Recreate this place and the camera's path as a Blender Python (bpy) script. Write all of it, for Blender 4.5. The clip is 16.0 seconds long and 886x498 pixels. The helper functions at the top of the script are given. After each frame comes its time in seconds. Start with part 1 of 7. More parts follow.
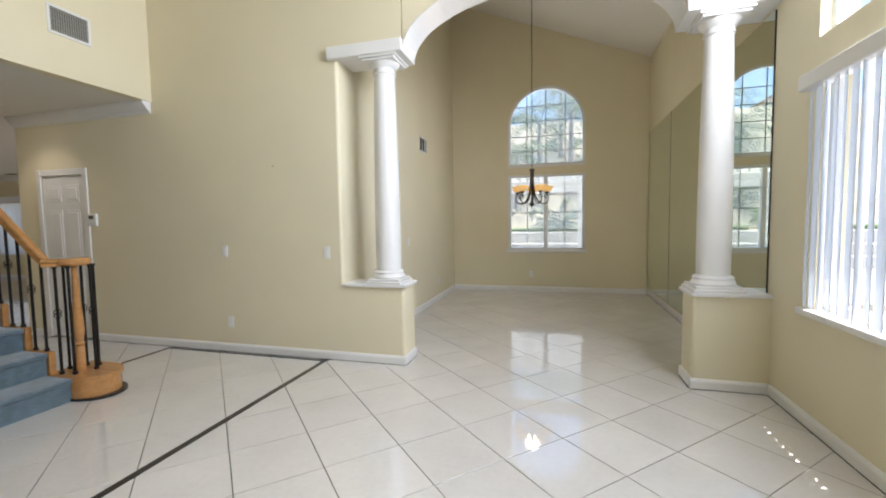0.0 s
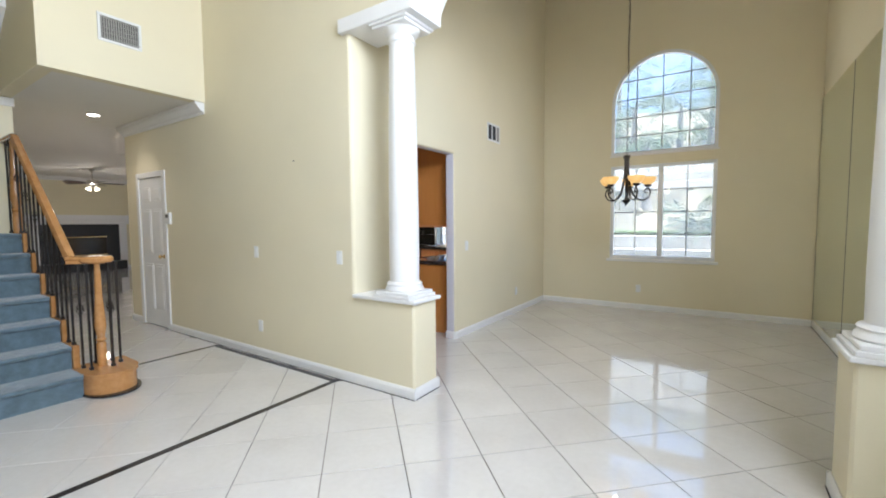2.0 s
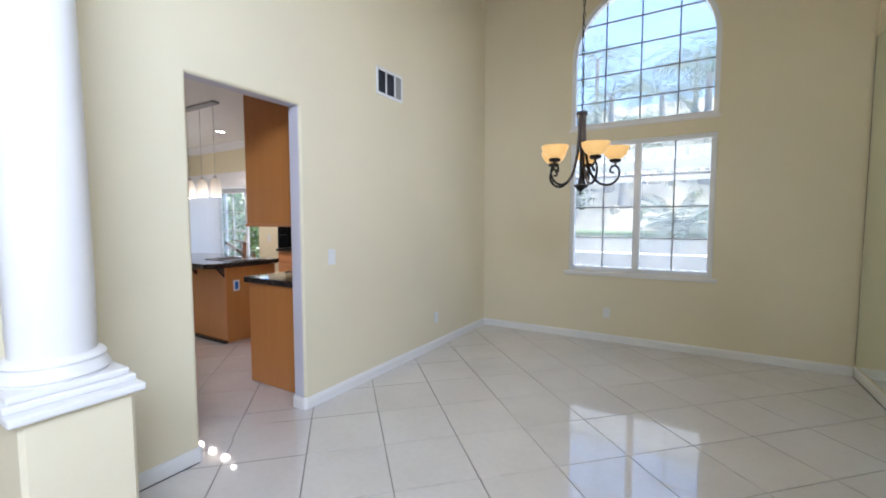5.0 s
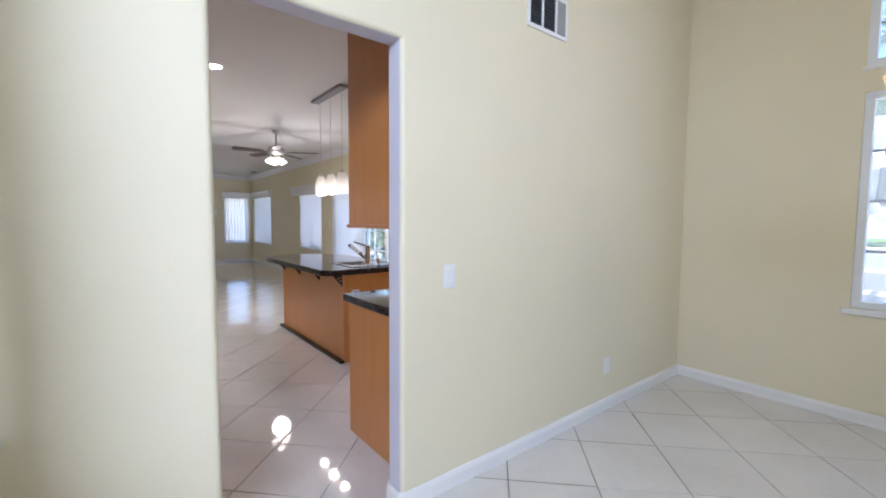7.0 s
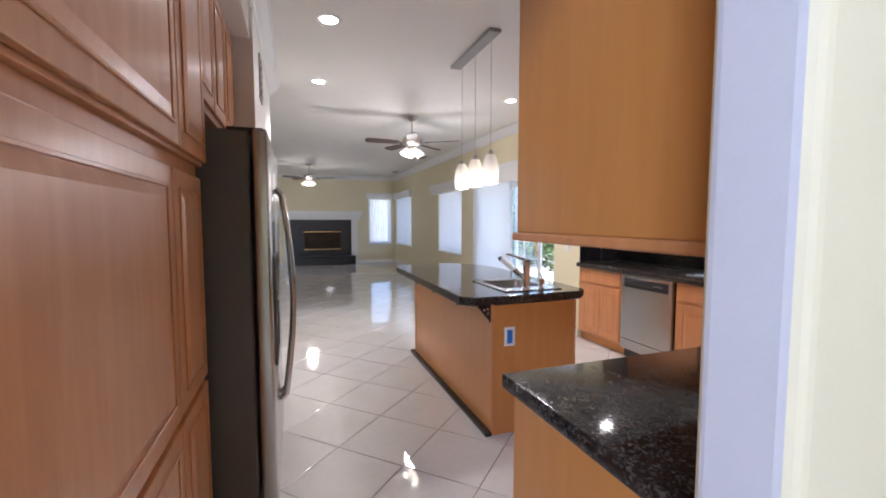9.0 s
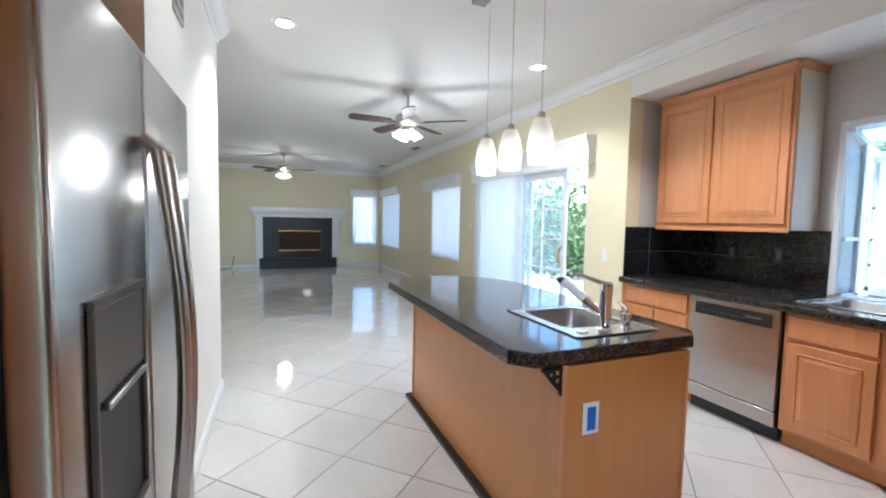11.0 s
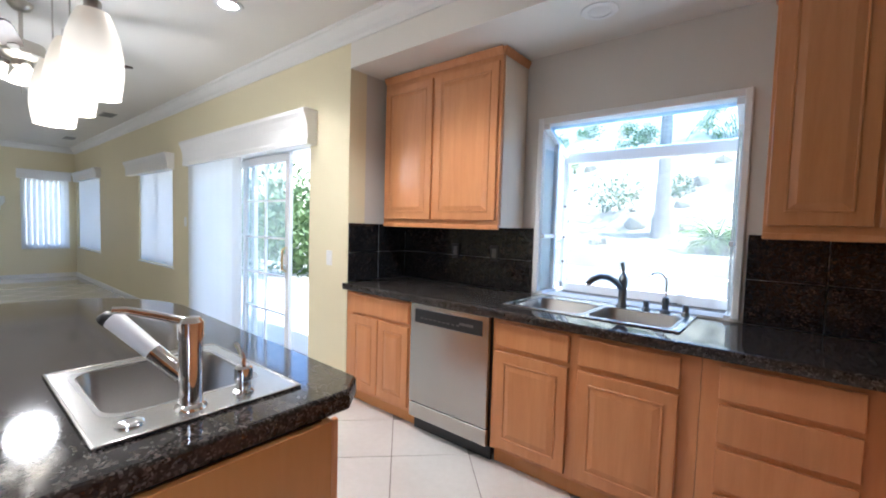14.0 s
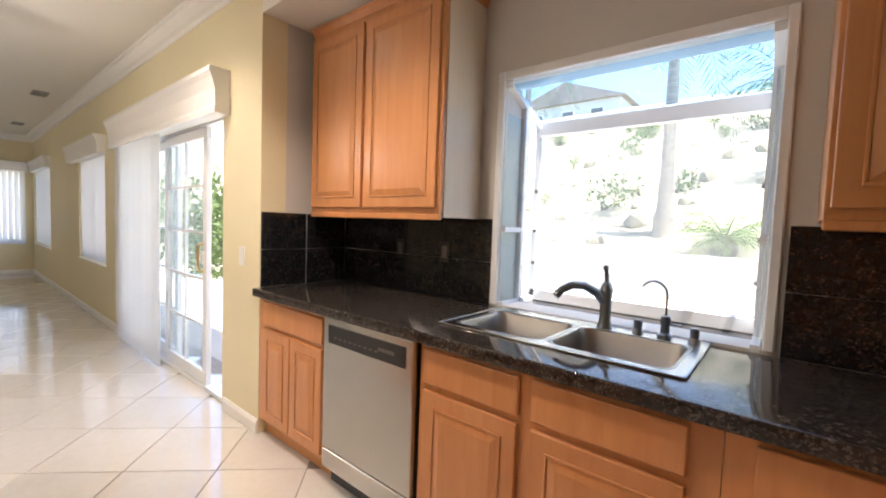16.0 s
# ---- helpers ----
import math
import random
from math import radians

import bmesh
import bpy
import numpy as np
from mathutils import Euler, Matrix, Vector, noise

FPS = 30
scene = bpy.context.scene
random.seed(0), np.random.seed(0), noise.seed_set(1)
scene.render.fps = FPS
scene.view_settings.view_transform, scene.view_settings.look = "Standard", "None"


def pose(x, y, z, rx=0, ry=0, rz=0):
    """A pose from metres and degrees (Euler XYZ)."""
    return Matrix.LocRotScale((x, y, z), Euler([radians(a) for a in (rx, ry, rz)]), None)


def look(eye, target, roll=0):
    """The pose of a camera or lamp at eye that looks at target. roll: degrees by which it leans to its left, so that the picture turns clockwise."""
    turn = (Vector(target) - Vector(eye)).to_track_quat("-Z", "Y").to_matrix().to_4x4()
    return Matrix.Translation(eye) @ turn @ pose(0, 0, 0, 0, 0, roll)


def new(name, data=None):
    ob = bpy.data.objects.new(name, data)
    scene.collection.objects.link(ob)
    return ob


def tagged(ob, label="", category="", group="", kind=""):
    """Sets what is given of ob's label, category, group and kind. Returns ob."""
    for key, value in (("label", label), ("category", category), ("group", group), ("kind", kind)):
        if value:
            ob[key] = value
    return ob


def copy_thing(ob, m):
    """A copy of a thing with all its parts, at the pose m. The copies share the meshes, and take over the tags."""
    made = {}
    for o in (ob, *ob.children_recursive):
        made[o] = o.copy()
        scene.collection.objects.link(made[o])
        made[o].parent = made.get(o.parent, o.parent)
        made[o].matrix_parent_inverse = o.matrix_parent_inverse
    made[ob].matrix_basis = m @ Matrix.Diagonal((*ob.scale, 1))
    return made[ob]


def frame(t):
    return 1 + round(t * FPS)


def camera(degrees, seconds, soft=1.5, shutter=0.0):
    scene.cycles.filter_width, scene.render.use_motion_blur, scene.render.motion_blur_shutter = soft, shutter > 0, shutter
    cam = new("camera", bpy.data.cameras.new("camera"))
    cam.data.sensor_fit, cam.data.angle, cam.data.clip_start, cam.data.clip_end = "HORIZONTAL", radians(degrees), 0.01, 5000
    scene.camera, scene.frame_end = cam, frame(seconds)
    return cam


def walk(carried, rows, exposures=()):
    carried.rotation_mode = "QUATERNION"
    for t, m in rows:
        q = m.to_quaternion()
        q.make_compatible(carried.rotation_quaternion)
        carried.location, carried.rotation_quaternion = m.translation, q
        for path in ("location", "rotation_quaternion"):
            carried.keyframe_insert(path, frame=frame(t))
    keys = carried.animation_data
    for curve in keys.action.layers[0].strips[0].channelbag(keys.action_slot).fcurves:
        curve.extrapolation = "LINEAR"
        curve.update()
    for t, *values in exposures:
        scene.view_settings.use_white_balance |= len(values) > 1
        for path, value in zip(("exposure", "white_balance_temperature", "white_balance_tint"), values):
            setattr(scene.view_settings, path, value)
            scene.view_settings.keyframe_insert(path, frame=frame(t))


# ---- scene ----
cam = camera(93.6, 16.0, 1.9)
PATH = [
    (0, (0.093, -0.213, 1.378), (-0.443, 1.71, 1.249), -0.9),
    (0.5, (0.342, 0.025, 1.393), (-0.475, 1.846, 1.265), -0.7),
    (1, (0.441, 0.298, 1.386), (-0.57, 2.02, 1.26), -0.6),
    (1.5, (0.519, 0.603, 1.377), (-0.585, 2.265, 1.252), -0.5),
    (2, (0.614, 0.969, 1.387), (-0.49, 2.632, 1.262), -0.4),
    (2.5, (0.625, 1.369, 1.406), (-0.417, 3.071, 1.277), -0.2),
    (3, (0.692, 1.767, 1.429), (-0.276, 3.511, 1.285), 0.0),
    (5.5, (0.297, 3.411, 1.376), (-0.804, 5.075, 1.251), 0.0),
    (6, (0.146, 3.684, 1.41), (-1.091, 5.25, 1.276), 0.3),
    (6.5, (-0.103, 3.912, 1.388), (-1.5, 5.337, 1.257), 0.5),
    (7, (-0.379, 4.102, 1.379), (-1.945, 5.34, 1.247), 0.4),
    (7.5, (-0.718, 4.338, 1.393), (-2.441, 5.343, 1.247), -0.4),
    (8, (-1.072, 4.473, 1.392), (-2.895, 5.286, 1.255), 0.1),
    (8.5, (-1.394, 4.565, 1.398), (-3.274, 5.232, 1.261), 0.0),
    (11, (-2.862, 4.833, 1.377), (-4.714, 5.576, 1.246), 1.1),
    (11.5, (-3.074, 4.912, 1.372), (-4.848, 5.828, 1.244), 1.2),
    (12, (-3.246, 5.091, 1.381), (-4.93, 6.163, 1.257), 1.4),
    (12.5, (-3.331, 5.237, 1.387), (-4.926, 6.438, 1.264), 1.4),
    (13, (-3.39, 5.376, 1.382), (-4.891, 6.693, 1.266), 1.5),
    (13.5, (-3.337, 5.577, 1.357), (-4.731, 7.007, 1.247), 1.7),
    (14, (-3.206, 5.8, 1.361), (-4.471, 7.344, 1.251), 1.7),
    (14.5, (-3.227, 5.943, 1.316), (-4.312, 7.621, 1.24), 2.1),
    (15, (-3.266, 6.164, 1.355), (-4.241, 7.907, 1.248), 2.0),
    (15.5, (-3.282, 6.394, 1.347), (-4.311, 8.106, 1.238), 2.1),
    (16, (-3.35, 6.581, 1.323), (-4.625, 8.118, 1.208), 2.1),
]
EXPOSURES = [(0.0, 1.54, 6200, 16), (1.0, 1.82, 5950, 16), (2.0, 1.90, 5850, 14), (3.0, 1.86, 5650, 15), (5.5, 1.86, 5500, 18), (7.0, 2.08, 5350, 19), (8.5, 2.18, 5450, 20), (11.0, 2.52, 4950, 8), (13.0, 2.33, 5000, 9), (14.5, 2.40, 5450, 13), (16.0, 2.28, 6500, 17)]
walk(cam, [(t, look(eye, target, roll)) for t, eye, target, roll in PATH], EXPOSURES)

# ---- world, sun, exposure ----
world = bpy.data.worlds.new("sky")
scene.world = world
world.use_nodes = True
wn = world.node_tree
for n in list(wn.nodes):
    wn.nodes.remove(n)
sky = wn.nodes.new("ShaderNodeTexSky")
sky.sky_type = 'NISHITA'
sky.sun_disc = False
SUN_EL, SUN_AZ = 74.0, 97.0      # elevation; compass azimuth from +y towards +x
sky.sun_elevation = radians(SUN_EL)
sky.sun_rotation = radians(SUN_AZ)
bg = wn.nodes.new("ShaderNodeBackground")
bg.inputs["Strength"].default_value = 0.15
wo = wn.nodes.new("ShaderNodeOutputWorld")
wn.links.new(sky.outputs[0], bg.inputs[0])
wn.links.new(bg.outputs[0], wo.inputs[0])
sun_data = bpy.data.lights.new("sun", 'SUN')
sun_data.energy, sun_data.angle, sun_data.color = 5.0, radians(0.53), (1.0, 0.95, 0.87)
sun = new("sun", sun_data)
sd = Vector((math.sin(radians(SUN_AZ)) * math.cos(radians(SUN_EL)), math.cos(radians(SUN_AZ)) * math.cos(radians(SUN_EL)), math.sin(radians(SUN_EL))))
sun.matrix_world = look(sd * 40, (0, 0, 0))


def area(name, at, to, w, h, watts, color=(1, 1, 1)):
    d = bpy.data.lights.new(name, 'AREA')
    d.shape, d.size, d.size_y, d.energy, d.color = 'RECTANGLE', w, h, watts, color
    ob = new(name, d)
    ob.matrix_world = look(at, to)
    return ob


def bulb(name, at, watts, color=(1.0, 0.82, 0.6), r=0.03):
    d = bpy.data.lights.new(name, 'POINT')
    d.energy, d.color, d.shadow_soft_size = watts, color, r
    ob = new(name, d)
    ob.location = at
    return ob


def spot(name, at, watts, color=(1.0, 0.87, 0.70), deg=120):
    d = bpy.data.lights.new(name, 'SPOT')
    d.energy, d.color, d.shadow_soft_size, d.spot_size, d.spot_blend = watts, color, 0.05, radians(deg), 0.6
    ob = new(name, d)
    ob.matrix_world = look(at, (at[0], at[1] + 0.001, 0))
    return ob


DAY = (0.90, 0.96, 1.0)
# daylight entering by the living room windows
area("skylight_living_low", (1.715, 1.63, 1.53), (-2, 1.63, 1.2), 2.6, 1.4, 4, DAY)
area("skylight_living_high", (1.715, 1.63, 3.2), (-2, 1.63, 2.0), 2.6, 1.3, 64, DAY)


# ---- materials ----
MATS = {}


def nodes_of(name):
    m = bpy.data.materials.new(name)
    m.use_nodes = True
    nt = m.node_tree
    return m, nt, nt.nodes["Principled BSDF"]


def surf(name, c, rough=0.5, metal=0.0, var=0.06, scale=3.0, fine=60.0, bump=0.05, spec=0.5, coat=0.0, per_object=0.0, stretch=(1, 1, 1), rough_var=0.08):
    """A painted or plain surface: base colour with two scales of variation and a fine relief."""
    m, nt, b = nodes_of(name)
    N, L = nt.nodes, nt.links
    tc = N.new("ShaderNodeTexCoord")
    mp = N.new("ShaderNodeMapping")
    mp.inputs["Scale"].default_value = stretch
    L.new(tc.outputs["Object"], mp.inputs["Vector"])
    n1, n2 = N.new("ShaderNodeTexNoise"), N.new("ShaderNodeTexNoise")
    n1.inputs["Scale"].default_value, n2.inputs["Scale"].default_value = scale, fine
    n1.inputs["Detail"].default_value = 4
    for n in (n1, n2):
        L.new(mp.outputs[0], n.inputs["Vector"])
    add = N.new("ShaderNodeMath")
    add.operation = 'MULTIPLY_ADD'
    L.new(n2.outputs[0], add.inputs[0])
    add.inputs[1].default_value = 0.35
    L.new(n1.outputs[0], add.inputs[2])
    ramp = N.new("ShaderNodeMapRange")
    ramp.inputs[1].default_value, ramp.inputs[2].default_value = 0.4, 0.95
    ramp.inputs[3].default_value, ramp.inputs[4].default_value = 1 - var, 1 + var
    L.new(add.outputs[0], ramp.inputs[0])
    hsv = N.new("ShaderNodeHueSaturation")
    hsv.inputs["Color"].default_value = (*c, 1)
    if per_object:
        info = N.new("ShaderNodeObjectInfo")
        mr = N.new("ShaderNodeMapRange")
        mr.inputs[3].default_value, mr.inputs[4].default_value = 1 - per_object, 1 + per_object
        L.new(info.outputs["Random"], mr.inputs[0])
        mul = N.new("ShaderNodeMath")
        mul.operation = 'MULTIPLY'
        L.new(mr.outputs[0], mul.inputs[0])
        L.new(ramp.outputs[0], mul.inputs[1])
        L.new(mul.outputs[0], hsv.inputs["Value"])
    else:
        L.new(ramp.outputs[0], hsv.inputs["Value"])
    L.new(hsv.outputs[0], b.inputs["Base Color"])
    rr = N.new("ShaderNodeMapRange")
    rr.inputs[3].default_value, rr.inputs[4].default_value = max(0.0, rough - rough_var * rough), rough + rough_var * rough
    L.new(n1.outputs[0], rr.inputs[0])
    L.new(rr.outputs[0], b.inputs["Roughness"])
    b.inputs["Metallic"].default_value = metal
    b.inputs["Specular IOR Level"].default_value = spec
    b.inputs["Coat Weight"].default_value = coat
    if bump:
        bp = N.new("ShaderNodeBump")
        bp.inputs["Strength"].default_value = bump
        bp.inputs["Distance"].default_value = 0.004
        L.new(n2.outputs[0], bp.inputs["Height"])
        L.new(bp.outputs[0], b.inputs["Normal"])
    MATS[name] = m
    return m


def glow(name, c, strength, base=(0.9, 0.85, 0.75)):
    m, nt, b = nodes_of(name)
    b.inputs["Base Color"].default_value = (*base, 1)
    b.inputs["Emission Color"].default_value = (*c, 1)
    b.inputs["Emission Strength"].default_value = strength
    b.inputs["Roughness"].default_value = 0.3
    return m


def wood(name, c1, c2, rough=0.35, along='Z', coat=0.25, per_object=0.05):
    m, nt, b = nodes_of(name)
    N, L = nt.nodes, nt.links
    tc, mp = N.new("ShaderNodeTexCoord"), N.new("ShaderNodeMapping")
    k = {'X': (1.2, 14, 14), 'Y': (14, 1.2, 14), 'Z': (14, 14, 1.2)}[along]
    mp.inputs["Scale"].default_value = k
    info = N.new("ShaderNodeObjectInfo")
    off = N.new("ShaderNodeVectorMath")
    off.operation = 'SCALE'
    off.inputs[0].default_value = (7.3, 3.1, 5.7)
    L.new(info.outputs["Random"], off.inputs["Scale"])
    L.new(tc.outputs["Object"], mp.inputs["Vector"])
    L.new(off.outputs[0], mp.inputs["Location"])
    n1, n2 = N.new("ShaderNodeTexNoise"), N.new("ShaderNodeTexNoise")
    n1.inputs["Scale"].default_value, n1.inputs["Detail"].default_value, n1.inputs["Distortion"].default_value = 1.4, 6, 0.6
    n2.inputs["Scale"].default_value, n2.inputs["Detail"].default_value = 9.0, 3
    L.new(mp.outputs[0], n1.inputs["Vector"])
    L.new(mp.outputs[0], n2.inputs["Vector"])
    mix = N.new("ShaderNodeMath")
    mix.operation = 'MULTIPLY_ADD'
    mix.inputs[1].default_value = 0.3
    L.new(n2.outputs[0], mix.inputs[0])
    L.new(n1.outputs[0], mix.inputs[2])
    cr = N.new("ShaderNodeValToRGB")
    cr.color_ramp.elements[0].position, cr.color_ramp.elements[1].position = 0.38, 0.88
    cr.color_ramp.elements[0].color, cr.color_ramp.elements[1].color = (*c1, 1), (*c2, 1)
    L.new(mix.outputs[0], cr.inputs[0])
    hsv = N.new("ShaderNodeHueSaturation")
    mr = N.new("ShaderNodeMapRange")
    mr.inputs[3].default_value, mr.inputs[4].default_value = 1 - per_object, 1 + per_object
    L.new(info.outputs["Random"], mr.inputs[0])
    L.new(mr.outputs[0], hsv.inputs["Value"])
    L.new(cr.outputs[0], hsv.inputs["Color"])
    L.new(hsv.outputs[0], b.inputs["Base Color"])
    b.inputs["Roughness"].default_value = rough
    b.inputs["Coat Weight"].default_value, b.inputs["Coat Roughness"].default_value = coat, 0.2
    bp = N.new("ShaderNodeBump")
    bp.inputs["Strength"].default_value, bp.inputs["Distance"].default_value = 0.06, 0.002
    L.new(mix.outputs[0], bp.inputs["Height"])
    L.new(bp.outputs[0], b.inputs["Normal"])
    return m


def granite_mat(name, dark, mid, fleck, rough=0.12, flecks=0.62):
    m, nt, b = nodes_of(name)
    N, L = nt.nodes, nt.links
    tc = N.new("ShaderNodeTexCoord")
    v, n1, n2 = N.new("ShaderNodeTexVoronoi"), N.new("ShaderNodeTexNoise"), N.new("ShaderNodeTexNoise")
    v.inputs["Scale"].default_value, n1.inputs["Scale"].default_value, n2.inputs["Scale"].default_value = 170, 45, 30
    n1.inputs["Detail"].default_value, n2.inputs["Detail"].default_value = 6, 3
    for n in (v, n1, n2):
        L.new(tc.outputs["Object"], n.inputs["Vector"])
    r1, r2 = N.new("ShaderNodeValToRGB"), N.new("ShaderNodeValToRGB")
    r1.color_ramp.elements[0].position, r1.color_ramp.elements[1].position = 0.36, 0.74
    r1.color_ramp.elements[0].color, r1.color_ramp.elements[1].color = (*dark, 1), (*mid, 1)
    L.new(n1.outputs[0], r1.inputs[0])
    r2.color_ramp.elements[0].position, r2.color_ramp.elements[1].position = flecks, flecks + 0.20
    sep = N.new("ShaderNodeSeparateColor")
    L.new(v.outputs["Color"], sep.inputs[0])
    mul = N.new("ShaderNodeMath")
    mul.operation = 'MULTIPLY_ADD'
    L.new(n2.outputs[0], mul.inputs[0])
    mul.inputs[1].default_value = 0.55
    sc = N.new("ShaderNodeMath")
    sc.operation = 'MULTIPLY'
    sc.inputs[1].default_value = 0.5
    L.new(sep.outputs[0], sc.inputs[0])
    L.new(sc.outputs[0], mul.inputs[2])
    L.new(mul.outputs[0], r2.inputs[0])
    mix = N.new("ShaderNodeMix")
    mix.data_type = 'RGBA'
    L.new(r2.outputs[0], mix.inputs[0])
    L.new(r1.outputs[0], mix.inputs[6])
    mix.inputs[7].default_value = (*fleck, 1)
    L.new(mix.outputs[2], b.inputs["Base Color"])
    b.inputs["Roughness"].default_value = rough
    return m


def tile_mat(name):
    m, nt, b = nodes_of(name)
    N, L = nt.nodes, nt.links
    tc, info = N.new("ShaderNodeTexCoord"), N.new("ShaderNodeObjectInfo")
    n1, n2 = N.new("ShaderNodeTexNoise"), N.new("ShaderNodeTexNoise")
    geo = N.new("ShaderNodeNewGeometry")
    n1.inputs["Scale"].default_value, n1.inputs["Detail"].default_value = 2.2, 5
    n2.inputs["Scale"].default_value, n2.inputs["Detail"].default_value = 26, 4
    for n in (n1, n2):
        L.new(geo.outputs["Position"], n.inputs["Vector"])
    cr = N.new("ShaderNodeValToRGB")
    cr.color_ramp.elements[0].position, cr.color_ramp.elements[1].position = 0.3, 0.75
    cr.color_ramp.elements[0].color, cr.color_ramp.elements[1].color = (0.64, 0.615, 0.585, 1), (0.74, 0.72, 0.69, 1)
    mx = N.new("ShaderNodeMath")
    mx.operation = 'MULTIPLY_ADD'
    mx.inputs[1].default_value = 0.35
    L.new(n2.outputs[0], mx.inputs[0])
    s = N.new("ShaderNodeMath")
    s.operation = 'MULTIPLY'
    s.inputs[1].default_value = 0.7
    L.new(n1.outputs[0], s.inputs[0])
    L.new(s.outputs[0], mx.inputs[2])
    L.new(mx.outputs[0], cr.inputs[0])
    hsv, mr = N.new("ShaderNodeHueSaturation"), N.new("ShaderNodeMapRange")
    mr.inputs[3].default_value, mr.inputs[4].default_value = 0.97, 1.02
    L.new(info.outputs["Random"], mr.inputs[0])
    L.new(mr.outputs[0], hsv.inputs["Value"])
    L.new(cr.outputs[0], hsv.inputs["Color"])
    L.new(hsv.outputs[0], b.inputs["Base Color"])
    rr = N.new("ShaderNodeMapRange")
    rr.inputs[3].default_value, rr.inputs[4].default_value = 0.02, 0.07
    L.new(n1.outputs[0], rr.inputs[0])
    L.new(rr.outputs[0], b.inputs["Roughness"])
    b.inputs["Specular IOR Level"].default_value = 0.9
    b.inputs["Coat Weight"].default_value, b.inputs["Coat Roughness"].default_value, b.inputs["Coat IOR"].default_value = 0.6, 0.02, 1.6
    bp = N.new("ShaderNodeBump")
    bp.inputs["Strength"].default_value, bp.inputs["Distance"].default_value = 0.02, 0.004
    L.new(n1.outputs[0], bp.inputs["Height"])
    L.new(bp.outputs[0], b.inputs["Normal"])
    return m


M_WALL = surf("cream_wall_paint", (0.775, 0.706, 0.515), 0.55, var=0.035, scale=1.1, fine=140, bump=0.10, spec=0.35)
M_WALL_K = surf("yellow_cream_wall_paint", (0.77, 0.70, 0.485), 0.55, var=0.035, scale=1.1, fine=140, bump=0.10, spec=0.35)
# wall paint tinted cool to imitate blue daylight on the opening's lining
M_REVEAL = surf("daylit_reveal_tint", (0.66, 0.66, 0.72), 0.5, var=0.03, scale=1.4, fine=120, bump=0.08)
M_CEIL = surf("ceiling_white_paint", (0.80, 0.775, 0.72), 0.75, var=0.02, scale=0.8, fine=160, bump=0.12, spec=0.25)
M_TRIM = surf("white_gloss_trim_paint", (0.82, 0.815, 0.80), 0.32, var=0.02, scale=4, fine=90, bump=0.03)
M_TILE = tile_mat("polished_white_porcelain_tile")
M_GROUT = surf("grey_grout", (0.24, 0.22, 0.20), 0.9, var=0.15, scale=8, fine=200, bump=0.2)
M_STRIP = surf("dark_stone_strip", (0.025, 0.024, 0.024), 0.2, var=0.3, scale=9, fine=80, bump=0.02)
M_BLACKSTONE = granite_mat("black_stone_tile", (0.007, 0.008, 0.010), (0.018, 0.020, 0.023), (0.10, 0.065, 0.045), 0.12, flecks=0.68)
M_GRANITE = granite_mat("dark_brown_granite", (0.012, 0.010, 0.010), (0.040, 0.032, 0.028), (0.10, 0.086, 0.075), 0.08, flecks=0.58)
M_MAPLE = wood("honey_maple_wood", (0.52, 0.215, 0.074), (0.62, 0.285, 0.112))
M_MAPLE_PANEL = wood("maple_veneer_panel", (0.50, 0.205, 0.048), (0.55, 0.242, 0.064), along='Z', per_object=0.02)
M_OAK = wood("golden_oak_stain", (0.42, 0.19, 0.055), (0.55, 0.28, 0.10), rough=0.25, along='X', coat=0.5)
M_CARPET = surf("blue_grey_carpet", (0.125, 0.178, 0.212), 0.95, var=0.28, scale=14, fine=320, bump=0.8, spec=0.1)
M_CARPET.node_tree.nodes["Principled BSDF"].inputs["Sheen Weight"].default_value = 0.5
M_IRON = surf("dark_wrought_iron", (0.03, 0.026, 0.024), 0.45, metal=0.7, var=0.2, scale=20, fine=120, bump=0.15)
M_STEEL = surf("brushed_stainless_steel", (0.52, 0.51, 0.49), 0.25, metal=1.0, var=0.05, scale=2, fine=240, bump=0.03, stretch=(1, 1, 0.02))
M_SINK = surf("satin_sink_steel", (0.34, 0.33, 0.32), 0.32, metal=1.0, var=0.08, scale=3, fine=220, bump=0.03)
M_CHROME = surf("polished_chrome", (0.75, 0.75, 0.76), 0.07, metal=1.0, var=0.02, bump=0.0)
M_NICKEL = surf("satin_nickel", (0.55, 0.52, 0.47), 0.28, metal=1.0, var=0.05, bump=0.02)
M_BRASS = surf("brass", (0.72, 0.53, 0.25), 0.25, metal=1.0, var=0.05, bump=0.02)
M_BLACK = surf("black_plastic", (0.015, 0.015, 0.017), 0.35, var=0.1, bump=0.03)
M_DGREY = surf("dark_grey_enamel", (0.12, 0.112, 0.10), 0.38, var=0.08, fine=180, bump=0.06)
M_VINYL = surf("white_vinyl_frame", (0.80, 0.82, 0.84), 0.35, var=0.02, bump=0.02)
M_PLASTIC = surf("white_plastic", (0.80, 0.80, 0.78), 0.3, var=0.02, bump=0.0)
M_VENT = surf("grey_vent_metal", (0.34, 0.33, 0.31), 0.5, metal=0.2, var=0.08, bump=0.03)
M_DARK = surf("dark_void_paint", (0.02, 0.02, 0.02), 0.9, var=0.1, bump=0.0)
M_BLUE = surf("blue_masking_tape", (0.03, 0.16, 0.55), 0.6, var=0.06, bump=0.1)


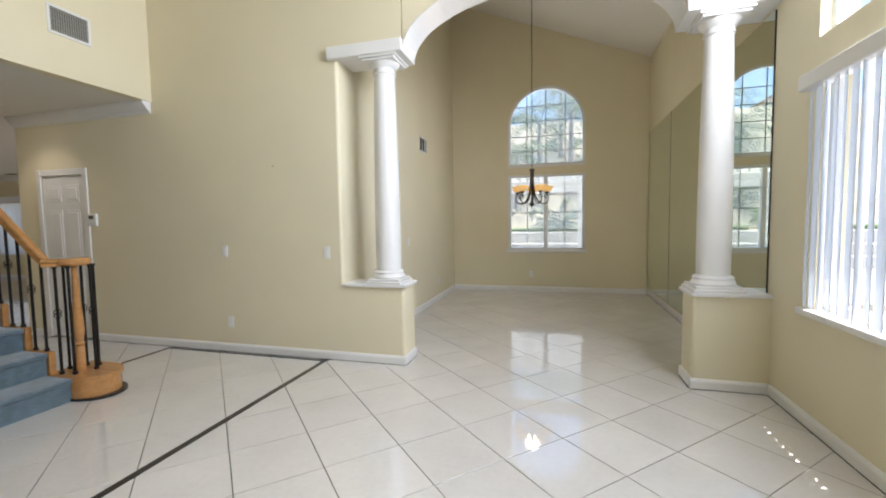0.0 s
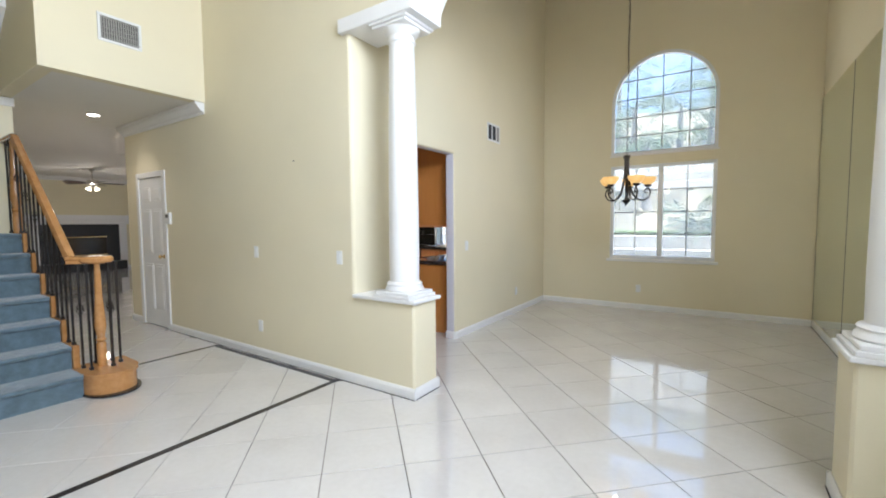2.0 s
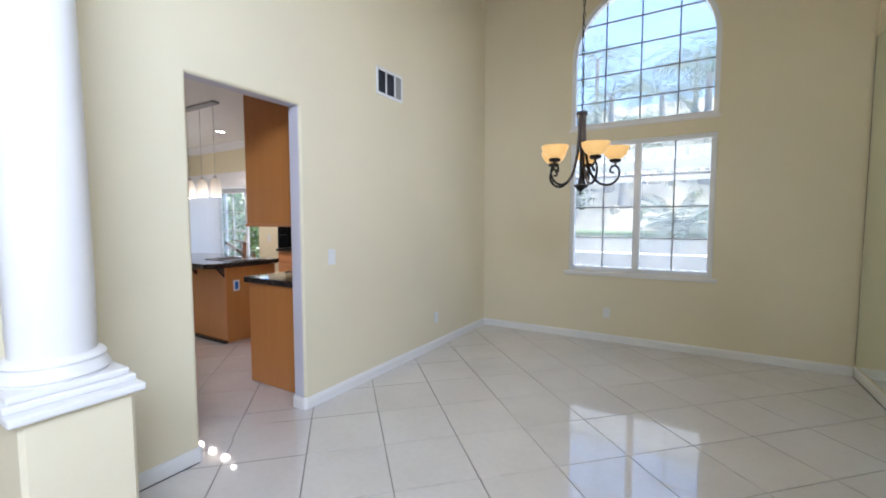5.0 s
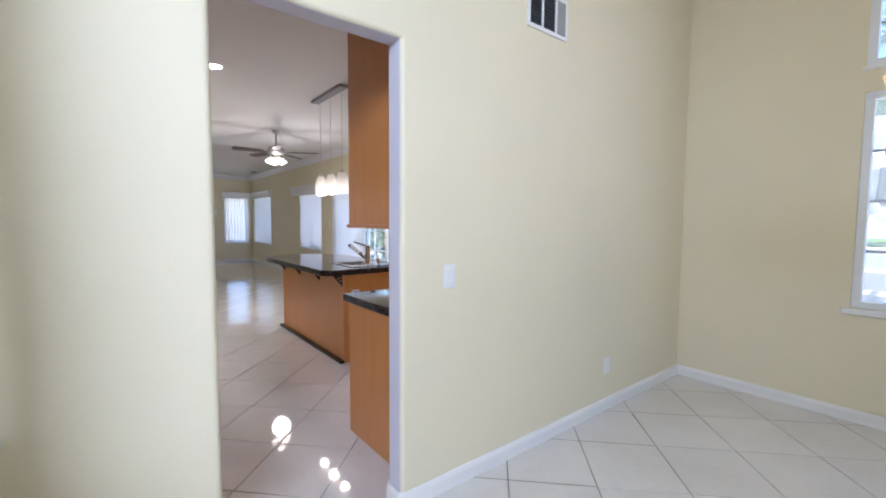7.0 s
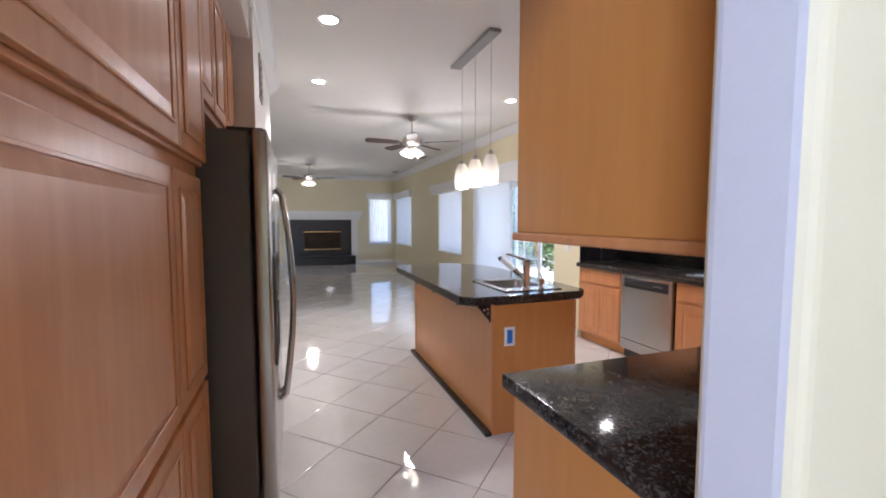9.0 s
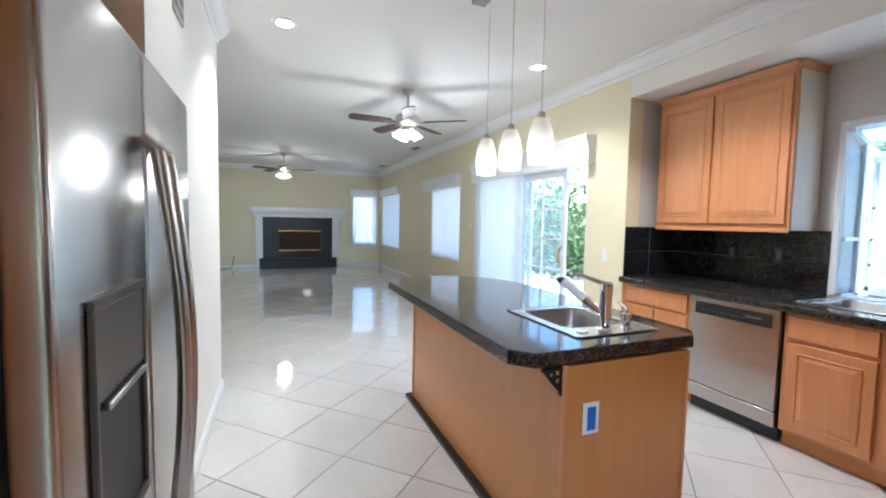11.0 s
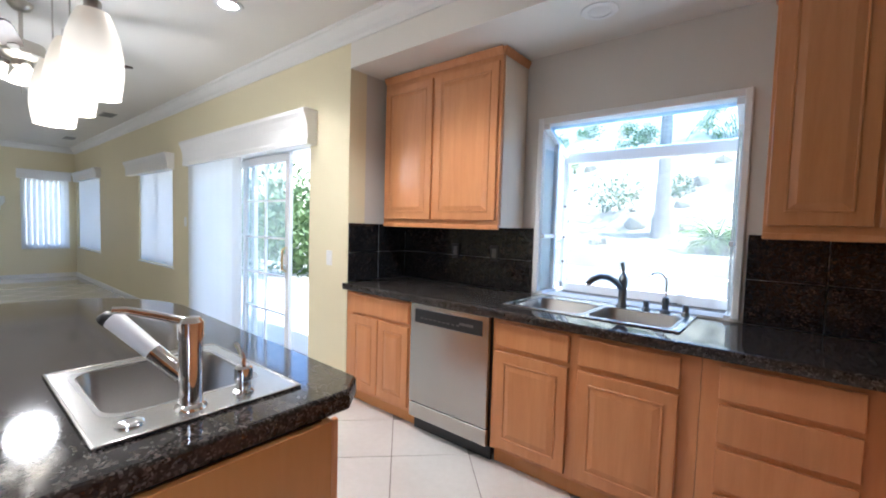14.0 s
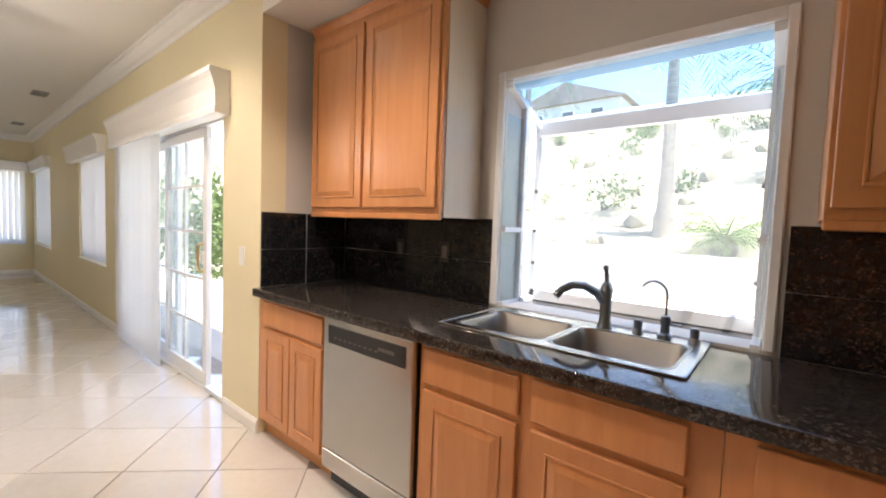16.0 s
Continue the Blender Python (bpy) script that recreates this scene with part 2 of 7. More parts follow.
def clear_glass(name, tint=(1, 1, 1)):
    """Thin pane: mostly see-through, with a mirror-like gloss by angle."""
    m = bpy.data.materials.new(name)
    m.use_nodes = True
    nt = m.node_tree
    for n in list(nt.nodes):
        nt.nodes.remove(n)
    o, mixs = nt.nodes.new("ShaderNodeOutputMaterial"), nt.nodes.new("ShaderNodeMixShader")
    t, g, f = nt.nodes.new("ShaderNodeBsdfTransparent"), nt.nodes.new("ShaderNodeBsdfGlossy"), nt.nodes.new("ShaderNodeLayerWeight")
    t.inputs[0].default_value = (*tint, 1)
    g.inputs["Roughness"].default_value = 0.02
    f.inputs["Blend"].default_value = 0.5
    pw, mr = nt.nodes.new("ShaderNodeMath"), nt.nodes.new("ShaderNodeMapRange")
    pw.operation, pw.inputs[1].default_value = 'POWER', 4.0
    mr.inputs[3].default_value, mr.inputs[4].default_value = 0.022, 0.6
    nt.links.new(f.outputs["Facing"], pw.inputs[0])
    nt.links.new(pw.outputs[0], mr.inputs[0])
    nt.links.new(mr.outputs[0], mixs.inputs[0])
    nt.links.new(t.outputs[0], mixs.inputs[1])
    nt.links.new(g.outputs[0], mixs.inputs[2])
    nt.links.new(mixs.outputs[0], o.inputs[0])
    return m


def glare_glass(name, tint, glare):
    """A tinted pane with washed-out glare put into it as translucence; each ray meets both of its faces."""
    m = clear_glass(name, tint)
    nt = m.node_tree
    o = next(n for n in nt.nodes if n.type == 'OUTPUT_MATERIAL')
    src = o.inputs[0].links[0].from_socket
    tr, mx, ns, mr = nt.nodes.new("ShaderNodeBsdfTranslucent"), nt.nodes.new("ShaderNodeMixShader"), nt.nodes.new("ShaderNodeTexNoise"), nt.nodes.new("ShaderNodeMapRange")
    tr.inputs[0].default_value = (0.85, 0.90, 0.90, 1)
    ns.inputs["Scale"].default_value = 2.5
    mr.inputs[3].default_value, mr.inputs[4].default_value = glare * 0.7, glare * 1.3
    nt.links.new(ns.outputs[0], mr.inputs[0])
    nt.links.new(mr.outputs[0], mx.inputs[0])
    nt.links.new(src, mx.inputs[1])
    nt.links.new(tr.outputs[0], mx.inputs[2])
    nt.links.new(mx.outputs[0], o.inputs[0])
    return m


M_GLASS = clear_glass("window_glass", (0.985, 0.99, 0.985))
# tint and translucence imitate the pale haze over the view outdoors
M_GLARE = glare_glass("glare_tinted_glass", (0.86, 0.89, 0.89), 0.15)
M_GLARE_K = glare_glass("glare_kitchen_glass", (0.92, 0.96, 0.97), 0.09)
M_MIRROR = surf("mirror_silvering", (0.80, 0.86, 0.79), 0.012, metal=1.0, var=0.0, bump=0.0, rough_var=0.0)


def sheer_mat(name, c, trans=0.55, see=0.12):
    m = bpy.data.materials.new(name)
    m.use_nodes = True
    nt = m.node_tree
    b, o = nt.nodes["Principled BSDF"], nt.nodes["Material Output"]
    b.inputs["Base Color"].default_value = (*c, 1)
    b.inputs["Roughness"].default_value = 0.7
    tr = nt.nodes.new("ShaderNodeBsdfTranslucent")
    tr.inputs[0].default_value = (*c, 1)
    mx = nt.nodes.new("ShaderNodeMixShader")
    mx.inputs[0].default_value = trans
    nt.links.new(b.outputs[0], mx.inputs[1])
    nt.links.new(tr.outputs[0], mx.inputs[2])
    tp, m2 = nt.nodes.new("ShaderNodeBsdfTransparent"), nt.nodes.new("ShaderNodeMixShader")
    m2.inputs[0].default_value = see
    nt.links.new(mx.outputs[0], m2.inputs[1])
    nt.links.new(tp.outputs[0], m2.inputs[2])
    nt.links.new(m2.outputs[0], o.inputs[0])
    return m


M_BLIND = sheer_mat("white_vinyl_blind", (0.90, 0.91, 0.92), 0.62, 0.06)
M_SHEER = sheer_mat("white_sheer_fabric", (0.80, 0.83, 0.87), 0.42, 0.06)


# ---- mesh helpers ----
def bm_new():
    return bmesh.new()


def box(bm, x0, y0, z0, x1, y1, z1, bev=0.0, seg=1):
    m = Matrix.Translation(((x0 + x1) / 2, (y0 + y1) / 2, (z0 + z1) / 2)) @ Matrix.Diagonal((abs(x1 - x0), abs(y1 - y0), abs(z1 - z0), 1))
    r = bmesh.ops.create_cube(bm, size=1, matrix=m)
    if bev > 0:
        es = list({e for v in r["verts"] for e in v.link_edges})
        bmesh.ops.bevel(bm, geom=es, offset=bev, segments=seg, affect='EDGES', profile=0.5)
    return bm


def boxm(x0, y0, z0, x1, y1, z1, bev=0.0, seg=1):
    return box(bm_new(), x0, y0, z0, x1, y1, z1, bev, seg)


def cyl(bm, a, b, r1, r2=None, n=16):
    a, b = Vector(a), Vector(b)
    d = b - a
    m = Matrix.Translation((a + b) / 2) @ d.to_track_quat("Z", "Y").to_matrix().to_4x4()
    bmesh.ops.create_cone(bm, cap_ends=True, segments=n, radius1=r1, radius2=r1 if r2 is None else r2, depth=d.length, matrix=m)
    return bm


def ball(bm, at, r, n=12, sq=(1, 1, 1)):
    bmesh.ops.create_uvsphere(bm, u_segments=n, v_segments=max(6, n // 2), radius=r, matrix=Matrix.Translation(at) @ Matrix.Diagonal((*sq, 1)))
    return bm


def lathe(bm, prof, at=(0, 0, 0), n=24, m=None):
    """prof: (radius, height) pairs, turned about the upright axis."""
    rings = []
    base = Matrix.Translation(at) if m is None else m
    for r, z in prof:
        rings.append([bm.verts.new(base @ Vector((r * math.cos(2 * math.pi * k / n), r * math.sin(2 * math.pi * k / n), z))) for k in range(n)])
    for a, b in zip(rings, rings[1:]):
        for k in range(n):
            bm.faces.new((a[k], a[(k + 1) % n], b[(k + 1) % n], b[k]))
    for ring, flip in ((rings[0], True), (rings[-1], False)):
        bm.faces.new(ring[::-1] if flip else ring)
    return bm


def tube(bm, pts, r, n=8, taper=None):
    """A round bar along a line of points."""
    pts = [Vector(p) for p in pts]
    rings = []
    for i, p in enumerate(pts):
        d = (pts[min(i + 1, len(pts) - 1)] - pts[max(i - 1, 0)]).normalized()
        up = Vector((0, 0, 1)) if abs(d.z) < 0.95 else Vector((1, 0, 0))
        s = d.cross(up).normalized()
        u = s.cross(d)
        rad = r if taper is None else r + (taper - r) * i / (len(pts) - 1)
        rings.append([bm.verts.new(p + rad * (math.cos(2 * math.pi * k / n) * s + math.sin(2 * math.pi * k / n) * u)) for k in range(n)])
    for a, b in zip(rings, rings[1:]):
        for k in range(n):
            bm.faces.new((a[k], b[k], b[(k + 1) % n], a[(k + 1) % n]))
    bm.faces.new(rings[0])
    bm.faces.new(rings[-1][::-1])
    return bm


def prism(bm, outline, axis, lo, hi):
    """A flat outline pushed along an axis. Outline pairs are the other two axes in order x, y, z."""
    def at(p, h):
        q = list(p)
        q.insert("xyz".index(axis), h)
        return Vector(q)
    a = [bm.verts.new(at(p, lo)) for p in outline]
    b = [bm.verts.new(at(p, hi)) for p in outline]
    n = len(outline)
    bm.faces.new(a)
    bm.faces.new(b[::-1])
    for k in range(n):
        bm.faces.new((a[k], b[k], b[(k + 1) % n], a[(k + 1) % n]))
    bmesh.ops.recalc_face_normals(bm, faces=bm.faces)
    return bm


def plate(bm, outer, holes, axis, lo, hi):
    """A flat plate with holes, pushed along an axis."""
    def at(p, h_):
        q = list(p)
        q.insert("xyz".index(axis), h_)
        return Vector(q)
    sides = []
    for h_ in (lo, hi):
        loops, edges = [], []
        for pts_ in [outer] + holes:
            vs_ = [bm.verts.new(at(p, h_)) for p in pts_]
            edges += [bm.edges.new((vs_[k], vs_[(k + 1) % len(vs_)])) for k in range(len(vs_))]
            loops.append(vs_)
        bmesh.ops.triangle_fill(bm, use_beauty=True, edges=edges)
        sides.append(loops)
    for a, b in zip(*sides):
        n = len(a)
        for k in range(n):
            bm.faces.new((a[k], a[(k + 1) % n], b[(k + 1) % n], b[k]))
    bmesh.ops.recalc_face_normals(bm, faces=bm.faces)
    return bm


def rect(x0, y0, x1, y1):
    return [(x0, y0), (x1, y0), (x1, y1), (x0, y1)]


def mesh_of(name, bm, mat, smooth=False):
    bmesh.ops.recalc_face_normals(bm, faces=bm.faces)
    me = bpy.data.meshes.new(name)
    bm.to_mesh(me)
    bm.free()
    if smooth:
        me.shade_smooth()
        try:
            me.set_sharp_from_angle(angle=radians(38))
        except AttributeError:
            pass
    me.materials.append(mat)
    return me


def struct(name, bm, mat, label="", category="", smooth=False):
    ob = new(name, mesh_of(name, bm, mat, smooth))
    return tagged(ob, label, category, "", "structure")


def thing(name, at, label, category, group="", rz=0.0):
    ob = new(name)
    ob.empty_display_size = 0.1
    ob.matrix_basis = pose(*at, 0, 0, rz)
    return tagged(ob, label, category, group)


def part(name, bm, mat, parent, label="", smooth=False):
    """One mesh object under a thing or a part, in the parent's own axes."""
    ob = new(name, mesh_of(name, bm, mat, smooth))
    ob.parent = parent
    if label:
        tagged(ob, label)
    return ob


def solo(name, bm, mat, label, category, group="", smooth=False):
    return tagged(new(name, mesh_of(name, bm, mat, smooth)), label, category, group)


# ---- plan, in metres ----
XD, XR = -1.985, 1.67            # dining's kitchen-side wall face, mirror-side wall face
YC0, YC1, YD = 3.50, 3.82, 8.12  # column line front and back, dining window wall
OY0, OY1, OZ = 4.376, 5.13, 2.19  # opening to the kitchen
XK = -2.11                       # kitchen face of the same wall
YW, YN = 7.80, 8.43              # kitchen wall face, face at the back of the counter niche
XN, ZN = -5.79, 2.52             # niche end, niche soffit
XF, ZC = -15.5, 2.83             # fireplace wall, ceiling
YK = 4.417                       # wall beside the refrigerator
XH = -6.55                       # hall end of the block between hall and kitchen
YL, XL = -3.6, -4.30             # living's back wall, overhang face
ZT = 6.0


def vault(x):
    return 4.25 + 0.40 * (XR - x)


# floor
struct("floor", boxm(-15.6, YL - 0.15, -0.12, 1.87, 8.2, -0.008), M_GROUT, "grey grouted floor bed under polished tiles", "floor")

# wall between dining and kitchen, with the opening through it
w = bm_new()
prism(w, [(YC1, 0), (OY0, 0), (OY0, OZ), (OY1, OZ), (OY1, 0), (YD, 0), (YD, ZT), (YC1, ZT)], 'x', XK, XD)
rim = [e for e in w.edges if all(OY0 - 0.01 < v.co.y < OY1 + 0.01 and v.co.z < OZ + 0.01 for v in e.verts) and abs(e.verts[0].co.x - e.verts[1].co.x) < 0.01 and not (e.verts[0].co.z < 0.01 and e.verts[1].co.z < 0.01)]
bmesh.ops.bevel(w, geom=rim, offset=0.022, segments=4, affect='EDGES', profile=0.5)
wdk = struct("wall_dining_kitchen", w, M_WALL, "cream painted wall with an opening to the kitchen", "wall")
wdk.data.materials.append(M_REVEAL)          # cool daylight shade on the cream lining, put into its colour
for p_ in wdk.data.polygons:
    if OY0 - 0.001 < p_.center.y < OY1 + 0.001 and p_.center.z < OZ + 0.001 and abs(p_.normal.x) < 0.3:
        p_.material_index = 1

# wall between living and the block behind it
w = bm_new()
RB = 0.03
nose = [(XD - RB + RB * math.sin(radians(9 * k)), YC0 + RB - RB * math.cos(radians(9 * k))) for k in range(11)]
prism(w, [(XK, YC0)] + nose + [(XD, YC1), (XK, YC1)], 'z', 0, ZT)
box(w, -4.6, YC0, 0, XK, YC0 + 0.12, ZT)
box(w, XH, YC0, 0, -6.14, YC0 + 0.12, ZC)
box(w, -6.14, YC0, 2.03, -5.42, YC0 + 0.12, ZC)
box(w, -5.42, YC0, 0, -4.6, YC0 + 0.12, ZC)
struct("wall_living_north", w, M_WALL, "tall cream painted wall beside the foyer", "wall")
struct("wall_fridge_side", boxm(XH, YK - 0.12, 0, -4.62, YK, ZC), M_CEIL, "white painted wall beside the refrigerator", "wall")
struct("wall_hall_end", boxm(XH, YC0 + 0.12, 0, XH + 0.12, YK - 0.12, ZC), M_WALL_K, "cream painted end wall by the family room", "wall")
struct("wall_pantry_west", boxm(-4.74, 3.75, 0, -4.62, YK - 0.12, ZC), M_WALL, "cream painted wall behind the refrigerator side", "wall")
struct("wall_pantry_south", boxm(-4.74, 3.63, 0, XK, 3.75, ZC), M_WALL, "cream painted wall behind the pantry", "wall")

# dining window wall: openings for the arched and the lower window
WX0, WX1, WZ0, WZ1, AZ0, AZS = -0.87, 0.57, 0.80, 2.27, 2.44, 3.22
ARC = 24
w = bm_new()
AXC, AR = (WX0 + WX1) / 2, (WX1 - WX0) / 2
box(w, XK, YD, 0, WX0, YD + 0.18, ZT)
box(w, WX1, YD, 0, XR + 0.2, YD + 0.18, ZT)
box(w, WX0, YD, 0, WX1, YD + 0.18, WZ0)
box(w, WX0, YD, WZ1, WX1, YD + 0.18, AZ0)
arch = [(AXC + AR * math.cos(math.pi * k / ARC), AZS + AR * math.sin(math.pi * k / ARC)) for k in range(ARC + 1)]
for (xa, za), (xb, zb) in zip(arch, arch[1:]):
    prism(w, [(xa, za), (xa, ZT), (xb, ZT), (xb, zb)], 'y', YD, YD + 0.18)
struct("wall_dining_window", w, M_WALL, "cream painted wall with an arched window over a square one", "wall")

# right-hand wall of living and dining, with the living windows
LY0, LY1 = 0.25, 3.02
w = bm_new()
box(w, XR, LY1, 0, XR + 0.2, YD + 0.18, ZT)
box(w, XR, YL, 0, XR + 0.2, LY0, ZT)
box(w, XR, LY0, 0, XR + 0.2, LY1, 0.78)
box(w, XR, LY0, 2.28, XR + 0.2, LY1, 2.50)
box(w, XR, LY0, 3.9, XR + 0.2, LY1, ZT)
struct("wall_east", w, M_WALL, "cream painted wall with tall windows", "wall")
struct("wall_living_south", boxm(-9.0, YL - 0.15, 0, XR + 0.2, YL, ZT), M_WALL, "plain cream painted wall", "wall")
struct("wall_stair_side", boxm(-9.0, 0.72, 0, -3.60, 0.84, ZT), M_WALL, "cream painted wall beside the stairs", "wall")
struct("wall_foyer_west", boxm(-3.72, YL, 0, -3.60, 0.72, ZT), M_WALL, "plain cream painted wall", "wall")

# overhang of the upper floor above the hall
w = bm_new()
box(w, XL - 0.12, 2.10, ZC - 0.06, XL, YC0, ZT)
box(w, -9.0, 2.10, ZC - 0.06, XL - 0.12, 2.22, ZT)
struct("wall_overhang", w, M_WALL, "cream painted face of the upper floor", "wall")
struct("ceiling_hall", boxm(-7.2, 2.22, ZC - 0.06, XL - 0.12, YC0, ZC + 0.10), M_CEIL, "white painted hall ceiling", "ceiling")
struct("wall_stair_inner", boxm(-9.0, 2.10, 0, -5.93, 2.22, ZC - 0.06), M_WALL, "cream painted wall beside the upper stairs", "wall")
struct("wall_stair_end", boxm(-9.12, 0.72, 0, -9.0, 2.22, ZT), M_WALL, "cream painted wall at the stair head", "wall")

# family room and kitchen
struct("wall_fireplace", plate(bm_new(), rect(0.3, 0, YW + 0.2, ZC + 0.1), [rect(6.95, 0.66, 7.66, 2.12)], 'x', XF - 0.15, XF), M_WALL_K, "cream painted wall around the fireplace", "wall")
struct("wall_family_south", boxm(XF, 0.3, 0, -9.12, 0.45, ZC + 0.1), M_WALL_K, "plain cream painted wall", "wall")
struct("wall_family_stair", boxm(-9.12, 0.3, 0, -9.0, 0.72, ZC + 0.1), M_WALL_K, "plain cream painted wall", "wall")
SX0, SX1, SZ1 = -8.72, -6.31, 2.04
VX0, VX1, VZ0, VZ1 = -10.95, -9.50, 0.70, 2.02
CX0, CX1 = -15.28, -13.35
w = bm_new()
plate(w, [(XF, 0), (SX0, 0), (SX0, SZ1), (SX1, SZ1), (SX1, 0), (XN, 0), (XN, ZC + 0.1), (XF, ZC + 0.1)], [rect(CX0, 0.66, CX1, 2.12), rect(VX0, VZ0, VX1, VZ1)], 'y', YW, YW + 0.16)
struct("wall_kitchen_north", w, M_WALL_K, "cream painted wall with windows and a patio door", "wall")
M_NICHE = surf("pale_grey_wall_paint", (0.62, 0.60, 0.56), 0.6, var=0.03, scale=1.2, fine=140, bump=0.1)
GX0, GX1, GZ0, GZ1 = -4.50, -3.40, 0.92, 2.06
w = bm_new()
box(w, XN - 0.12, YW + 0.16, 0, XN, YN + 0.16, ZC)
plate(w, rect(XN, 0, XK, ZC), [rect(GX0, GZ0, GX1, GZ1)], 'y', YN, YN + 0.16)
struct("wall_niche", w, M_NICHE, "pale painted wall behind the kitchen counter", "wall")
struct("wall_niche_header", boxm(XN, YW, ZN, XK, YN, ZC), M_CEIL, "white soffit above the kitchen counter", "wall")
c = bm_new()
box(c, XF - 0.15, 0.3, ZC, -7.2, YN + 0.16, ZC + 0.12)
box(c, -7.2, YC0 + 0.13, ZC, XK, YN + 0.16, ZC + 0.12)
struct("ceiling_kitchen", c, M_CEIL, "white painted kitchen and family room ceiling", "ceiling")
# vaulted dining and living ceiling, stair hall ceiling
c = bm_new()
prism(c, [(XD, vault(XD)), (XR + 0.2, vault(XR + 0.2)), (XR + 0.2, vault(XR + 0.2) + 0.15), (XD, vault(XD) + 0.15)], 'y', YL, YD + 0.18)
struct("ceiling_vault", c, M_CEIL, "white sloping vaulted ceiling", "ceiling")
struct("ceiling_foyer", boxm(-9.12, YL, vault(XD), XD, YC0 + 0.12, vault(XD) + 0.15), M_CEIL, "white high foyer ceiling", "ceiling")

# column screen: pedestals, slab, arch
for nm, x0, x1 in (("wall_pedestal_west", XD, -1.345), ("wall_pedestal_east", 1.135, XR)):
    r_ = 0.014
    if x1 < 0:
        o_ = [(x0 - 0.03, YC0), (x1 - r_, YC0), (x1, YC0 + r_), (x1, YC1 - r_ - 0.005), (x1 - r_, YC1 - 0.005), (x0 - 0.03, YC1 - 0.005)]
    else:
        o_ = [(x0 + r_, YC0), (x1, YC0), (x1, YC1 - 0.005), (x0 + r_, YC1 - 0.005), (x0, YC1 - r_ - 0.005), (x0, YC0 + r_)]
    struct(nm, prism(bm_new(), o_, 'z', 0, 0.755), M_WALL, "low cream painted pedestal wall", "wall")
    c = bm_new()
    box(c, x0 - (0 if x1 < 0 else 0.025), YC0 - 0.03, 0.755, x1 + (0.03 if x1 < 0 else 0), YC1 + 0.02, 0.785, 0.008, 2)
    struct("trim", c, M_TRIM, "white painted pedestal cap", "trim")
S0, SB, SH = 2.955, 0.54, 1.17
w = bm_new()
box(w, XD - 0.03, YC0, 3.07, -1.31, YC1, ZT)
box(w, 1.05, YC0, 3.07, XR, YC1, ZT)
acx = -0.13
K = 32
ell = [(acx + SH * math.cos(math.pi * k / K), S0 + SB * math.sin(math.pi * k / K)) for k in range(K + 1)]
for (xa, za), (xb, zb) in zip(ell, ell[1:]):
    prism(w, [(xa, za + 0.012), (xa, ZT), (xb, ZT), (xb, zb + 0.012)], 'y', YC0 + 0.002, YC1 - 0.002)
struct("wall_arch", w, M_WALL, "cream painted wall above an elliptical arch", "wall")
t = bm_new()
for (xa, za), (xb, zb) in zip(ell, ell[1:]):
    prism(t, [(xa, za), (xa, za + 0.012), (xb, zb + 0.012), (xb, zb)], 'y', YC0 - 0.01, YC1 + 0.01)
box(t, XD - 0.085, YC0 - 0.05, 2.955, acx - SH, YC1 + 0.03, 3.07, 0.006)
box(t, acx + SH, YC0 - 0.05, 2.955, XR, YC1 + 0.03, 3.07, 0.006)
struct("trim_arch", t, M_TRIM, "white painted arch lining and slab above the columns", "trim")

# ---- baseboards and crown ----
PROF_BASE = [(0, 0), (0.016, 0), (0.016, 0.064), (0.011, 0.076), (0.006, 0.086), (0, 0.086)]


def moulding(bm, p, q, prof, out, z=0.0):
    """A moulding from p to q on the plan; prof pairs are (out from the wall, height); out is the direction away from the wall."""
    a = [bm.verts.new((p[0] + out[0] * d, p[1] + out[1] * d, z + h)) for d, h in prof]
    b = [bm.verts.new((q[0] + out[0] * d, q[1] + out[1] * d, z + h)) for d, h in prof]
    n = len(prof)
    bm.faces.new(a)
    bm.faces.new(b[::-1])
    for k in range(n):
        bm.faces.new((a[k], b[k], b[(k + 1) % n], a[(k + 1) % n]))


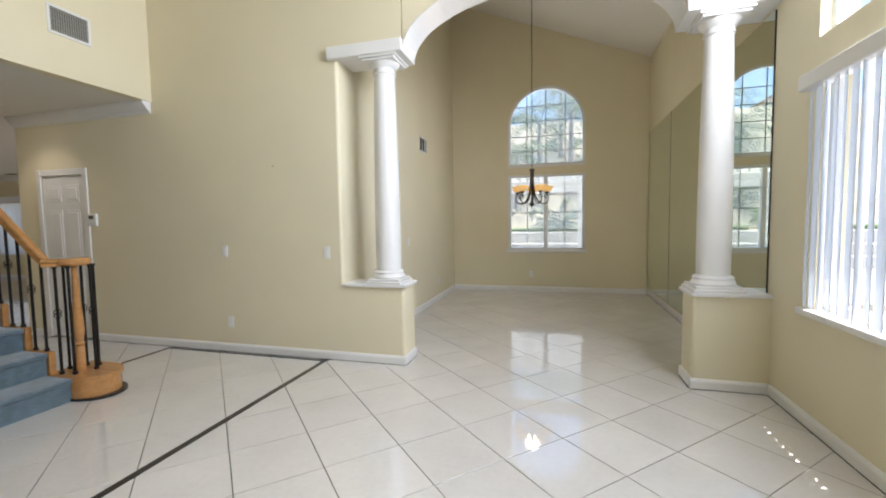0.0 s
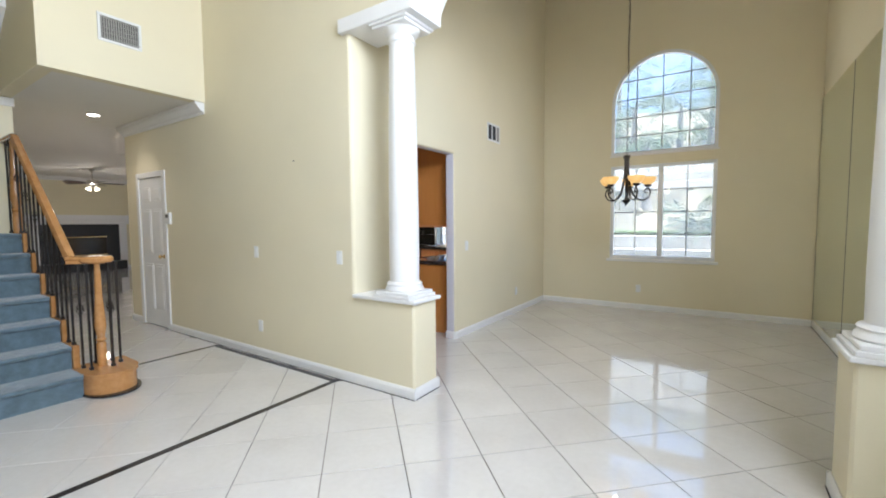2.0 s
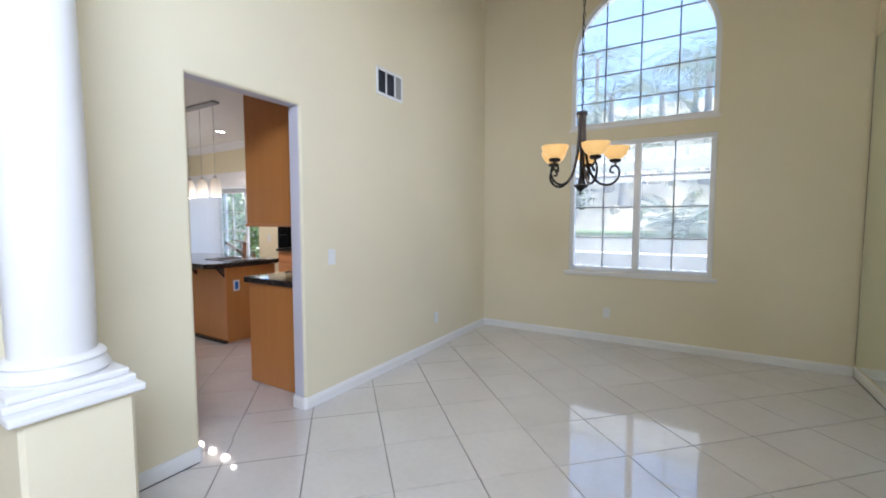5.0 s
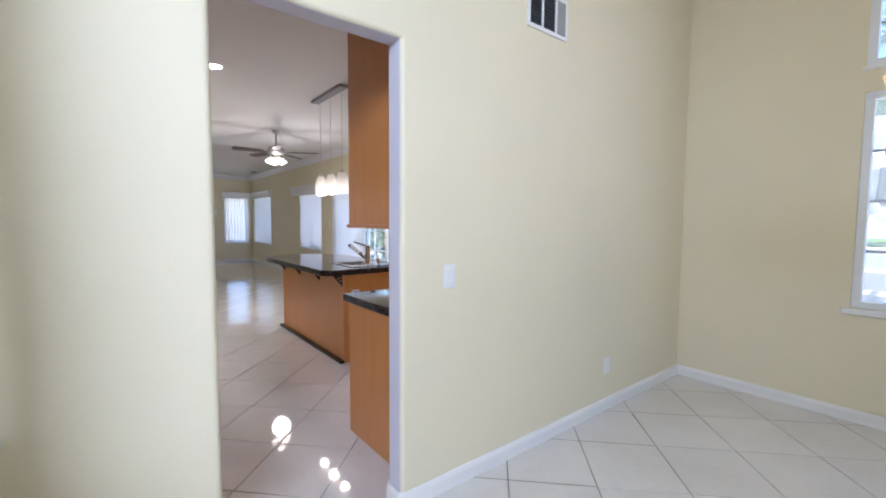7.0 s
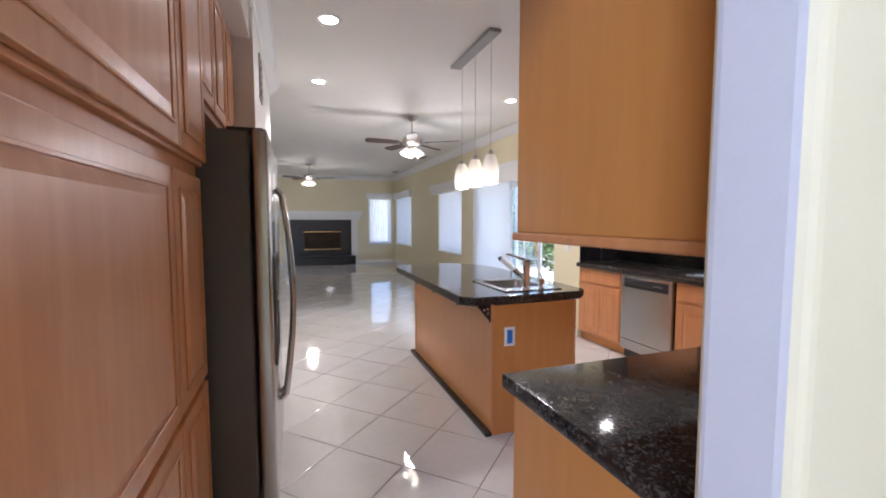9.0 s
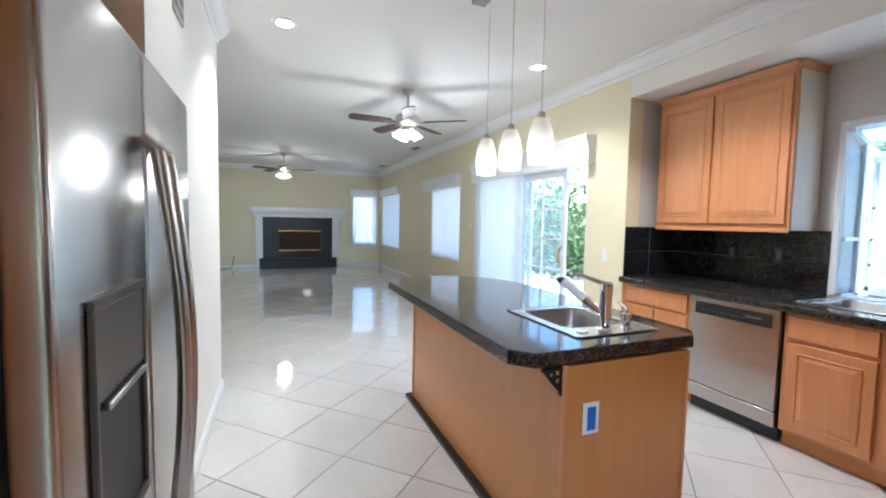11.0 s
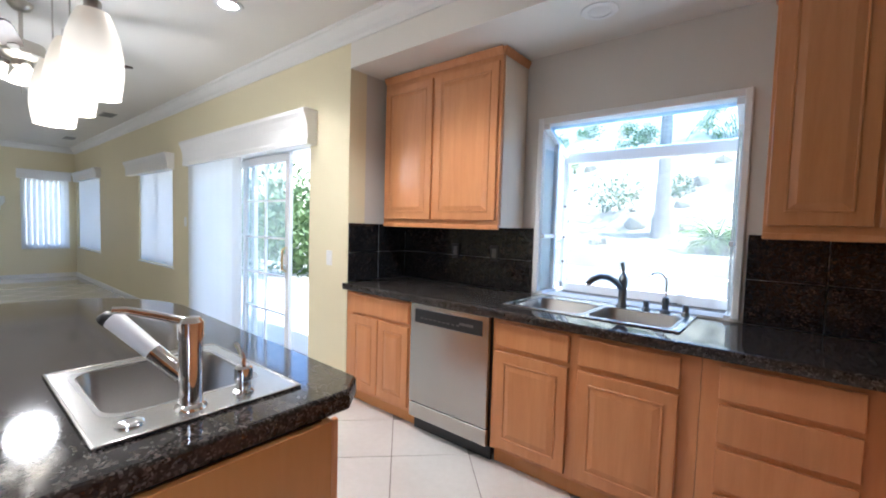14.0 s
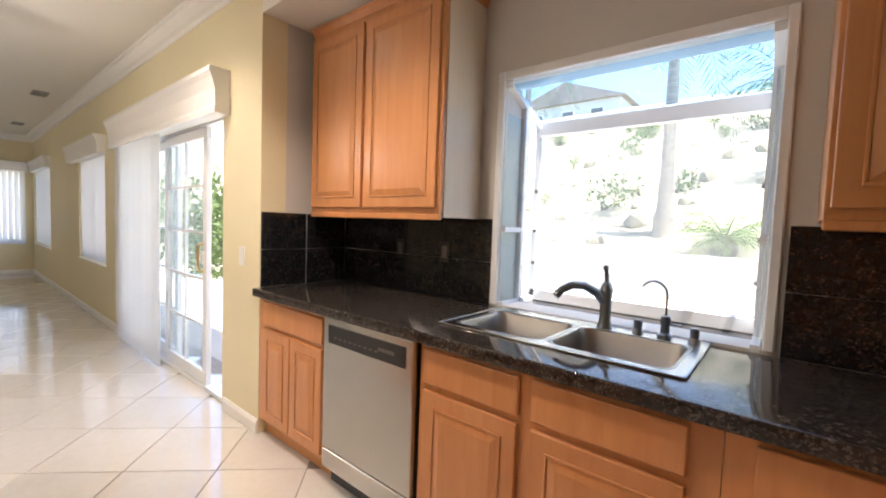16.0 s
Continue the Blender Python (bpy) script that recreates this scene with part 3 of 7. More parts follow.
for p, q, out in (
        ((XH, YC0), (-6.20, YC0), (0, -1)),
        ((-5.36, YC0), (-1.329, YC0), (0, -1)), ((-1.345, YC0 + 0.001), (-1.345, YC1 - 0.006), (1, 0)), ((-1.329, YC1 - 0.005), (XD + 0.017, YC1 - 0.005), (0, 1)),
        ((XD, YC1 - 0.004), (XD, OY0 - 0.02), (1, 0)), ((XD, OY1 + 0.02), (XD, YD), (1, 0)),
        ((XD - 0.018, OY0), (XK + 0.018, OY0), (0, 1)), ((XD - 0.018, OY1), (XK + 0.018, OY1), (0, -1)),
        ((XD + 0.017, YD), (XR - 0.017, YD), (0, -1)), ((XR, YD), (XR, YC1 - 0.004), (-1, 0)), ((XR, YC0 - 0.006), (XR, YL), (-1, 0)),
        ((1.119, YC0), (XR - 0.017, YC0), (0, -1)), ((1.135, YC0 + 0.001), (1.135, YC1 - 0.006), (-1, 0)), ((1.119, YC1 - 0.005), (XR - 0.017, YC1 - 0.005), (0, 1)),
        ((-4.62, YK), (XH, YK), (0, 1)), ((XH, YK - 0.001), (XH, YC0 + 0.001), (-1, 0)),
        ((XF, 0.45), (XF, YW), (1, 0)), ((XF + 0.017, YW), (SX0 - 0.05, YW), (0, -1)), ((SX1 + 0.04, YW), (XN - 0.0, YW), (0, -1))):
    b = bm_new()
    moulding(b, p, q, PROF_BASE, out)
    struct("baseboard", b, M_TRIM, "white painted baseboard", "baseboard")
    if max(p[0], q[0]) > XK and min(p[1], q[1]) < YC1:
        b = bm_new()
        moulding(b, p, q, [(0.0165, -0.004), (0.023, -0.004), (0.0225, 0.0022), (0.0165, 0.003)], out)
        struct("trim_joint", b, M_DARK, "dark worn joint between the floor and the baseboard", "trim")
for yy in (OY0, OY1):
    for xx in (XD, XK):
        b = bm_new()
        sx, sy = (-0.022 if xx == XD else 0.022), (-0.022 if yy == OY0 else 0.022)
        lathe(b, [(0.038, 0), (0.038, 0.064), (0.033, 0.076), (0.028, 0.086)], at=(xx + sx, yy + sy, 0), n=24)
        struct("baseboard", b, M_TRIM, "white painted rounded baseboard corner", "baseboard", smooth=True)
PROF_CROWN = [(0, 0), (0.012, 0), (0.02, 0.025), (0.045, 0.04), (0.075, 0.075), (0.085, 0.095), (0.10, 0.10), (0.10, 0.125), (0, 0.125)]
for p, q, out, z in (((XL - 0.02, YC0), (XH, YC0), (0, -1), ZC - 0.185), ((XF, YW), (XK, YW), (0, -1), ZC - 0.125), ((XF, 0.45), (XF, YW), (1, 0), ZC - 0.125), ((XK - 0.5, YK), (XH, YK), (0, 1), ZC - 0.125),
                     ((XH, YK), (XH, YC0), (-1, 0), ZC - 0.125)):
    b = bm_new()
    moulding(b, p, q, PROF_CROWN, out, z)
    struct("trim_crown", b, M_TRIM, "white painted crown moulding", "trim")

# dark inlaid border in the foyer floor
b = bm_new()
for x0, y0, x1, y1 in ((-2.205, YL, -2.155, 3.46), (-4.15, 3.41, -2.205, 3.46), (-4.19, 1.1, -4.15, 3.46)):
    box(b, x0, y0, -0.01, x1, y1, 0.0025)
struct("trim_floor_border", b, M_STRIP, "dark stone strip inlaid in the foyer floor", "trim")

# ---- columns ----


def column(x, y):
    c = thing("column", (x, y, 0.785), "white painted round column on a pedestal wall", "column", "columns under the arch")
    p = bm_new()
    box(p, -0.185, -0.18, 0, 0.185, 0.18, 0.025, 0.006, 2)
    box(p, -0.168, -0.165, 0.025, 0.168, 0.165, 0.05, 0.006, 2)
    part("plinth", p, M_TRIM, c)
    part("base_ring", lathe(bm_new(), [(0.155, 0.05), (0.162, 0.062), (0.155, 0.08), (0.148, 0.088), (0.145, 0.10), (0.15, 0.108), (0.142, 0.12), (0.126, 0.128)], n=36), M_TRIM, c, smooth=True)
    sh = [(0.122, 0.125), (0.124, 0.35), (0.122, 0.7), (0.117, 1.2), (0.108, 1.7), (0.101, 2.02)]
    part("shaft", lathe(bm_new(), sh, n=40), M_TRIM, c, smooth=True)
    part("capital", lathe(bm_new(), [(0.101, 2.02), (0.112, 2.03), (0.112, 2.045), (0.103, 2.05), (0.103, 2.075), (0.118, 2.085), (0.135, 2.105), (0.15, 2.125), (0.15, 2.13)], n=36), M_TRIM, c, smooth=True)
    ab = bm_new()
    box(ab, -0.165, -0.165, 2.128, 0.165, 0.165, 2.148, 0.004)
    box(ab, -0.185, -0.185, 2.148, 0.185, 0.185, 2.17, 0.004)
    part("abacus", ab, M_TRIM, c)
    return c


col = column(-1.55, 3.65)
copy_thing(col, pose(1.313, 3.65, 0.785))

# ---- closet door ----
DX0, DX1, DZ = -6.14, -5.42, 2.03
fr = bm_new()
box(fr, DX0 - 0.065, YC0 - 0.018, 0, DX0 + 0.01, YC0, DZ + 0.065, 0.004)
box(fr, DX1 - 0.01, YC0 - 0.018, 0, DX1 + 0.065, YC0, DZ + 0.065, 0.004)
box(fr, DX0 + 0.01, YC0 - 0.018, DZ - 0.01, DX1 - 0.01, YC0, DZ + 0.065, 0.004)
struct("trim_door", fr, M_TRIM, "white painted door casing", "trim")
door = bm_new()
box(door, DX0 + 0.012, YC0 + 0.005, 0.012, DX1 - 0.012, YC0 + 0.04, DZ - 0.012)
door_ob = struct("door_1", door, M_TRIM, "closed white six-panel closet door", "door")
dw0 = DX1 - DX0
for cx in (DX0 + dw0 * 0.29, DX0 + dw0 * 0.71):
    for z0, z1 in ((0.22, 0.86), (1.0, 1.6), (1.70, 1.90)):
        pb = bm_new()
        box(pb, cx - 0.115, YC0 - 0.001, z0, cx + 0.115, YC0 + 0.006, z1, 0.004)
        box(pb, cx - 0.085, YC0 - 0.006, z0 + 0.03, cx + 0.085, YC0 + 0.004, z1 - 0.03, 0.005)
        part("panel", pb, M_TRIM, door_ob)
kb = lathe(bm_new(), [(0.028, 0), (0.028, 0.006), (0.011, 0.01), (0.011, 0.03), (0.024, 0.04), (0.027, 0.052), (0.02, 0.064), (0.004, 0.068)], m=Matrix.Translation((DX1 - 0.075, YC0 + 0.005, 0.97)) @ Euler((radians(90), 0, 0)).to_matrix().to_4x4(), n=16)
part("door_knob", kb, M_BRASS, door_ob, "round brass door knob", smooth=True)

# ---- switches, outlets, thermostat, vents ----


def wall_plate(kind, x, y, z, out, label, cat):
    """out: (1,0) faces +x, (0,-1) faces -y and so on."""
    rz = math.degrees(math.atan2(out[1], out[0])) + 90
    t = thing(kind, (x, y, z), label, cat, rz=rz)
    part("cover_plate", boxm(-0.036, -0.007, -0.06, 0.036, 0.0, 0.06, 0.003, 2), M_PLASTIC, t)
    if kind == "light_switch":
        part("rocker", boxm(-0.016, -0.012, -0.033, 0.016, -0.006, 0.033, 0.002), M_PLASTIC, t)
    else:
        for dz in (-0.025, 0.025):
            part("socket", boxm(-0.017, -0.010, dz - 0.014, 0.017, -0.006, dz + 0.014, 0.002), M_PLASTIC, t)
    return t


wall_plate("light_switch", -3.40, YC0, 1.10, (0, -1), "white rocker light switch on a cream wall", "switch")
wall_plate("light_switch", -2.155, YC0, 1.09, (0, -1), "white rocker light switch on a cream wall", "switch")
wall_plate("light_switch", XD, 5.41, 1.105, (1, 0), "white rocker light switch on a cream wall", "switch")
wall_plate("outlet", -3.365, YC0, 0.325, (0, -1), "white wall outlet above the baseboard", "outlet")
wall_plate("outlet", XD, 6.92, 0.33, (1, 0), "white wall outlet above the baseboard", "outlet")
wall_plate("outlet", -0.43, YD, 0.33, (0, -1), "white wall outlet under the window", "outlet")
tm = thing("thermostat", (-5.29, YC0, 1.47), "white wall thermostat with a small grey display", "thermostat")
part("housing", boxm(-0.065, -0.03, -0.075, 0.065, 0, 0.075, 0.008, 2), M_PLASTIC, tm)
part("display", boxm(-0.045, -0.033, 0.01, 0.03, -0.029, 0.05), M_DGREY, tm, "small grey display")
part("button_strip", boxm(-0.045, -0.033, -0.05, 0.045, -0.029, -0.02, 0.002), M_PLASTIC, tm)
th2 = solo("screw", ball(bm_new(), (-2.75, YC0 - 0.003, 1.98), 0.007, 8), M_DGREY, "small dark screw sticking out of a cream wall", "screw")


def vent(at, rz, w, h, bars, across, label, metal=None):
    v = thing("wall_vent", at, label, "vent", rz=rz)
    f = bm_new()
    for x0, z0, x1, z1 in ((-w / 2, -h / 2, w / 2, -h / 2 + 0.025), (-w / 2, h / 2 - 0.025, w / 2, h / 2), (-w / 2, -h / 2 + 0.025, -w / 2 + 0.025, h / 2 - 0.025), (w / 2 - 0.025, -h / 2 + 0.025, w / 2, h / 2 - 0.025)):
        box(f, x0, -0.012, z0, x1, 0, z1, 0.003)
    part("frame", f, M_PLASTIC, v)
    part("backing", boxm(-w / 2 + 0.02, -0.003, -h / 2 + 0.02, w / 2 - 0.02, 0, h / 2 - 0.02), M_DARK, v, "dark duct behind the louvres")
    iw, ih = w - 0.05, h - 0.05
    for k in range(bars):
        s = bm_new()
        if across:
            z = -ih / 2 + ih * (k + 0.5) / bars
            box(s, -iw / 2, -0.010, z - ih / bars * 0.22, iw / 2, -0.004, z + ih / bars * 0.22)
        else:
            x = -iw / 2 + iw * (k + 0.5) / bars
            box(s, x - iw / bars * 0.25, -0.010, -ih / 2, x + iw / bars * 0.25, -0.004, ih / 2)
        part("louvre", s, metal or M_VENT, v)
    return v


v1 = vent((XL, 2.715, 3.26), 90, 0.36, 0.26, 16, False, "grey louvred air grille on a high cream wall")
for k in range(5):
    part("crossbar", boxm(-0.155, -0.0125, -0.09 + 0.045 * k - 0.003, 0.155, -0.0095, -0.09 + 0.045 * k + 0.003), M_VENT, v1)
v2 = vent((XD, 6.14, 2.60), 90, 0.37, 0.24, 10, True, "white framed air vent with dark louvres on a cream wall", M_BLACK)
part("damper", boxm(0.079, -0.0125, -0.094, 0.159, -0.0105, 0.094), M_VENT, v2, "grey closed damper blade")
for x in (-0.055, 0.07):
    part("divider", boxm(x - 0.008, -0.013, -0.1, x + 0.008, -0.004, 0.1), M_PLASTIC, v2)

# ---- stairs ----
RISE, RUN, SX, SY0, SY1 = 0.187, 0.2555, -3.62, 0.84, 2.10
stairs = thing("staircase", (SX, SY1, 0), "blue carpeted staircase with oak stringer brackets", "stairs")


for k in range(1, 8):
    xf = -RUN * (k - 1)
    length = RUN + 0.02 if k < 7 else 0.75
    s = bm_new()
    box(s, xf - length, SY0 - SY1, 0 if k == 1 else RISE * (k - 1) - 0.05, xf - 0.018, 0, RISE * k - 0.002)
    r = bmesh.ops.create_cube(s, size=1, matrix=Matrix.Translation((xf - length / 2 + 0.006, (SY0 - SY1) / 2, RISE * k - 0.018)) @ Matrix.Diagonal((length + 0.012, SY1 - SY0, 0.036, 1)))
    es = [e for v in r["verts"] for e in v.link_edges if all(w_.co.x > xf - 0.05 for w_ in e.verts)]
    bmesh.ops.bevel(s, geom=list(set(es)), offset=0.015, segments=3, affect='EDGES', profile=0.5)
    part("step", s, M_CARPET, stairs, smooth=True)
    if k > 1:
        part("bracket", boxm(xf - RUN - 0.0, 0.003, RISE * (k - 1) - 0.05, xf + 0.012, 0.05, RISE * k + 0.004, 0.006, 2), M_OAK, stairs, "golden oak step bracket")
L2 = -RUN * 6 - 0.75
for k in range(8, 16):
    xf = L2 - RUN * (k - 8)
    s = bm_new()
    box(s, xf - RUN - 0.02, SY0 - SY1, RISE * (k - 1) - 0.05, xf, 0, RISE * k, 0.012, 2)
    part("step", s, M_CARPET, stairs, smooth=True)
# closed side under the open flight
sb = bm_new()
pts = [(0.0, 0.0)]
for k in range(1, 8):
    pts += [(-RUN * (k - 1), RISE * k - 0.06 if k > 1 else RISE * 0.6), (-RUN * k if k < 7 else L2 - 0.05, RISE * k - 0.06 if k > 1 else RISE * 0.6)]
pts += [(L2 - 0.05, 0.0)]
prism(sb, [(x - 0.03, z) for x, z in pts], 'y', -0.02, 0.03)
part("side_panel", sb, M_WALL, stairs, "cream painted panel closing the stair side")
# bullnose first step in oak
cu = bm_new()
out = [(-0.03 + 0.21 * math.sin(a), 0.185 + 0.185 * -math.cos(a)) for a in [math.pi * k / 14 for k in range(15)]]
outl = [(0.0, 0.0)] + out + [(-0.30, 0.37), (-0.30, 0.0)]
prism(cu, [(x - 0.02, y) for x, y in outl], 'z', 0.02, RISE - 0.03)
part("bullnose_riser", cu, M_OAK, stairs, "rounded golden oak bottom riser", smooth=True)
cu = bm_new()
prism(cu, [(x * 1.07 - 0.012, y * 1.05 - 0.008) for x, y in outl], 'z', RISE - 0.03, RISE)
part("bullnose_tread", cu, M_OAK, stairs, "rounded golden oak bottom tread", smooth=True)
cu = bm_new()
prism(cu, [(x * 1.18 + 0.0, y * 1.08 - 0.01) for x, y in outl], 'z', 0.003, 0.02)
part("bullnose_foot", cu, M_STRIP, stairs, "dark strip round the bottom step", smooth=True)

rail = thing("stair_railing", (SX, SY1 + 0.03, 0), "oak handrail on wrought iron balusters along the stairs", "railing")


def handrail(bm, pts, w=0.032, h=0.03):
    """A moulded rail section swept along points."""
    sec = [(-w, -h), (-w * 0.7, -h * 0.2), (-w, h * 0.3), (-w * 0.75, h * 0.85), (0, h * 1.1), (w * 0.75, h * 0.85), (w, h * 0.3), (w * 0.7, -h * 0.2), (w, -h)]
    pts = [Vector(p) for p in pts]
    rings = []
    for i, p in enumerate(pts):
        d = (pts[min(i + 1, len(pts) - 1)] - pts[max(i - 1, 0)])
        s = Vector((d.y, -d.x, 0)).normalized() if abs(d.x) + abs(d.y) > 1e-5 else Vector((0, 1, 0))
        u = s.cross(d).normalized()
        if u.z < 0:
            u = -u
        rings.append([bm.verts.new(p + s * a + u * b) for a, b in sec])
    n = len(sec)
    for a, b in zip(rings, rings[1:]):
        for k in range(n):
            bm.faces.new((a[k], a[(k + 1) % n], b[(k + 1) % n], b[k]))
    bm.faces.new(rings[0])
    bm.faces.new(rings[-1])


VC = Vector((-0.15, 0.14, 0))       # middle of the volute, over the bullnose
zr = 1.10
SL = RISE / RUN
x_low = -0.26
vol = bm_new()
lathe(vol, [(0.10, -0.03), (0.115, -0.015), (0.115, 0.012), (0.10, 0.03), (0.02, 0.034)], at=(VC.x, VC.y, zr), n=28)
part("volute", vol, M_OAK, rail, "round oak volute end of the handrail", smooth=True)
up_x = -1.70
top_z = zr + 0.02 + (x_low - up_x) * 0.80
run = [(VC.x - 0.02, VC.y - 0.08, zr), (VC.x - 0.10, VC.y - 0.16, zr), (-0.22, 0.02, zr + 0.0), (x_low, 0.0, zr + 0.02), (x_low - 0.06, 0, zr + 0.065)]
run += [(x_low - 0.06 + (up_x - x_low + 0.06) * s_, 0, zr + 0.065 + (top_z - zr - 0.065) * s_) for s_ in (0.25, 0.5, 0.75, 1.0)]
run += [(up_x - 0.05, 0, top_z + 0.02), (up_x - 0.12, 0, top_z + 0.02), (up_x - 0.55, 0, top_z + 0.02), (up_x - 0.60, -0.06, top_z + 0.02), (up_x - 0.62, -0.12, top_z + 0.03)]
run += [(up_x - 0.68, -0.14, top_z + 0.07), (up_x - 2.4, -0.14, top_z + 0.07 + 1.72 * SL)]
hr = bm_new()
handrail(hr, run)
part("handrail", hr, M_OAK, rail, "golden oak handrail", smooth=True)


def rail_z(x):
    if x > x_low:
        return zr - 0.03
    return min(zr + 0.02 + (x_low - x) * 0.80, top_z + 0.02) - 0.035


def basket(bm, x, y, z):
    for k in range(4):
        pp = []
        for j in range(7):
            u = j / 6
            a = 2 * math.pi * (k / 4 + u * 0.6)
            rr = 0.006 + 0.020 * math.sin(math.pi * u)
            pp.append((x + rr * math.cos(a), y + rr * math.sin(a), z - 0.045 + 0.09 * u))
        tube(bm, pp, 0.0035, 5)
    for dz in (-0.05, 0.05):
        ball(bm, (x, y, z + dz), 0.011, 8)


def baluster(x, y, z0, z1, bz):
    b = bm_new()
    hw = 0.0075
    box(b, x - hw, y - hw, z0, x + hw, y + hw, z1)
    box(b, x - 0.014, y - 0.014, z0, x + 0.014, y + 0.014, z0 + 0.025, 0.003)
    box(b, x - 0.012, y - 0.012, z1 - 0.02, x + 0.012, y + 0.012, z1)
    if bz:
        basket(b, x, y, bz)
    part("baluster", b, M_IRON, rail, smooth=False)


n_b = 0
for k in range(2, 8):
    for j in range(2):
        x = -RUN * (k - 1) - 0.05 - 0.1275 * j
        z0 = RISE * k + 0.003
        z1 = rail_z(x)
        baluster(x, 0.0, z0, z1, z0 + (z1 - z0) * (0.60 if n_b % 2 else 0.0) if n_b % 2 else 0)
        n_b += 1
for j in range(4):
    x = -RUN * 6 - 0.32 - 0.115 * j
    baluster(x, 0.0, RISE * 7 + 0.003, rail_z(x), RISE * 7 + 0.55 if j % 2 else 0)
for k, a in enumerate((20, 75, 130, 185, 250, 310)):
    x, y = VC.x + 0.115 * math.cos(radians(a)), VC.y + 0.125 * math.sin(radians(a))
    baluster(x, y, RISE + 0.002, zr - 0.025, RISE + 0.50 if k % 2 == 0 else 0)
newel_prof = [(0.034, 0), (0.034, 0.20), (0.026, 0.215), (0.038, 0.235), (0.026, 0.255), (0.032, 0.29), (0.041, 0.36), (0.037, 0.44), (0.027, 0.62), (0.021, 0.86), (0.02, 0.92)]
part("newel_post", lathe(bm_new(), [(r, RISE + z * (zr - 0.03 - RISE) / 0.92) for r, z in newel_prof], at=(VC.x, VC.y, 0), n=20), M_OAK, rail, "turned golden oak newel post", smooth=True)
zl = RISE * 7
part("newel_post", lathe(bm_new(), [(r * 1.15, zl + z * (top_z - 0.02 - zl) / 0.92) for r, z in newel_prof], at=(up_x - 0.10, 0, 0), n=20), M_OAK, rail, "turned golden oak newel post", smooth=True)
struct("wall_stair_post", boxm(-5.93, 2.05, 0, -5.78, 2.22, ZC - 0.07, 0.01), M_WALL, "square cream painted post beside the stairs", "wall")
b = bm_new()
box(b, -5.945, 2.035, ZC - 0.16, -5.765, 2.235, ZC - 0.07, 0.006)
struct("trim_post_cap", b, M_TRIM, "white cap on a square post", "trim")
b = bm_new()
for x0, z0 in ((-5.15, 3.48), (-5.15, 3.90)):
    prism(b, [(x0, z0), (x0, z0 + 0.13), (x0 - 0.9, z0 - 0.42), (x0 - 0.9, z0 - 0.55)], 'y', 2.03, 2.10)
struct("trim_stair_cap", b, M_TRIM, "white sloping cap on the upper stair wall", "trim")

# ---- recessed lights ----


def recessed(x, y, z, watts, on=True):
    r = thing("recessed_light", (x, y, z), "round white recessed ceiling light, lit" if on else "round white recessed ceiling light", "ceiling light", "recessed lights")
    bm = bm_new()
    lathe(bm, [(0.062, -0.001), (0.062, -0.008), (0.09, -0.006), (0.095, -0.001)], n=28)
    part("trim_ring", bm, M_TRIM, r, smooth=True)
    part("lens", lathe(bm_new(), [(0.001, -0.012), (0.05, -0.010), (0.061, -0.004), (0.061, -0.001)], n=24), M_LIT if on else M_PLASTIC, r, "glowing frosted lens" if on else "", smooth=True)
    if on:
        spot("recessed_lamp", (x, y, z - 0.03), watts)
    return r


M_LIT = glow("lit_lamp_lens", (1.0, 0.88, 0.70), 7.0)
recessed(-5.95, 2.97, ZC - 0.06, 5)

# ---- windows of dining and living ----


def bar(bm, x0, z0, x1, z1, y0, y1):
    box(bm, x0, y0, z0, x1, y1, z1)


M_MUNTIN = surf("grey_window_muntin", (0.30, 0.32, 0.34), 0.4, var=0.03, bump=0.0)
win = struct("window_1", boxm(WX0 - 0.045, YD - 0.03, WZ0 - 0.045, WX1 + 0.045, YD, WZ0 - 0.003, 0.006), M_TRIM, "white vinyl sliding window with a grid, over a white sill", "window")
f = bm_new()
for x0, z0, x1, z1 in ((WX0, WZ0, WX1, WZ0 + 0.05), (WX0, WZ1 - 0.05, WX1, WZ1), (WX0, WZ0 + 0.05, WX0 + 0.05, WZ1 - 0.05), (WX1 - 0.05, WZ0 + 0.05, WX1, WZ1 - 0.05), (AXC - 0.035, WZ0 + 0.05, AXC + 0.035, WZ1 - 0.05)):
    box(f, x0, YD + 0.015, z0, x1, YD + 0.09, z1, 0.005)
part("window_frame", f, M_VINYL, win)
for x0, x1 in ((WX0 + 0.05, AXC - 0.035), (AXC + 0.035, WX1 - 0.05)):
    pane = part("pane", boxm(x0, YD + 0.05, WZ0 + 0.05, x1, YD + 0.056, WZ1 - 0.05), M_GLARE, win)
    pane.visible_shadow = False
    mb = bm_new()
    xm = (x0 + x1) / 2
    box(mb, xm - 0.007, YD + 0.044, WZ0 + 0.05, xm + 0.007, YD + 0.062, WZ1 - 0.05)
    for j in (1, 2, 3):
        z = WZ0 + 0.05 + (WZ1 - WZ0 - 0.1) * j / 4
        box(mb, x0, YD + 0.0445, z - 0.007, x1, YD + 0.0615, z + 0.007)
    part("muntin", mb, M_MUNTIN, win)
part("latch", boxm(AXC - 0.012, YD + 0.0, 1.5, AXC + 0.012, YD + 0.016, 1.58, 0.004), M_PLASTIC, win)

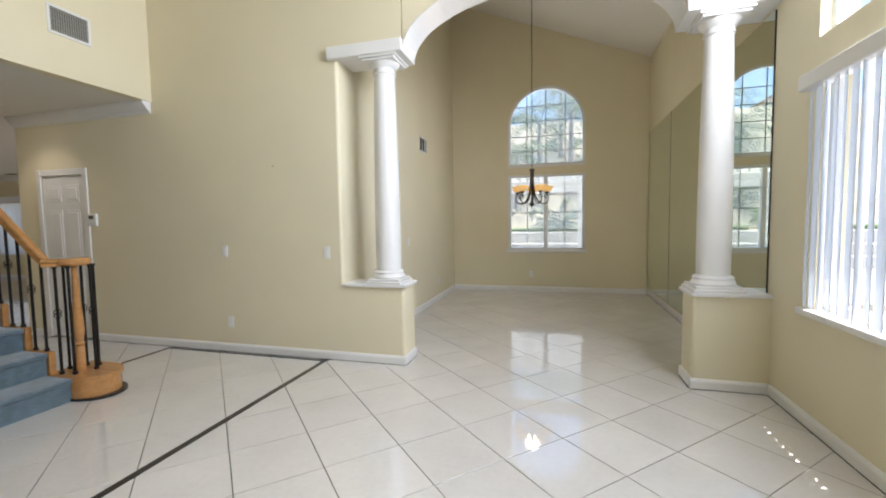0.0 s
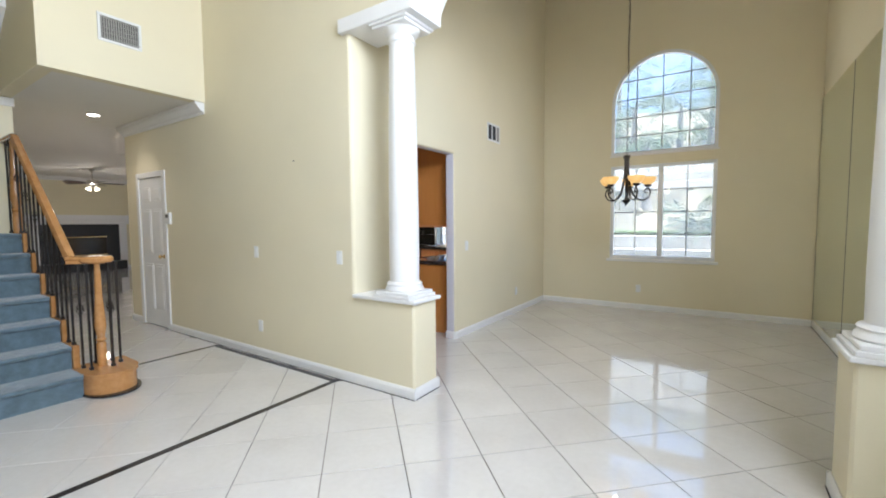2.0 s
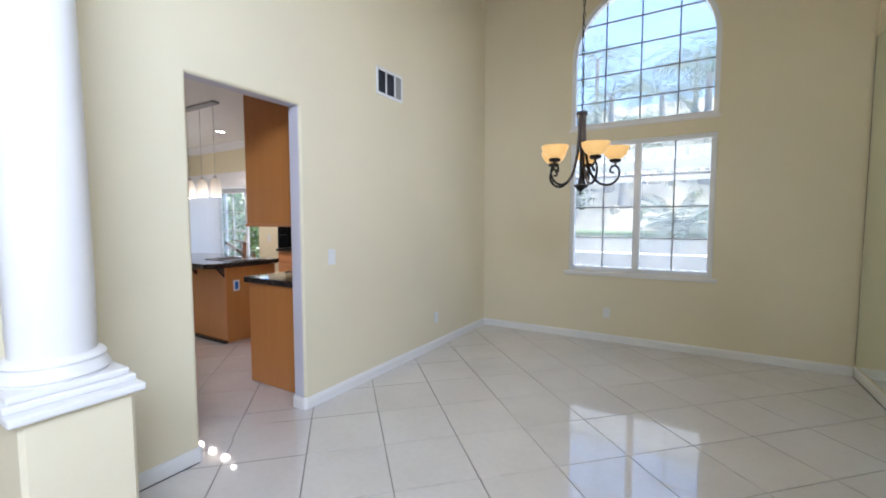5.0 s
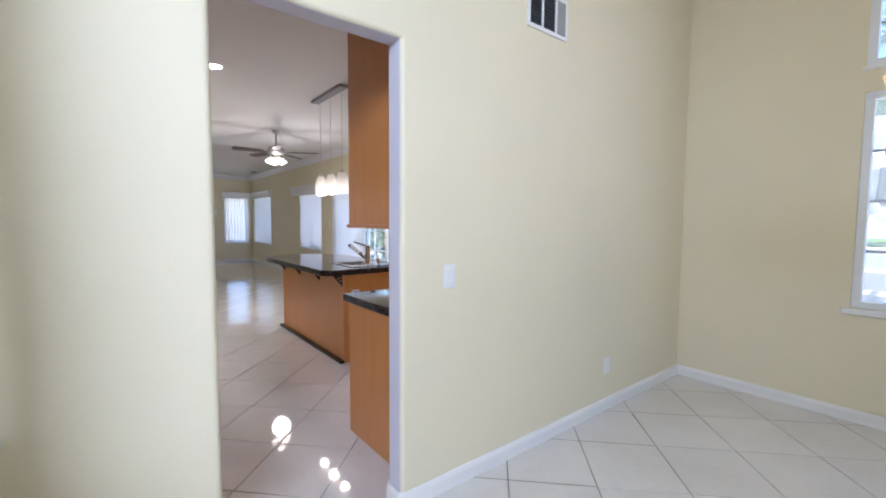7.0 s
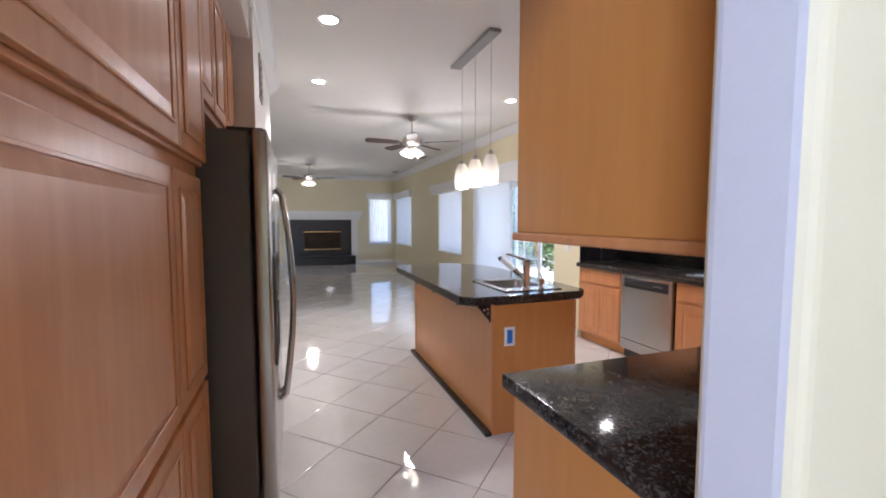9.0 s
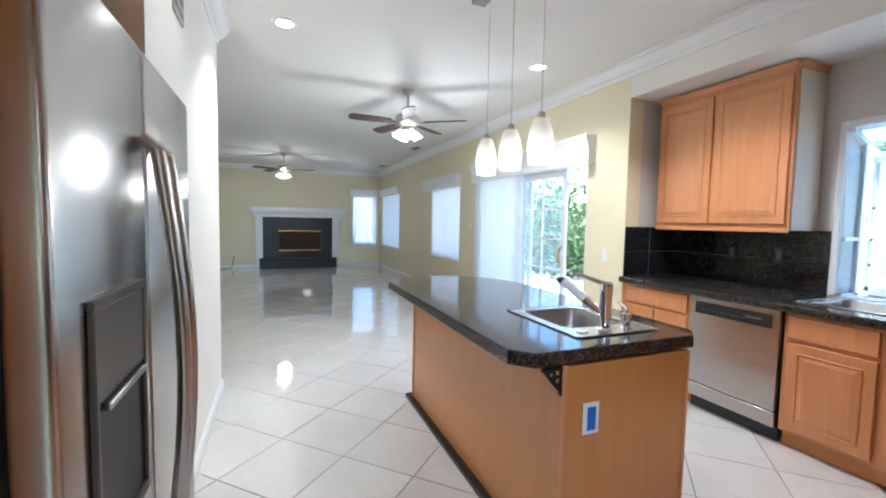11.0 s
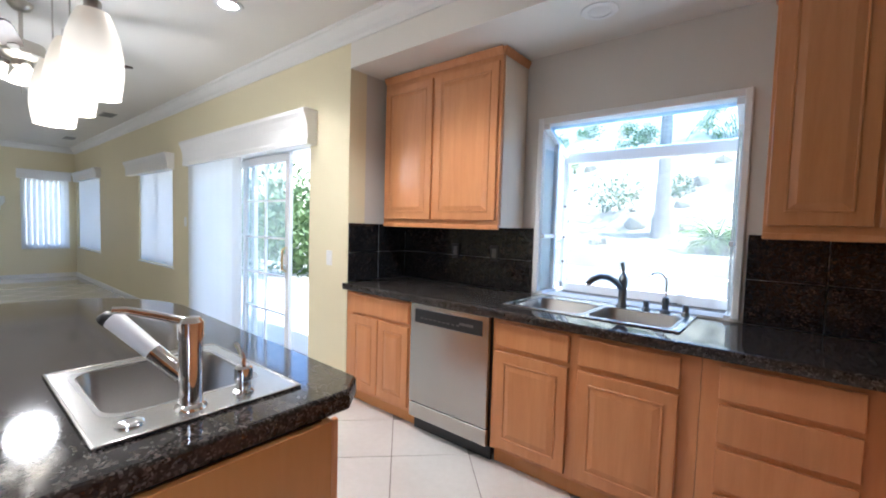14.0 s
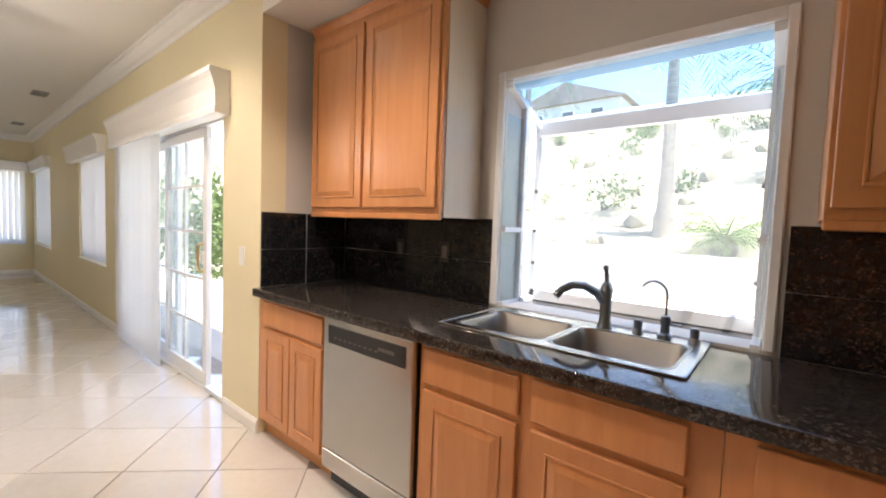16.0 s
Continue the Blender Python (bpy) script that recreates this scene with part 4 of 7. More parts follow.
win2 = struct("window_2", boxm(WX0 - 0.02, YD - 0.012, AZ0 - 0.03, WX1 + 0.02, YD, AZ0 - 0.002, 0.004), M_TRIM, "arched white window with a grid above the square one", "window")
f = bm_new()
AROUT = [(AXC + AR * math.cos(math.pi * k / ARC), AZS + AR * math.sin(math.pi * k / ARC)) for k in range(ARC + 1)]
ARIN = [(AXC + (AR - 0.045) * math.cos(math.pi * k / ARC), AZS + (AR - 0.045) * math.sin(math.pi * k / ARC)) for k in range(ARC + 1)]
for k in range(ARC):
    prism(f, [AROUT[k], AROUT[k + 1], ARIN[k + 1], ARIN[k]], 'y', YD + 0.005, YD + 0.09)
box(f, WX0, YD + 0.005, AZ0, WX0 + 0.045, YD + 0.09, AZS)
box(f, WX1 - 0.045, YD + 0.005, AZ0, WX1, YD + 0.09, AZS)
box(f, WX0 + 0.045, YD + 0.005, AZ0, WX1 - 0.045, YD + 0.09, AZ0 + 0.04)
part("window_frame", f, M_VINYL, win2)
pb = bm_new()
prism(pb, [(WX0 + 0.04, AZ0 + 0.03), (WX1 - 0.04, AZ0 + 0.03)] + [(AXC + (AR - 0.04) * math.cos(math.pi * k / ARC), AZS + (AR - 0.04) * math.sin(math.pi * k / ARC)) for k in range(ARC + 1)], 'y', YD + 0.05, YD + 0.056)
pane = part("pane", pb, M_GLARE, win2)
pane.visible_shadow = False
mb = bm_new()
for j in range(1, 4):
    x = WX0 + (WX1 - WX0) * j / 4
    ztop = AZS + math.sqrt(max(0, (AR - 0.04) ** 2 - (x - AXC) ** 2))
    box(mb, x - 0.007, YD + 0.044, AZ0 + 0.04, x + 0.007, YD + 0.062, ztop)
for j in range(1, 5):
    z = AZ0 + 0.285 * j
    hw = AR - 0.04 if z < AZS else math.sqrt(max(0, (AR - 0.04) ** 2 - (z - AZS) ** 2))
    box(mb, AXC - hw, YD + 0.0445, z - 0.007, AXC + hw, YD + 0.0615, z + 0.007)
part("muntin", mb, M_MUNTIN, win2)

win3 = struct("window_3", boxm(XR - 0.05, LY0 - 0.06, 0.735, XR, LY1 + 0.06, 0.777, 0.008, 2), M_TRIM, "wide living room window over a white sill", "window")
for z0, z1 in ((0.78, 2.28), (2.50, 3.90)):
    f = bm_new()
    for a0, b0, a1, b1 in ((LY0, z0, LY1, z0 + 0.05), (LY0, z1 - 0.05, LY1, z1), (LY0, z0 + 0.05, LY0 + 0.05, z1 - 0.05), (LY1 - 0.05, z0 + 0.05, LY1, z1 - 0.05), ((LY0 + LY1) / 2 - 0.03, z0 + 0.05, (LY0 + LY1) / 2 + 0.03, z1 - 0.05)):
        box(f, XR + 0.06, a0, b0, XR + 0.13, a1, b1, 0.004)
    part("window_frame", f, M_VINYL, win3)
    pane = part("pane", boxm(XR + 0.09, LY0 + 0.04, z0 + 0.04, XR + 0.096, LY1 - 0.04, z1 - 0.04), M_GLASS, win3)
    pane.visible_shadow = False
val = solo("window_valance", boxm(XR - 0.10, LY0 - 0.05, 2.17, XR, LY1 + 0.02, 2.27, 0.01, 2), M_TRIM, "white box valance above the living room window", "valance")
bl = thing("vertical_blind", (XR - 0.05, LY0, 0.80), "white vertical blinds hanging half open at a window", "blind")
ny = 34
for k in range(ny):
    y = 0.04 + (LY1 - LY0 - 0.08) * k / (ny - 1)
    ang = radians((14, 22, 17, 40, 12, 19, 46)[k % 7])
    s = bm_new()
    dx, dy = 0.052 * math.sin(ang), 0.052 * math.cos(ang)
    prism(s, [(-dx, y - dy), (-dx + 0.004, y - dy), (0.012, y), (dx + 0.004, y + dy), (dx, y + dy), (0.008, y)], 'z', 0.0, 1.37)
    part("vane", s, M_SHEER, bl)

# ---- mirrors ----
for y0, y1 in ((6.592, YD - 0.02), (5.084, 6.588), (3.576, 5.08)):
    mr = thing("wall_mirror", (XR, (y0 + y1) / 2, 0.11), "tall frameless wall mirror panel with a dark edge", "mirror", "mirror panels on the dining wall")
    hw = (y1 - y0) / 2
    part("glass", boxm(-0.010, -hw + 0.004, 0.0, -0.003, hw - 0.004, 2.82), M_MIRROR, mr)
    part("edge", boxm(-0.011, -hw, 0.0, 0.0, -hw + 0.004, 2.82), M_BLACK, mr, "dark mirror edge")
    part("edge", boxm(-0.011, hw - 0.004, 0.0, 0.0, hw, 2.82), M_BLACK, mr, "dark mirror edge")

# ---- chandelier ----
CHX, CHY, CHZ = -0.292, 6.155, 1.568
ch = thing("chandelier", (CHX, CHY, CHZ), "dark iron chandelier with five lit amber glass bowls", "chandelier")
part("finial", lathe(bm_new(), [(0.002, 0.0), (0.012, 0.012), (0.007, 0.024), (0.026, 0.036), (0.05, 0.066), (0.046, 0.07), (0.02, 0.058), (0.016, 0.10), (0.01, 0.12)], n=16), M_IRON, ch, smooth=True)
part("stem", lathe(bm_new(), [(0.011, 0.10), (0.011, 0.54), (0.034, 0.55), (0.038, 0.545), (0.038, 0.572), (0.012, 0.577)], n=14), M_IRON, ch, smooth=True)
M_AMBER = glow("lit_amber_glass", (1.0, 0.60, 0.20), 0.19, base=(0.58, 0.34, 0.10))
# an arm's side view: down along the stem, out, up and back in a scroll under the cup
ARM = [(0.016, 0.60), (0.018, 0.55), (0.021, 0.42), (0.033, 0.28), (0.060, 0.165), (0.105, 0.095), (0.155, 0.066), (0.205, 0.072), (0.243, 0.105), (0.255, 0.150), (0.238, 0.190), (0.207, 0.192), (0.193, 0.165), (0.207, 0.145), (0.222, 0.158), (0.222, 0.165)]
for k in range(5):
    a = radians(18 + 72 * k)
    ca, sa = math.cos(a), math.sin(a)
    arm = bm_new()
    knots = [Vector((a_, 0, b_)) for a_, b_ in ARM]
    path = []
    for j in range(1, len(knots) - 2):   # a smooth line through the knots
        p0, p1, p2, p3 = knots[j - 1:j + 3]
        for q in range(4):
            u = q / 4
            v_ = 0.5 * (2 * p1 + (p2 - p0) * u + (2 * p0 - 5 * p1 + 4 * p2 - p3) * u * u + (3 * p1 - p0 - 3 * p2 + p3) * u ** 3)
            path.append((v_.x * ca, v_.x * sa, v_.z))
    tube(arm, path, 0.0105, 8, 0.0065)
    tube(arm, [(0.228 * ca, 0.228 * sa, 0.19), (0.226 * ca, 0.226 * sa, 0.222)], 0.008, 7)
    ob = part("arm", arm, M_IRON, ch, smooth=True)
    base = (0.226 * ca, 0.226 * sa, 0.212)
    part("cup", lathe(bm_new(), [(0.012, 0), (0.036, 0.008), (0.04, 0.022), (0.03, 0.03)], at=base, n=16), M_IRON, ob, smooth=True)
    sh = part("shade", lathe(bm_new(), [(0.026, 0.026), (0.05, 0.036), (0.069, 0.056), (0.081, 0.078), (0.087, 0.095), (0.090, 0.110), (0.0865, 0.110), (0.083, 0.095), (0.077, 0.08), (0.065, 0.06), (0.046, 0.041), (0.022, 0.031)], at=base, n=24), M_AMBER, ob, "lit amber glass bowl", smooth=True)
    sh.visible_shadow = True
bulb("chandelier_lamp", (CHX, CHY, CHZ + 0.47), 6, (1.0, 0.80, 0.56), 0.10)
chain = bm_new()
zc, top = CHZ + 0.575, vault(CHX)
n_l = int((top - zc) / 0.042)
for k in range(n_l):
    z_ = zc + 0.02 + 0.042 * k
    pts_ = []
    for j in range(9):
        th = 2 * math.pi * j / 8
        u_, v_ = 0.009 * math.cos(th), 0.026 * math.sin(th)
        pts_.append((CHX + (u_ if k % 2 else 0), CHY + (0 if k % 2 else u_), z_ + v_))
    tube(chain, pts_, 0.0025, 4)
tube(chain, [(CHX + 0.008 * math.sin(k * 1.3), CHY, zc + (top - zc) * k / 20) for k in range(21)], 0.003, 5)
cho = new("chain", mesh_of("chain", chain, M_IRON))
cho.matrix_world = Matrix.Identity(4)
cho.parent = ch
cho.matrix_parent_inverse = ch.matrix_basis.inverted()

# ---- kitchen joinery ----


def shaker(parent, x0, x1, z0, z1, y, mat=None, knob=None, facing=-1, name="cabinet_door"):
    """A raised-panel door or drawer front in the plane y (facing -y), as a part."""
    mat = mat or M_MAPLE
    b = bm_new()
    f = facing
    box(b, x0, y, z0, x1, y + f * 0.019, z1, 0.004, 2)
    d = part(name, b, mat, parent)
    w, h = x1 - x0, z1 - z0
    if h > 0.25 and w > 0.12:
        m = 0.055 if w > 0.25 else 0.045
        g = bm_new()
        a0, a1, c0, c1 = x0 + m, x1 - m, z0 + m, z1 - m
        ya, yb = y + f * 0.0185, y + f * 0.0245
        # bead round the field, then the raised field with sloping edges
        for p, q, r, s in ((a0, c0, a1, c0 + 0.010), (a0, c1 - 0.010, a1, c1), (a0, c0 + 0.010, a0 + 0.010, c1 - 0.010), (a1 - 0.010, c0 + 0.010, a1, c1 - 0.010)):
            box(g, p, ya, q, r, yb, s, 0.002)
        part("bead", g, mat, d)
        g = bm_new()
        k = 0.028
        o = [(a0 + 0.012, c0 + 0.012), (a1 - 0.012, c0 + 0.012), (a1 - 0.012, c1 - 0.012), (a0 + 0.012, c1 - 0.012)]
        i = [(a0 + 0.012 + k, c0 + 0.012 + k), (a1 - 0.012 - k, c0 + 0.012 + k), (a1 - 0.012 - k, c1 - 0.012 - k), (a0 + 0.012 + k, c1 - 0.012 - k)]
        vo = [g.verts.new((p, y + f * 0.0192, q)) for p, q in o]
        vi = [g.verts.new((p, y + f * 0.026, q)) for p, q in i]
        g.faces.new(vi)
        for n in range(4):
            g.faces.new((vo[n], vo[(n + 1) % 4], vi[(n + 1) % 4], vi[n]))
        part("raised_field", g, mat, d)
    return d


def carcass(name, x0, x1, y0, y1, z0, z1, label, kick=True, hollow=False):
    """A cabinet body in world axes under an Empty at its base. y0 is the front."""
    t = thing(name, ((x0 + x1) / 2, y0, 0 if kick else z0), label, "cabinet")
    t.matrix_basis = Matrix.Identity(4)
    zb = z0 + (0.10 if kick else 0)
    if hollow:
        for nm, dims in (("face_frame", (x0 + 0.0008, y0, zb, x1 - 0.0008, y0 + 0.02, z1)), ("side_panel", (x0 + 0.0008, y0 + 0.02, zb, x0 + 0.02, y1, z1)), ("side_panel", (x1 - 0.02, y0 + 0.02, zb, x1 - 0.0008, y1, z1)), ("bottom_panel", (x0 + 0.02, y0 + 0.02, zb, x1 - 0.02, y1, zb + 0.02))):
            part(nm, boxm(*dims), M_MAPLE, t)
    else:
        part("body", boxm(x0 + 0.0008, y0, zb, x1 - 0.0008, y1, z1, 0.002), M_MAPLE, t)
    if kick:
        part("toe_kick", boxm(x0 + 0.002, y0 + 0.05, 0, x1 - 0.002, y0 + 0.07, 0.10), M_MAPLE_PANEL, t)
    return t


FY = 7.80     # front of the base cabinets
c = carcass("base_cabinet", -5.785, -5.09, FY, YN - 0.01, 0, 0.865, "honey maple base cabinet with one drawer over two doors")
shaker(c, -5.715, -5.115, 0.70, 0.835, FY, name="drawer_front")
shaker(c, -5.715, -5.42, 0.125, 0.675, FY)
shaker(c, -5.41, -5.115, 0.125, 0.675, FY)
c = carcass("base_cabinet", -4.455, -3.44, FY, YN - 0.01, 0, 0.865, "honey maple sink cabinet with false drawer fronts over two doors", hollow=True)
for x0, x1 in ((-4.425, -4.005), (-3.955, -3.515)):
    shaker(c, x0, x1, 0.70, 0.835, FY, name="drawer_front")
    shaker(c, x0, x1, 0.125, 0.672, FY)
c = carcass("base_cabinet", -3.44, -2.86, FY, YN - 0.01, 0, 0.865, "honey maple drawer cabinet with four drawers")
for z0, z1 in ((0.70, 0.835), (0.52, 0.675), (0.33, 0.495), (0.125, 0.305)):
    shaker(c, -3.375, -2.955, z0, z1, FY, name="drawer_front")

# run along the dining wall, fronts facing the island
FX = -2.84
run_ = thing("base_cabinet", (FX, 5.28, 0), "honey maple base cabinets with a plain end panel", "cabinet")
run_.matrix_basis = Matrix.Identity(4)
part("body", boxm(FX, 5.30, 0.10, XK - 0.003, FY - 0.002, 0.865, 0.002), M_MAPLE, run_)
part("end_panel", boxm(FX - 0.01, 5.282, 0.0, XK - 0.003, 5.2995, 0.866, 0.003), M_MAPLE_PANEL, run_, "plain maple end panel")
part("toe_kick", boxm(FX + 0.05, 5.30, 0, FX + 0.07, FY, 0.10), M_MAPLE_PANEL, run_)
for k in range(4):
    y0 = 5.34 + 0.59 * k
    for z0, z1, nm in ((0.70, 0.835, "drawer_front"), (0.125, 0.672, "cabinet_door")):
        d = part(nm, boxm(FX - 0.02, y0, z0, FX - 0.0005, y0 + 0.55, z1, 0.004, 2), M_MAPLE, run_)
        if z1 - z0 > 0.3:
            part("raised_field", boxm(FX - 0.027, y0 + 0.07, z0 + 0.07, FX - 0.0195, y0 + 0.48, z1 - 0.07, 0.006), M_MAPLE, d)
uc = thing("wall_cabinet", (FX, 5.28, 1.35), "tall deep maple wall cabinet with a plain end panel", "cabinet")
uc.matrix_basis = Matrix.Identity(4)
part("body", boxm(-2.86, 5.29, 1.36, XK - 0.003, 6.30, 2.56, 0.003), M_MAPLE_PANEL, uc)
part("light_rail", boxm(-2.875, 5.28, 1.335, XK - 0.003, 6.31, 1.36, 0.005), M_MAPLE, uc)
b = bm_new()
moulding(b, (-2.875, 5.28), (XK - 0.003, 5.28), [(-0.02, 0), (0.0, 0), (0.03, 0.04), (0.035, 0.06), (-0.02, 0.06)], (0, -1), 2.56)
moulding(b, (-2.875, 5.28), (-2.875, 6.31), [(-0.02, 0), (0.0, 0), (0.03, 0.04), (0.035, 0.06), (-0.02, 0.06)], (-1, 0), 2.56)
part("cornice", b, M_MAPLE, uc)
for k in range(2):
    d = part("cabinet_door", boxm(-2.88, 5.33 + 0.49 * k, 1.40, -2.8605, 5.79 + 0.49 * k, 2.52, 0.004), M_MAPLE, uc)
    part("raised_field", boxm(-2.887, 5.39 + 0.49 * k, 1.46, -2.8795, 5.73 + 0.49 * k, 2.46, 0.006), M_MAPLE, d)

# wall cabinets in the niche
for x0, x1, splits, lab in ((-5.72, -4.64, ((-5.70, -5.215), (-5.19, -4.66)), "honey maple wall cabinet with two doors beside the window"), (-3.285, -2.20, ((-3.272, -2.944), (-2.928, -2.60), (-2.584, -2.256)), "honey maple wall cabinet with three doors beside the window")):
    c = carcass("wall_cabinet", x0, x1, 8.10, YN - 0.002, 1.375, 2.46, lab, kick=False)
    for a_, b_ in splits:
        shaker(c, a_, b_, 1.405, 2.42, 8.10)
    part("light_rail", boxm(x0, 8.095, 1.345, x1, 8.12, 1.375, 0.004), M_MAPLE, c)
    b = bm_new()
    pr = [(-0.02, 0), (0.0, 0), (0.008, 0.014), (0.018, 0.030), (0.021, 0.046), (-0.02, 0.046)]
    moulding(b, (x0, 8.10), (x1, 8.10), pr, (0, -1), 2.46)
    moulding(b, (x1, 8.10), (x1, YN - 0.002), pr, (1, 0), 2.46)
    moulding(b, (x0, 8.10), (x0, YN - 0.002), pr, (-1, 0), 2.46)
    part("cornice", b, M_MAPLE, c)
# paler panel on the window side of the cabinet
solo("cabinet_side_panel", boxm(-4.6392, 8.125, 1.36, -4.636, YN - 0.01, 2.455), surf("pale_cabinet_side", (0.70, 0.60, 0.47), 0.4, var=0.05, stretch=(20, 20, 1), bump=0.02), "pale side panel on a wall cabinet", "panel")

# ---- worktop with the sink hole, garden sill, backsplash ----
SKX0, SKX1, SKY0, SKY1, CT = -4.46, -3.555, 7.925, 8.42, 0.908
w = bm_new()
CZ0 = 0.866
plate(w, [(XN + 0.001, 7.755), (-2.88, 7.755), (-2.88, 5.255), (XK - 0.001, 5.255), (XK - 0.001, YN - 0.001), (XN + 0.001, YN - 0.001)], [rect(SKX0 + 0.02, SKY0 + 0.02, SKX1 - 0.02, SKY1 - 0.02)], 'z', CZ0 - 0.008, CT)
rim_ = [e for e in w.edges if e.is_manifold and e.calc_face_angle(0) > 1.0 and abs(e.verts[0].co.z - e.verts[1].co.z) < 1e-4 and not (SKX0 < e.verts[0].co.x < SKX1 and SKY0 < e.verts[0].co.y < SKY1)]
bmesh.ops.bevel(w, geom=rim_, offset=0.008, segments=3, affect='EDGES', profile=0.5)
wt = solo("worktop", w, M_GRANITE, "polished black granite worktop with a thick edge", "worktop", smooth=True)
TS = 0.228
for x0, x1 in ((XN + 0.0, GX0 - 0.05), (GX1 + 0.05, XK)):
    n = max(1, round((x1 - x0) / 0.305))
    s = (x1 - x0) / n
    for k in range(n):
        for j in range(2):
            part("tile", boxm(x0 + s * k + 0.0015, YN - 0.009, CT + TS * j + 0.001, x0 + s * (k + 1) - 0.0015, YN - 0.0005, CT + TS * (j + 1) - 0.001, 0.001), M_BLACKSTONE, bpy.data.objects["wall_niche"])
for k in range(2):
    for j in range(2):
        y0 = YW + 0.004 + 0.31 * k
        part("tile", boxm(XN + 0.0005, y0, CT + TS * j + 0.001, XN + 0.009, y0 + 0.3, CT + TS * (j + 1) - 0.001, 0.001), M_BLACKSTONE, bpy.data.objects["wall_niche"])
for k in range(8):
    for j in range(2):
        part("tile", boxm(XK - 0.009, 5.30 + 0.385 * k, CT + TS * j + 0.001, XK - 0.0005, 5.30 + 0.385 * k + 0.382, CT + TS * (j + 1) - 0.001, 0.001), M_BLACKSTONE, bpy.data.objects["wall_dining_kitchen"])
for x, z in ((-5.22, 1.17), (-4.86, 1.17), (-2.72, 1.12)):
    t = thing("outlet", (x, YN - 0.009, z), "black wall outlet on a dark tiled backsplash", "outlet")
    part("cover_plate", boxm(-0.036, -0.006, -0.058, 0.036, 0, 0.058, 0.003), M_BLACK, t)
    part("socket", boxm(-0.018, -0.009, -0.035, 0.018, -0.005, 0.035, 0.002), M_DGREY, t)
t = thing("outlet", (XK - 0.009, 7.55, 1.14), "steel wall outlet on a dark tiled backsplash", "outlet")
part("cover_plate", boxm(-0.006, -0.036, -0.058, 0, 0.036, 0.058, 0.003), M_STEEL, t)


def sink(name, x0, x1, y0, y1, z, bowls, depth, label):
    """A drop-in steel sink: rim with raised edge, open bowls with rounded corners, drains."""
    t = thing(name, ((x0 + x1) / 2, (y0 + y1) / 2, z), label, "sink")
    cx, cy = (x0 + x1) / 2, (y0 + y1) / 2
    rim = bm_new()
    xs = sorted({x0, x1} | {v for b_ in bowls for v in b_[:2]})
    ys = sorted({y0, y1} | {v for b_ in bowls for v in b_[2:]})
    for i in range(len(xs) - 1):
        for j in range(len(ys) - 1):
            mx_, my_ = (xs[i] + xs[i + 1]) / 2, (ys[j] + ys[j + 1]) / 2
            if any(b_[0] < mx_ < b_[1] and b_[2] < my_ < b_[3] for b_ in bowls):
                continue
            box(rim, xs[i] - cx, ys[j] - cy, 0.0005, xs[i + 1] - cx, ys[j + 1] - cy, 0.006)
    bmesh.ops.remove_doubles(rim, verts=rim.verts, dist=1e-5)
    for p, q, r, s in ((x0 - 0.008, y0 - 0.008, x1 + 0.008, y0), (x0 - 0.008, y1, x1 + 0.008, y1 + 0.008), (x0 - 0.008, y0, x0, y1), (x1, y0, x1 + 0.008, y1)):
        box(rim, p - cx, q - cy, 0.0003, r - cx, s - cy, 0.0085, 0.003, 2)
    part("rim", rim, M_STEEL, t, smooth=True)
    for a, b_, c_, d_ in bowls:
        g = bm_new()

        def ring(inset, zz, rad):
            vs = []
            A, B, C, D = a + inset - cx, b_ - inset - cx, c_ + inset - cy, d_ - inset - cy
            for ccx, ccy, st in ((B - rad, D - rad, 0), (A + rad, D - rad, 90), (A + rad, C + rad, 180), (B - rad, C + rad, 270)):
                for k in range(6):
                    th = radians(st + 18 * k)
                    vs.append(g.verts.new((ccx + rad * math.cos(th), ccy + rad * math.sin(th), zz)))
            return vs
        rings = [ring(-0.012, 0.0062, 0.05), ring(-0.002, 0.0062, 0.06), ring(0.003, -0.004, 0.06), ring(0.012, -depth + 0.03, 0.06), ring(0.022, -depth + 0.006, 0.06), ring(0.05, -depth, 0.06)]
        for u, v in zip(rings, rings[1:]):
            n = len(u)
            for k in range(n):
                g.faces.new((u[k], u[(k + 1) % n], v[(k + 1) % n], v[k]))
        g.faces.new(rings[-1])
        part("bowl", g, M_SINK, t, smooth=True)
        part("drain", lathe(bm_new(), [(0.042, -depth + 0.001), (0.042, -depth + 0.004), (0.03, -depth + 0.002), (0.005, -depth + 0.006)], at=((a + b_) / 2 - cx, (c_ + d_) / 2 - cy, 0), n=18), M_CHROME, t, smooth=True)
    return t


sink("kitchen_sink", SKX0, SKX1, SKY0, SKY1, CT, [(SKX0 + 0.045, -4.03, SKY0 + 0.04, SKY1 - 0.10), (-3.995, SKX1 - 0.045, SKY0 + 0.04, SKY1 - 0.10)], 0.18, "double-bowl stainless steel sink set in a black worktop")
M_BRONZE = surf("brushed_dark_steel", (0.22, 0.24, 0.26), 0.3, metal=1.0, var=0.05, bump=0.02)
fa = thing("faucet", (-3.93, 8.375, CT + 0.006), "single-lever kitchen faucet with an arched spout", "faucet")
part("body", lathe(bm_new(), [(0.032, 0), (0.03, 0.012), (0.024, 0.03), (0.023, 0.12), (0.027, 0.155), (0.02, 0.185), (0.008, 0.195)], n=20), M_BRONZE, fa, smooth=True)
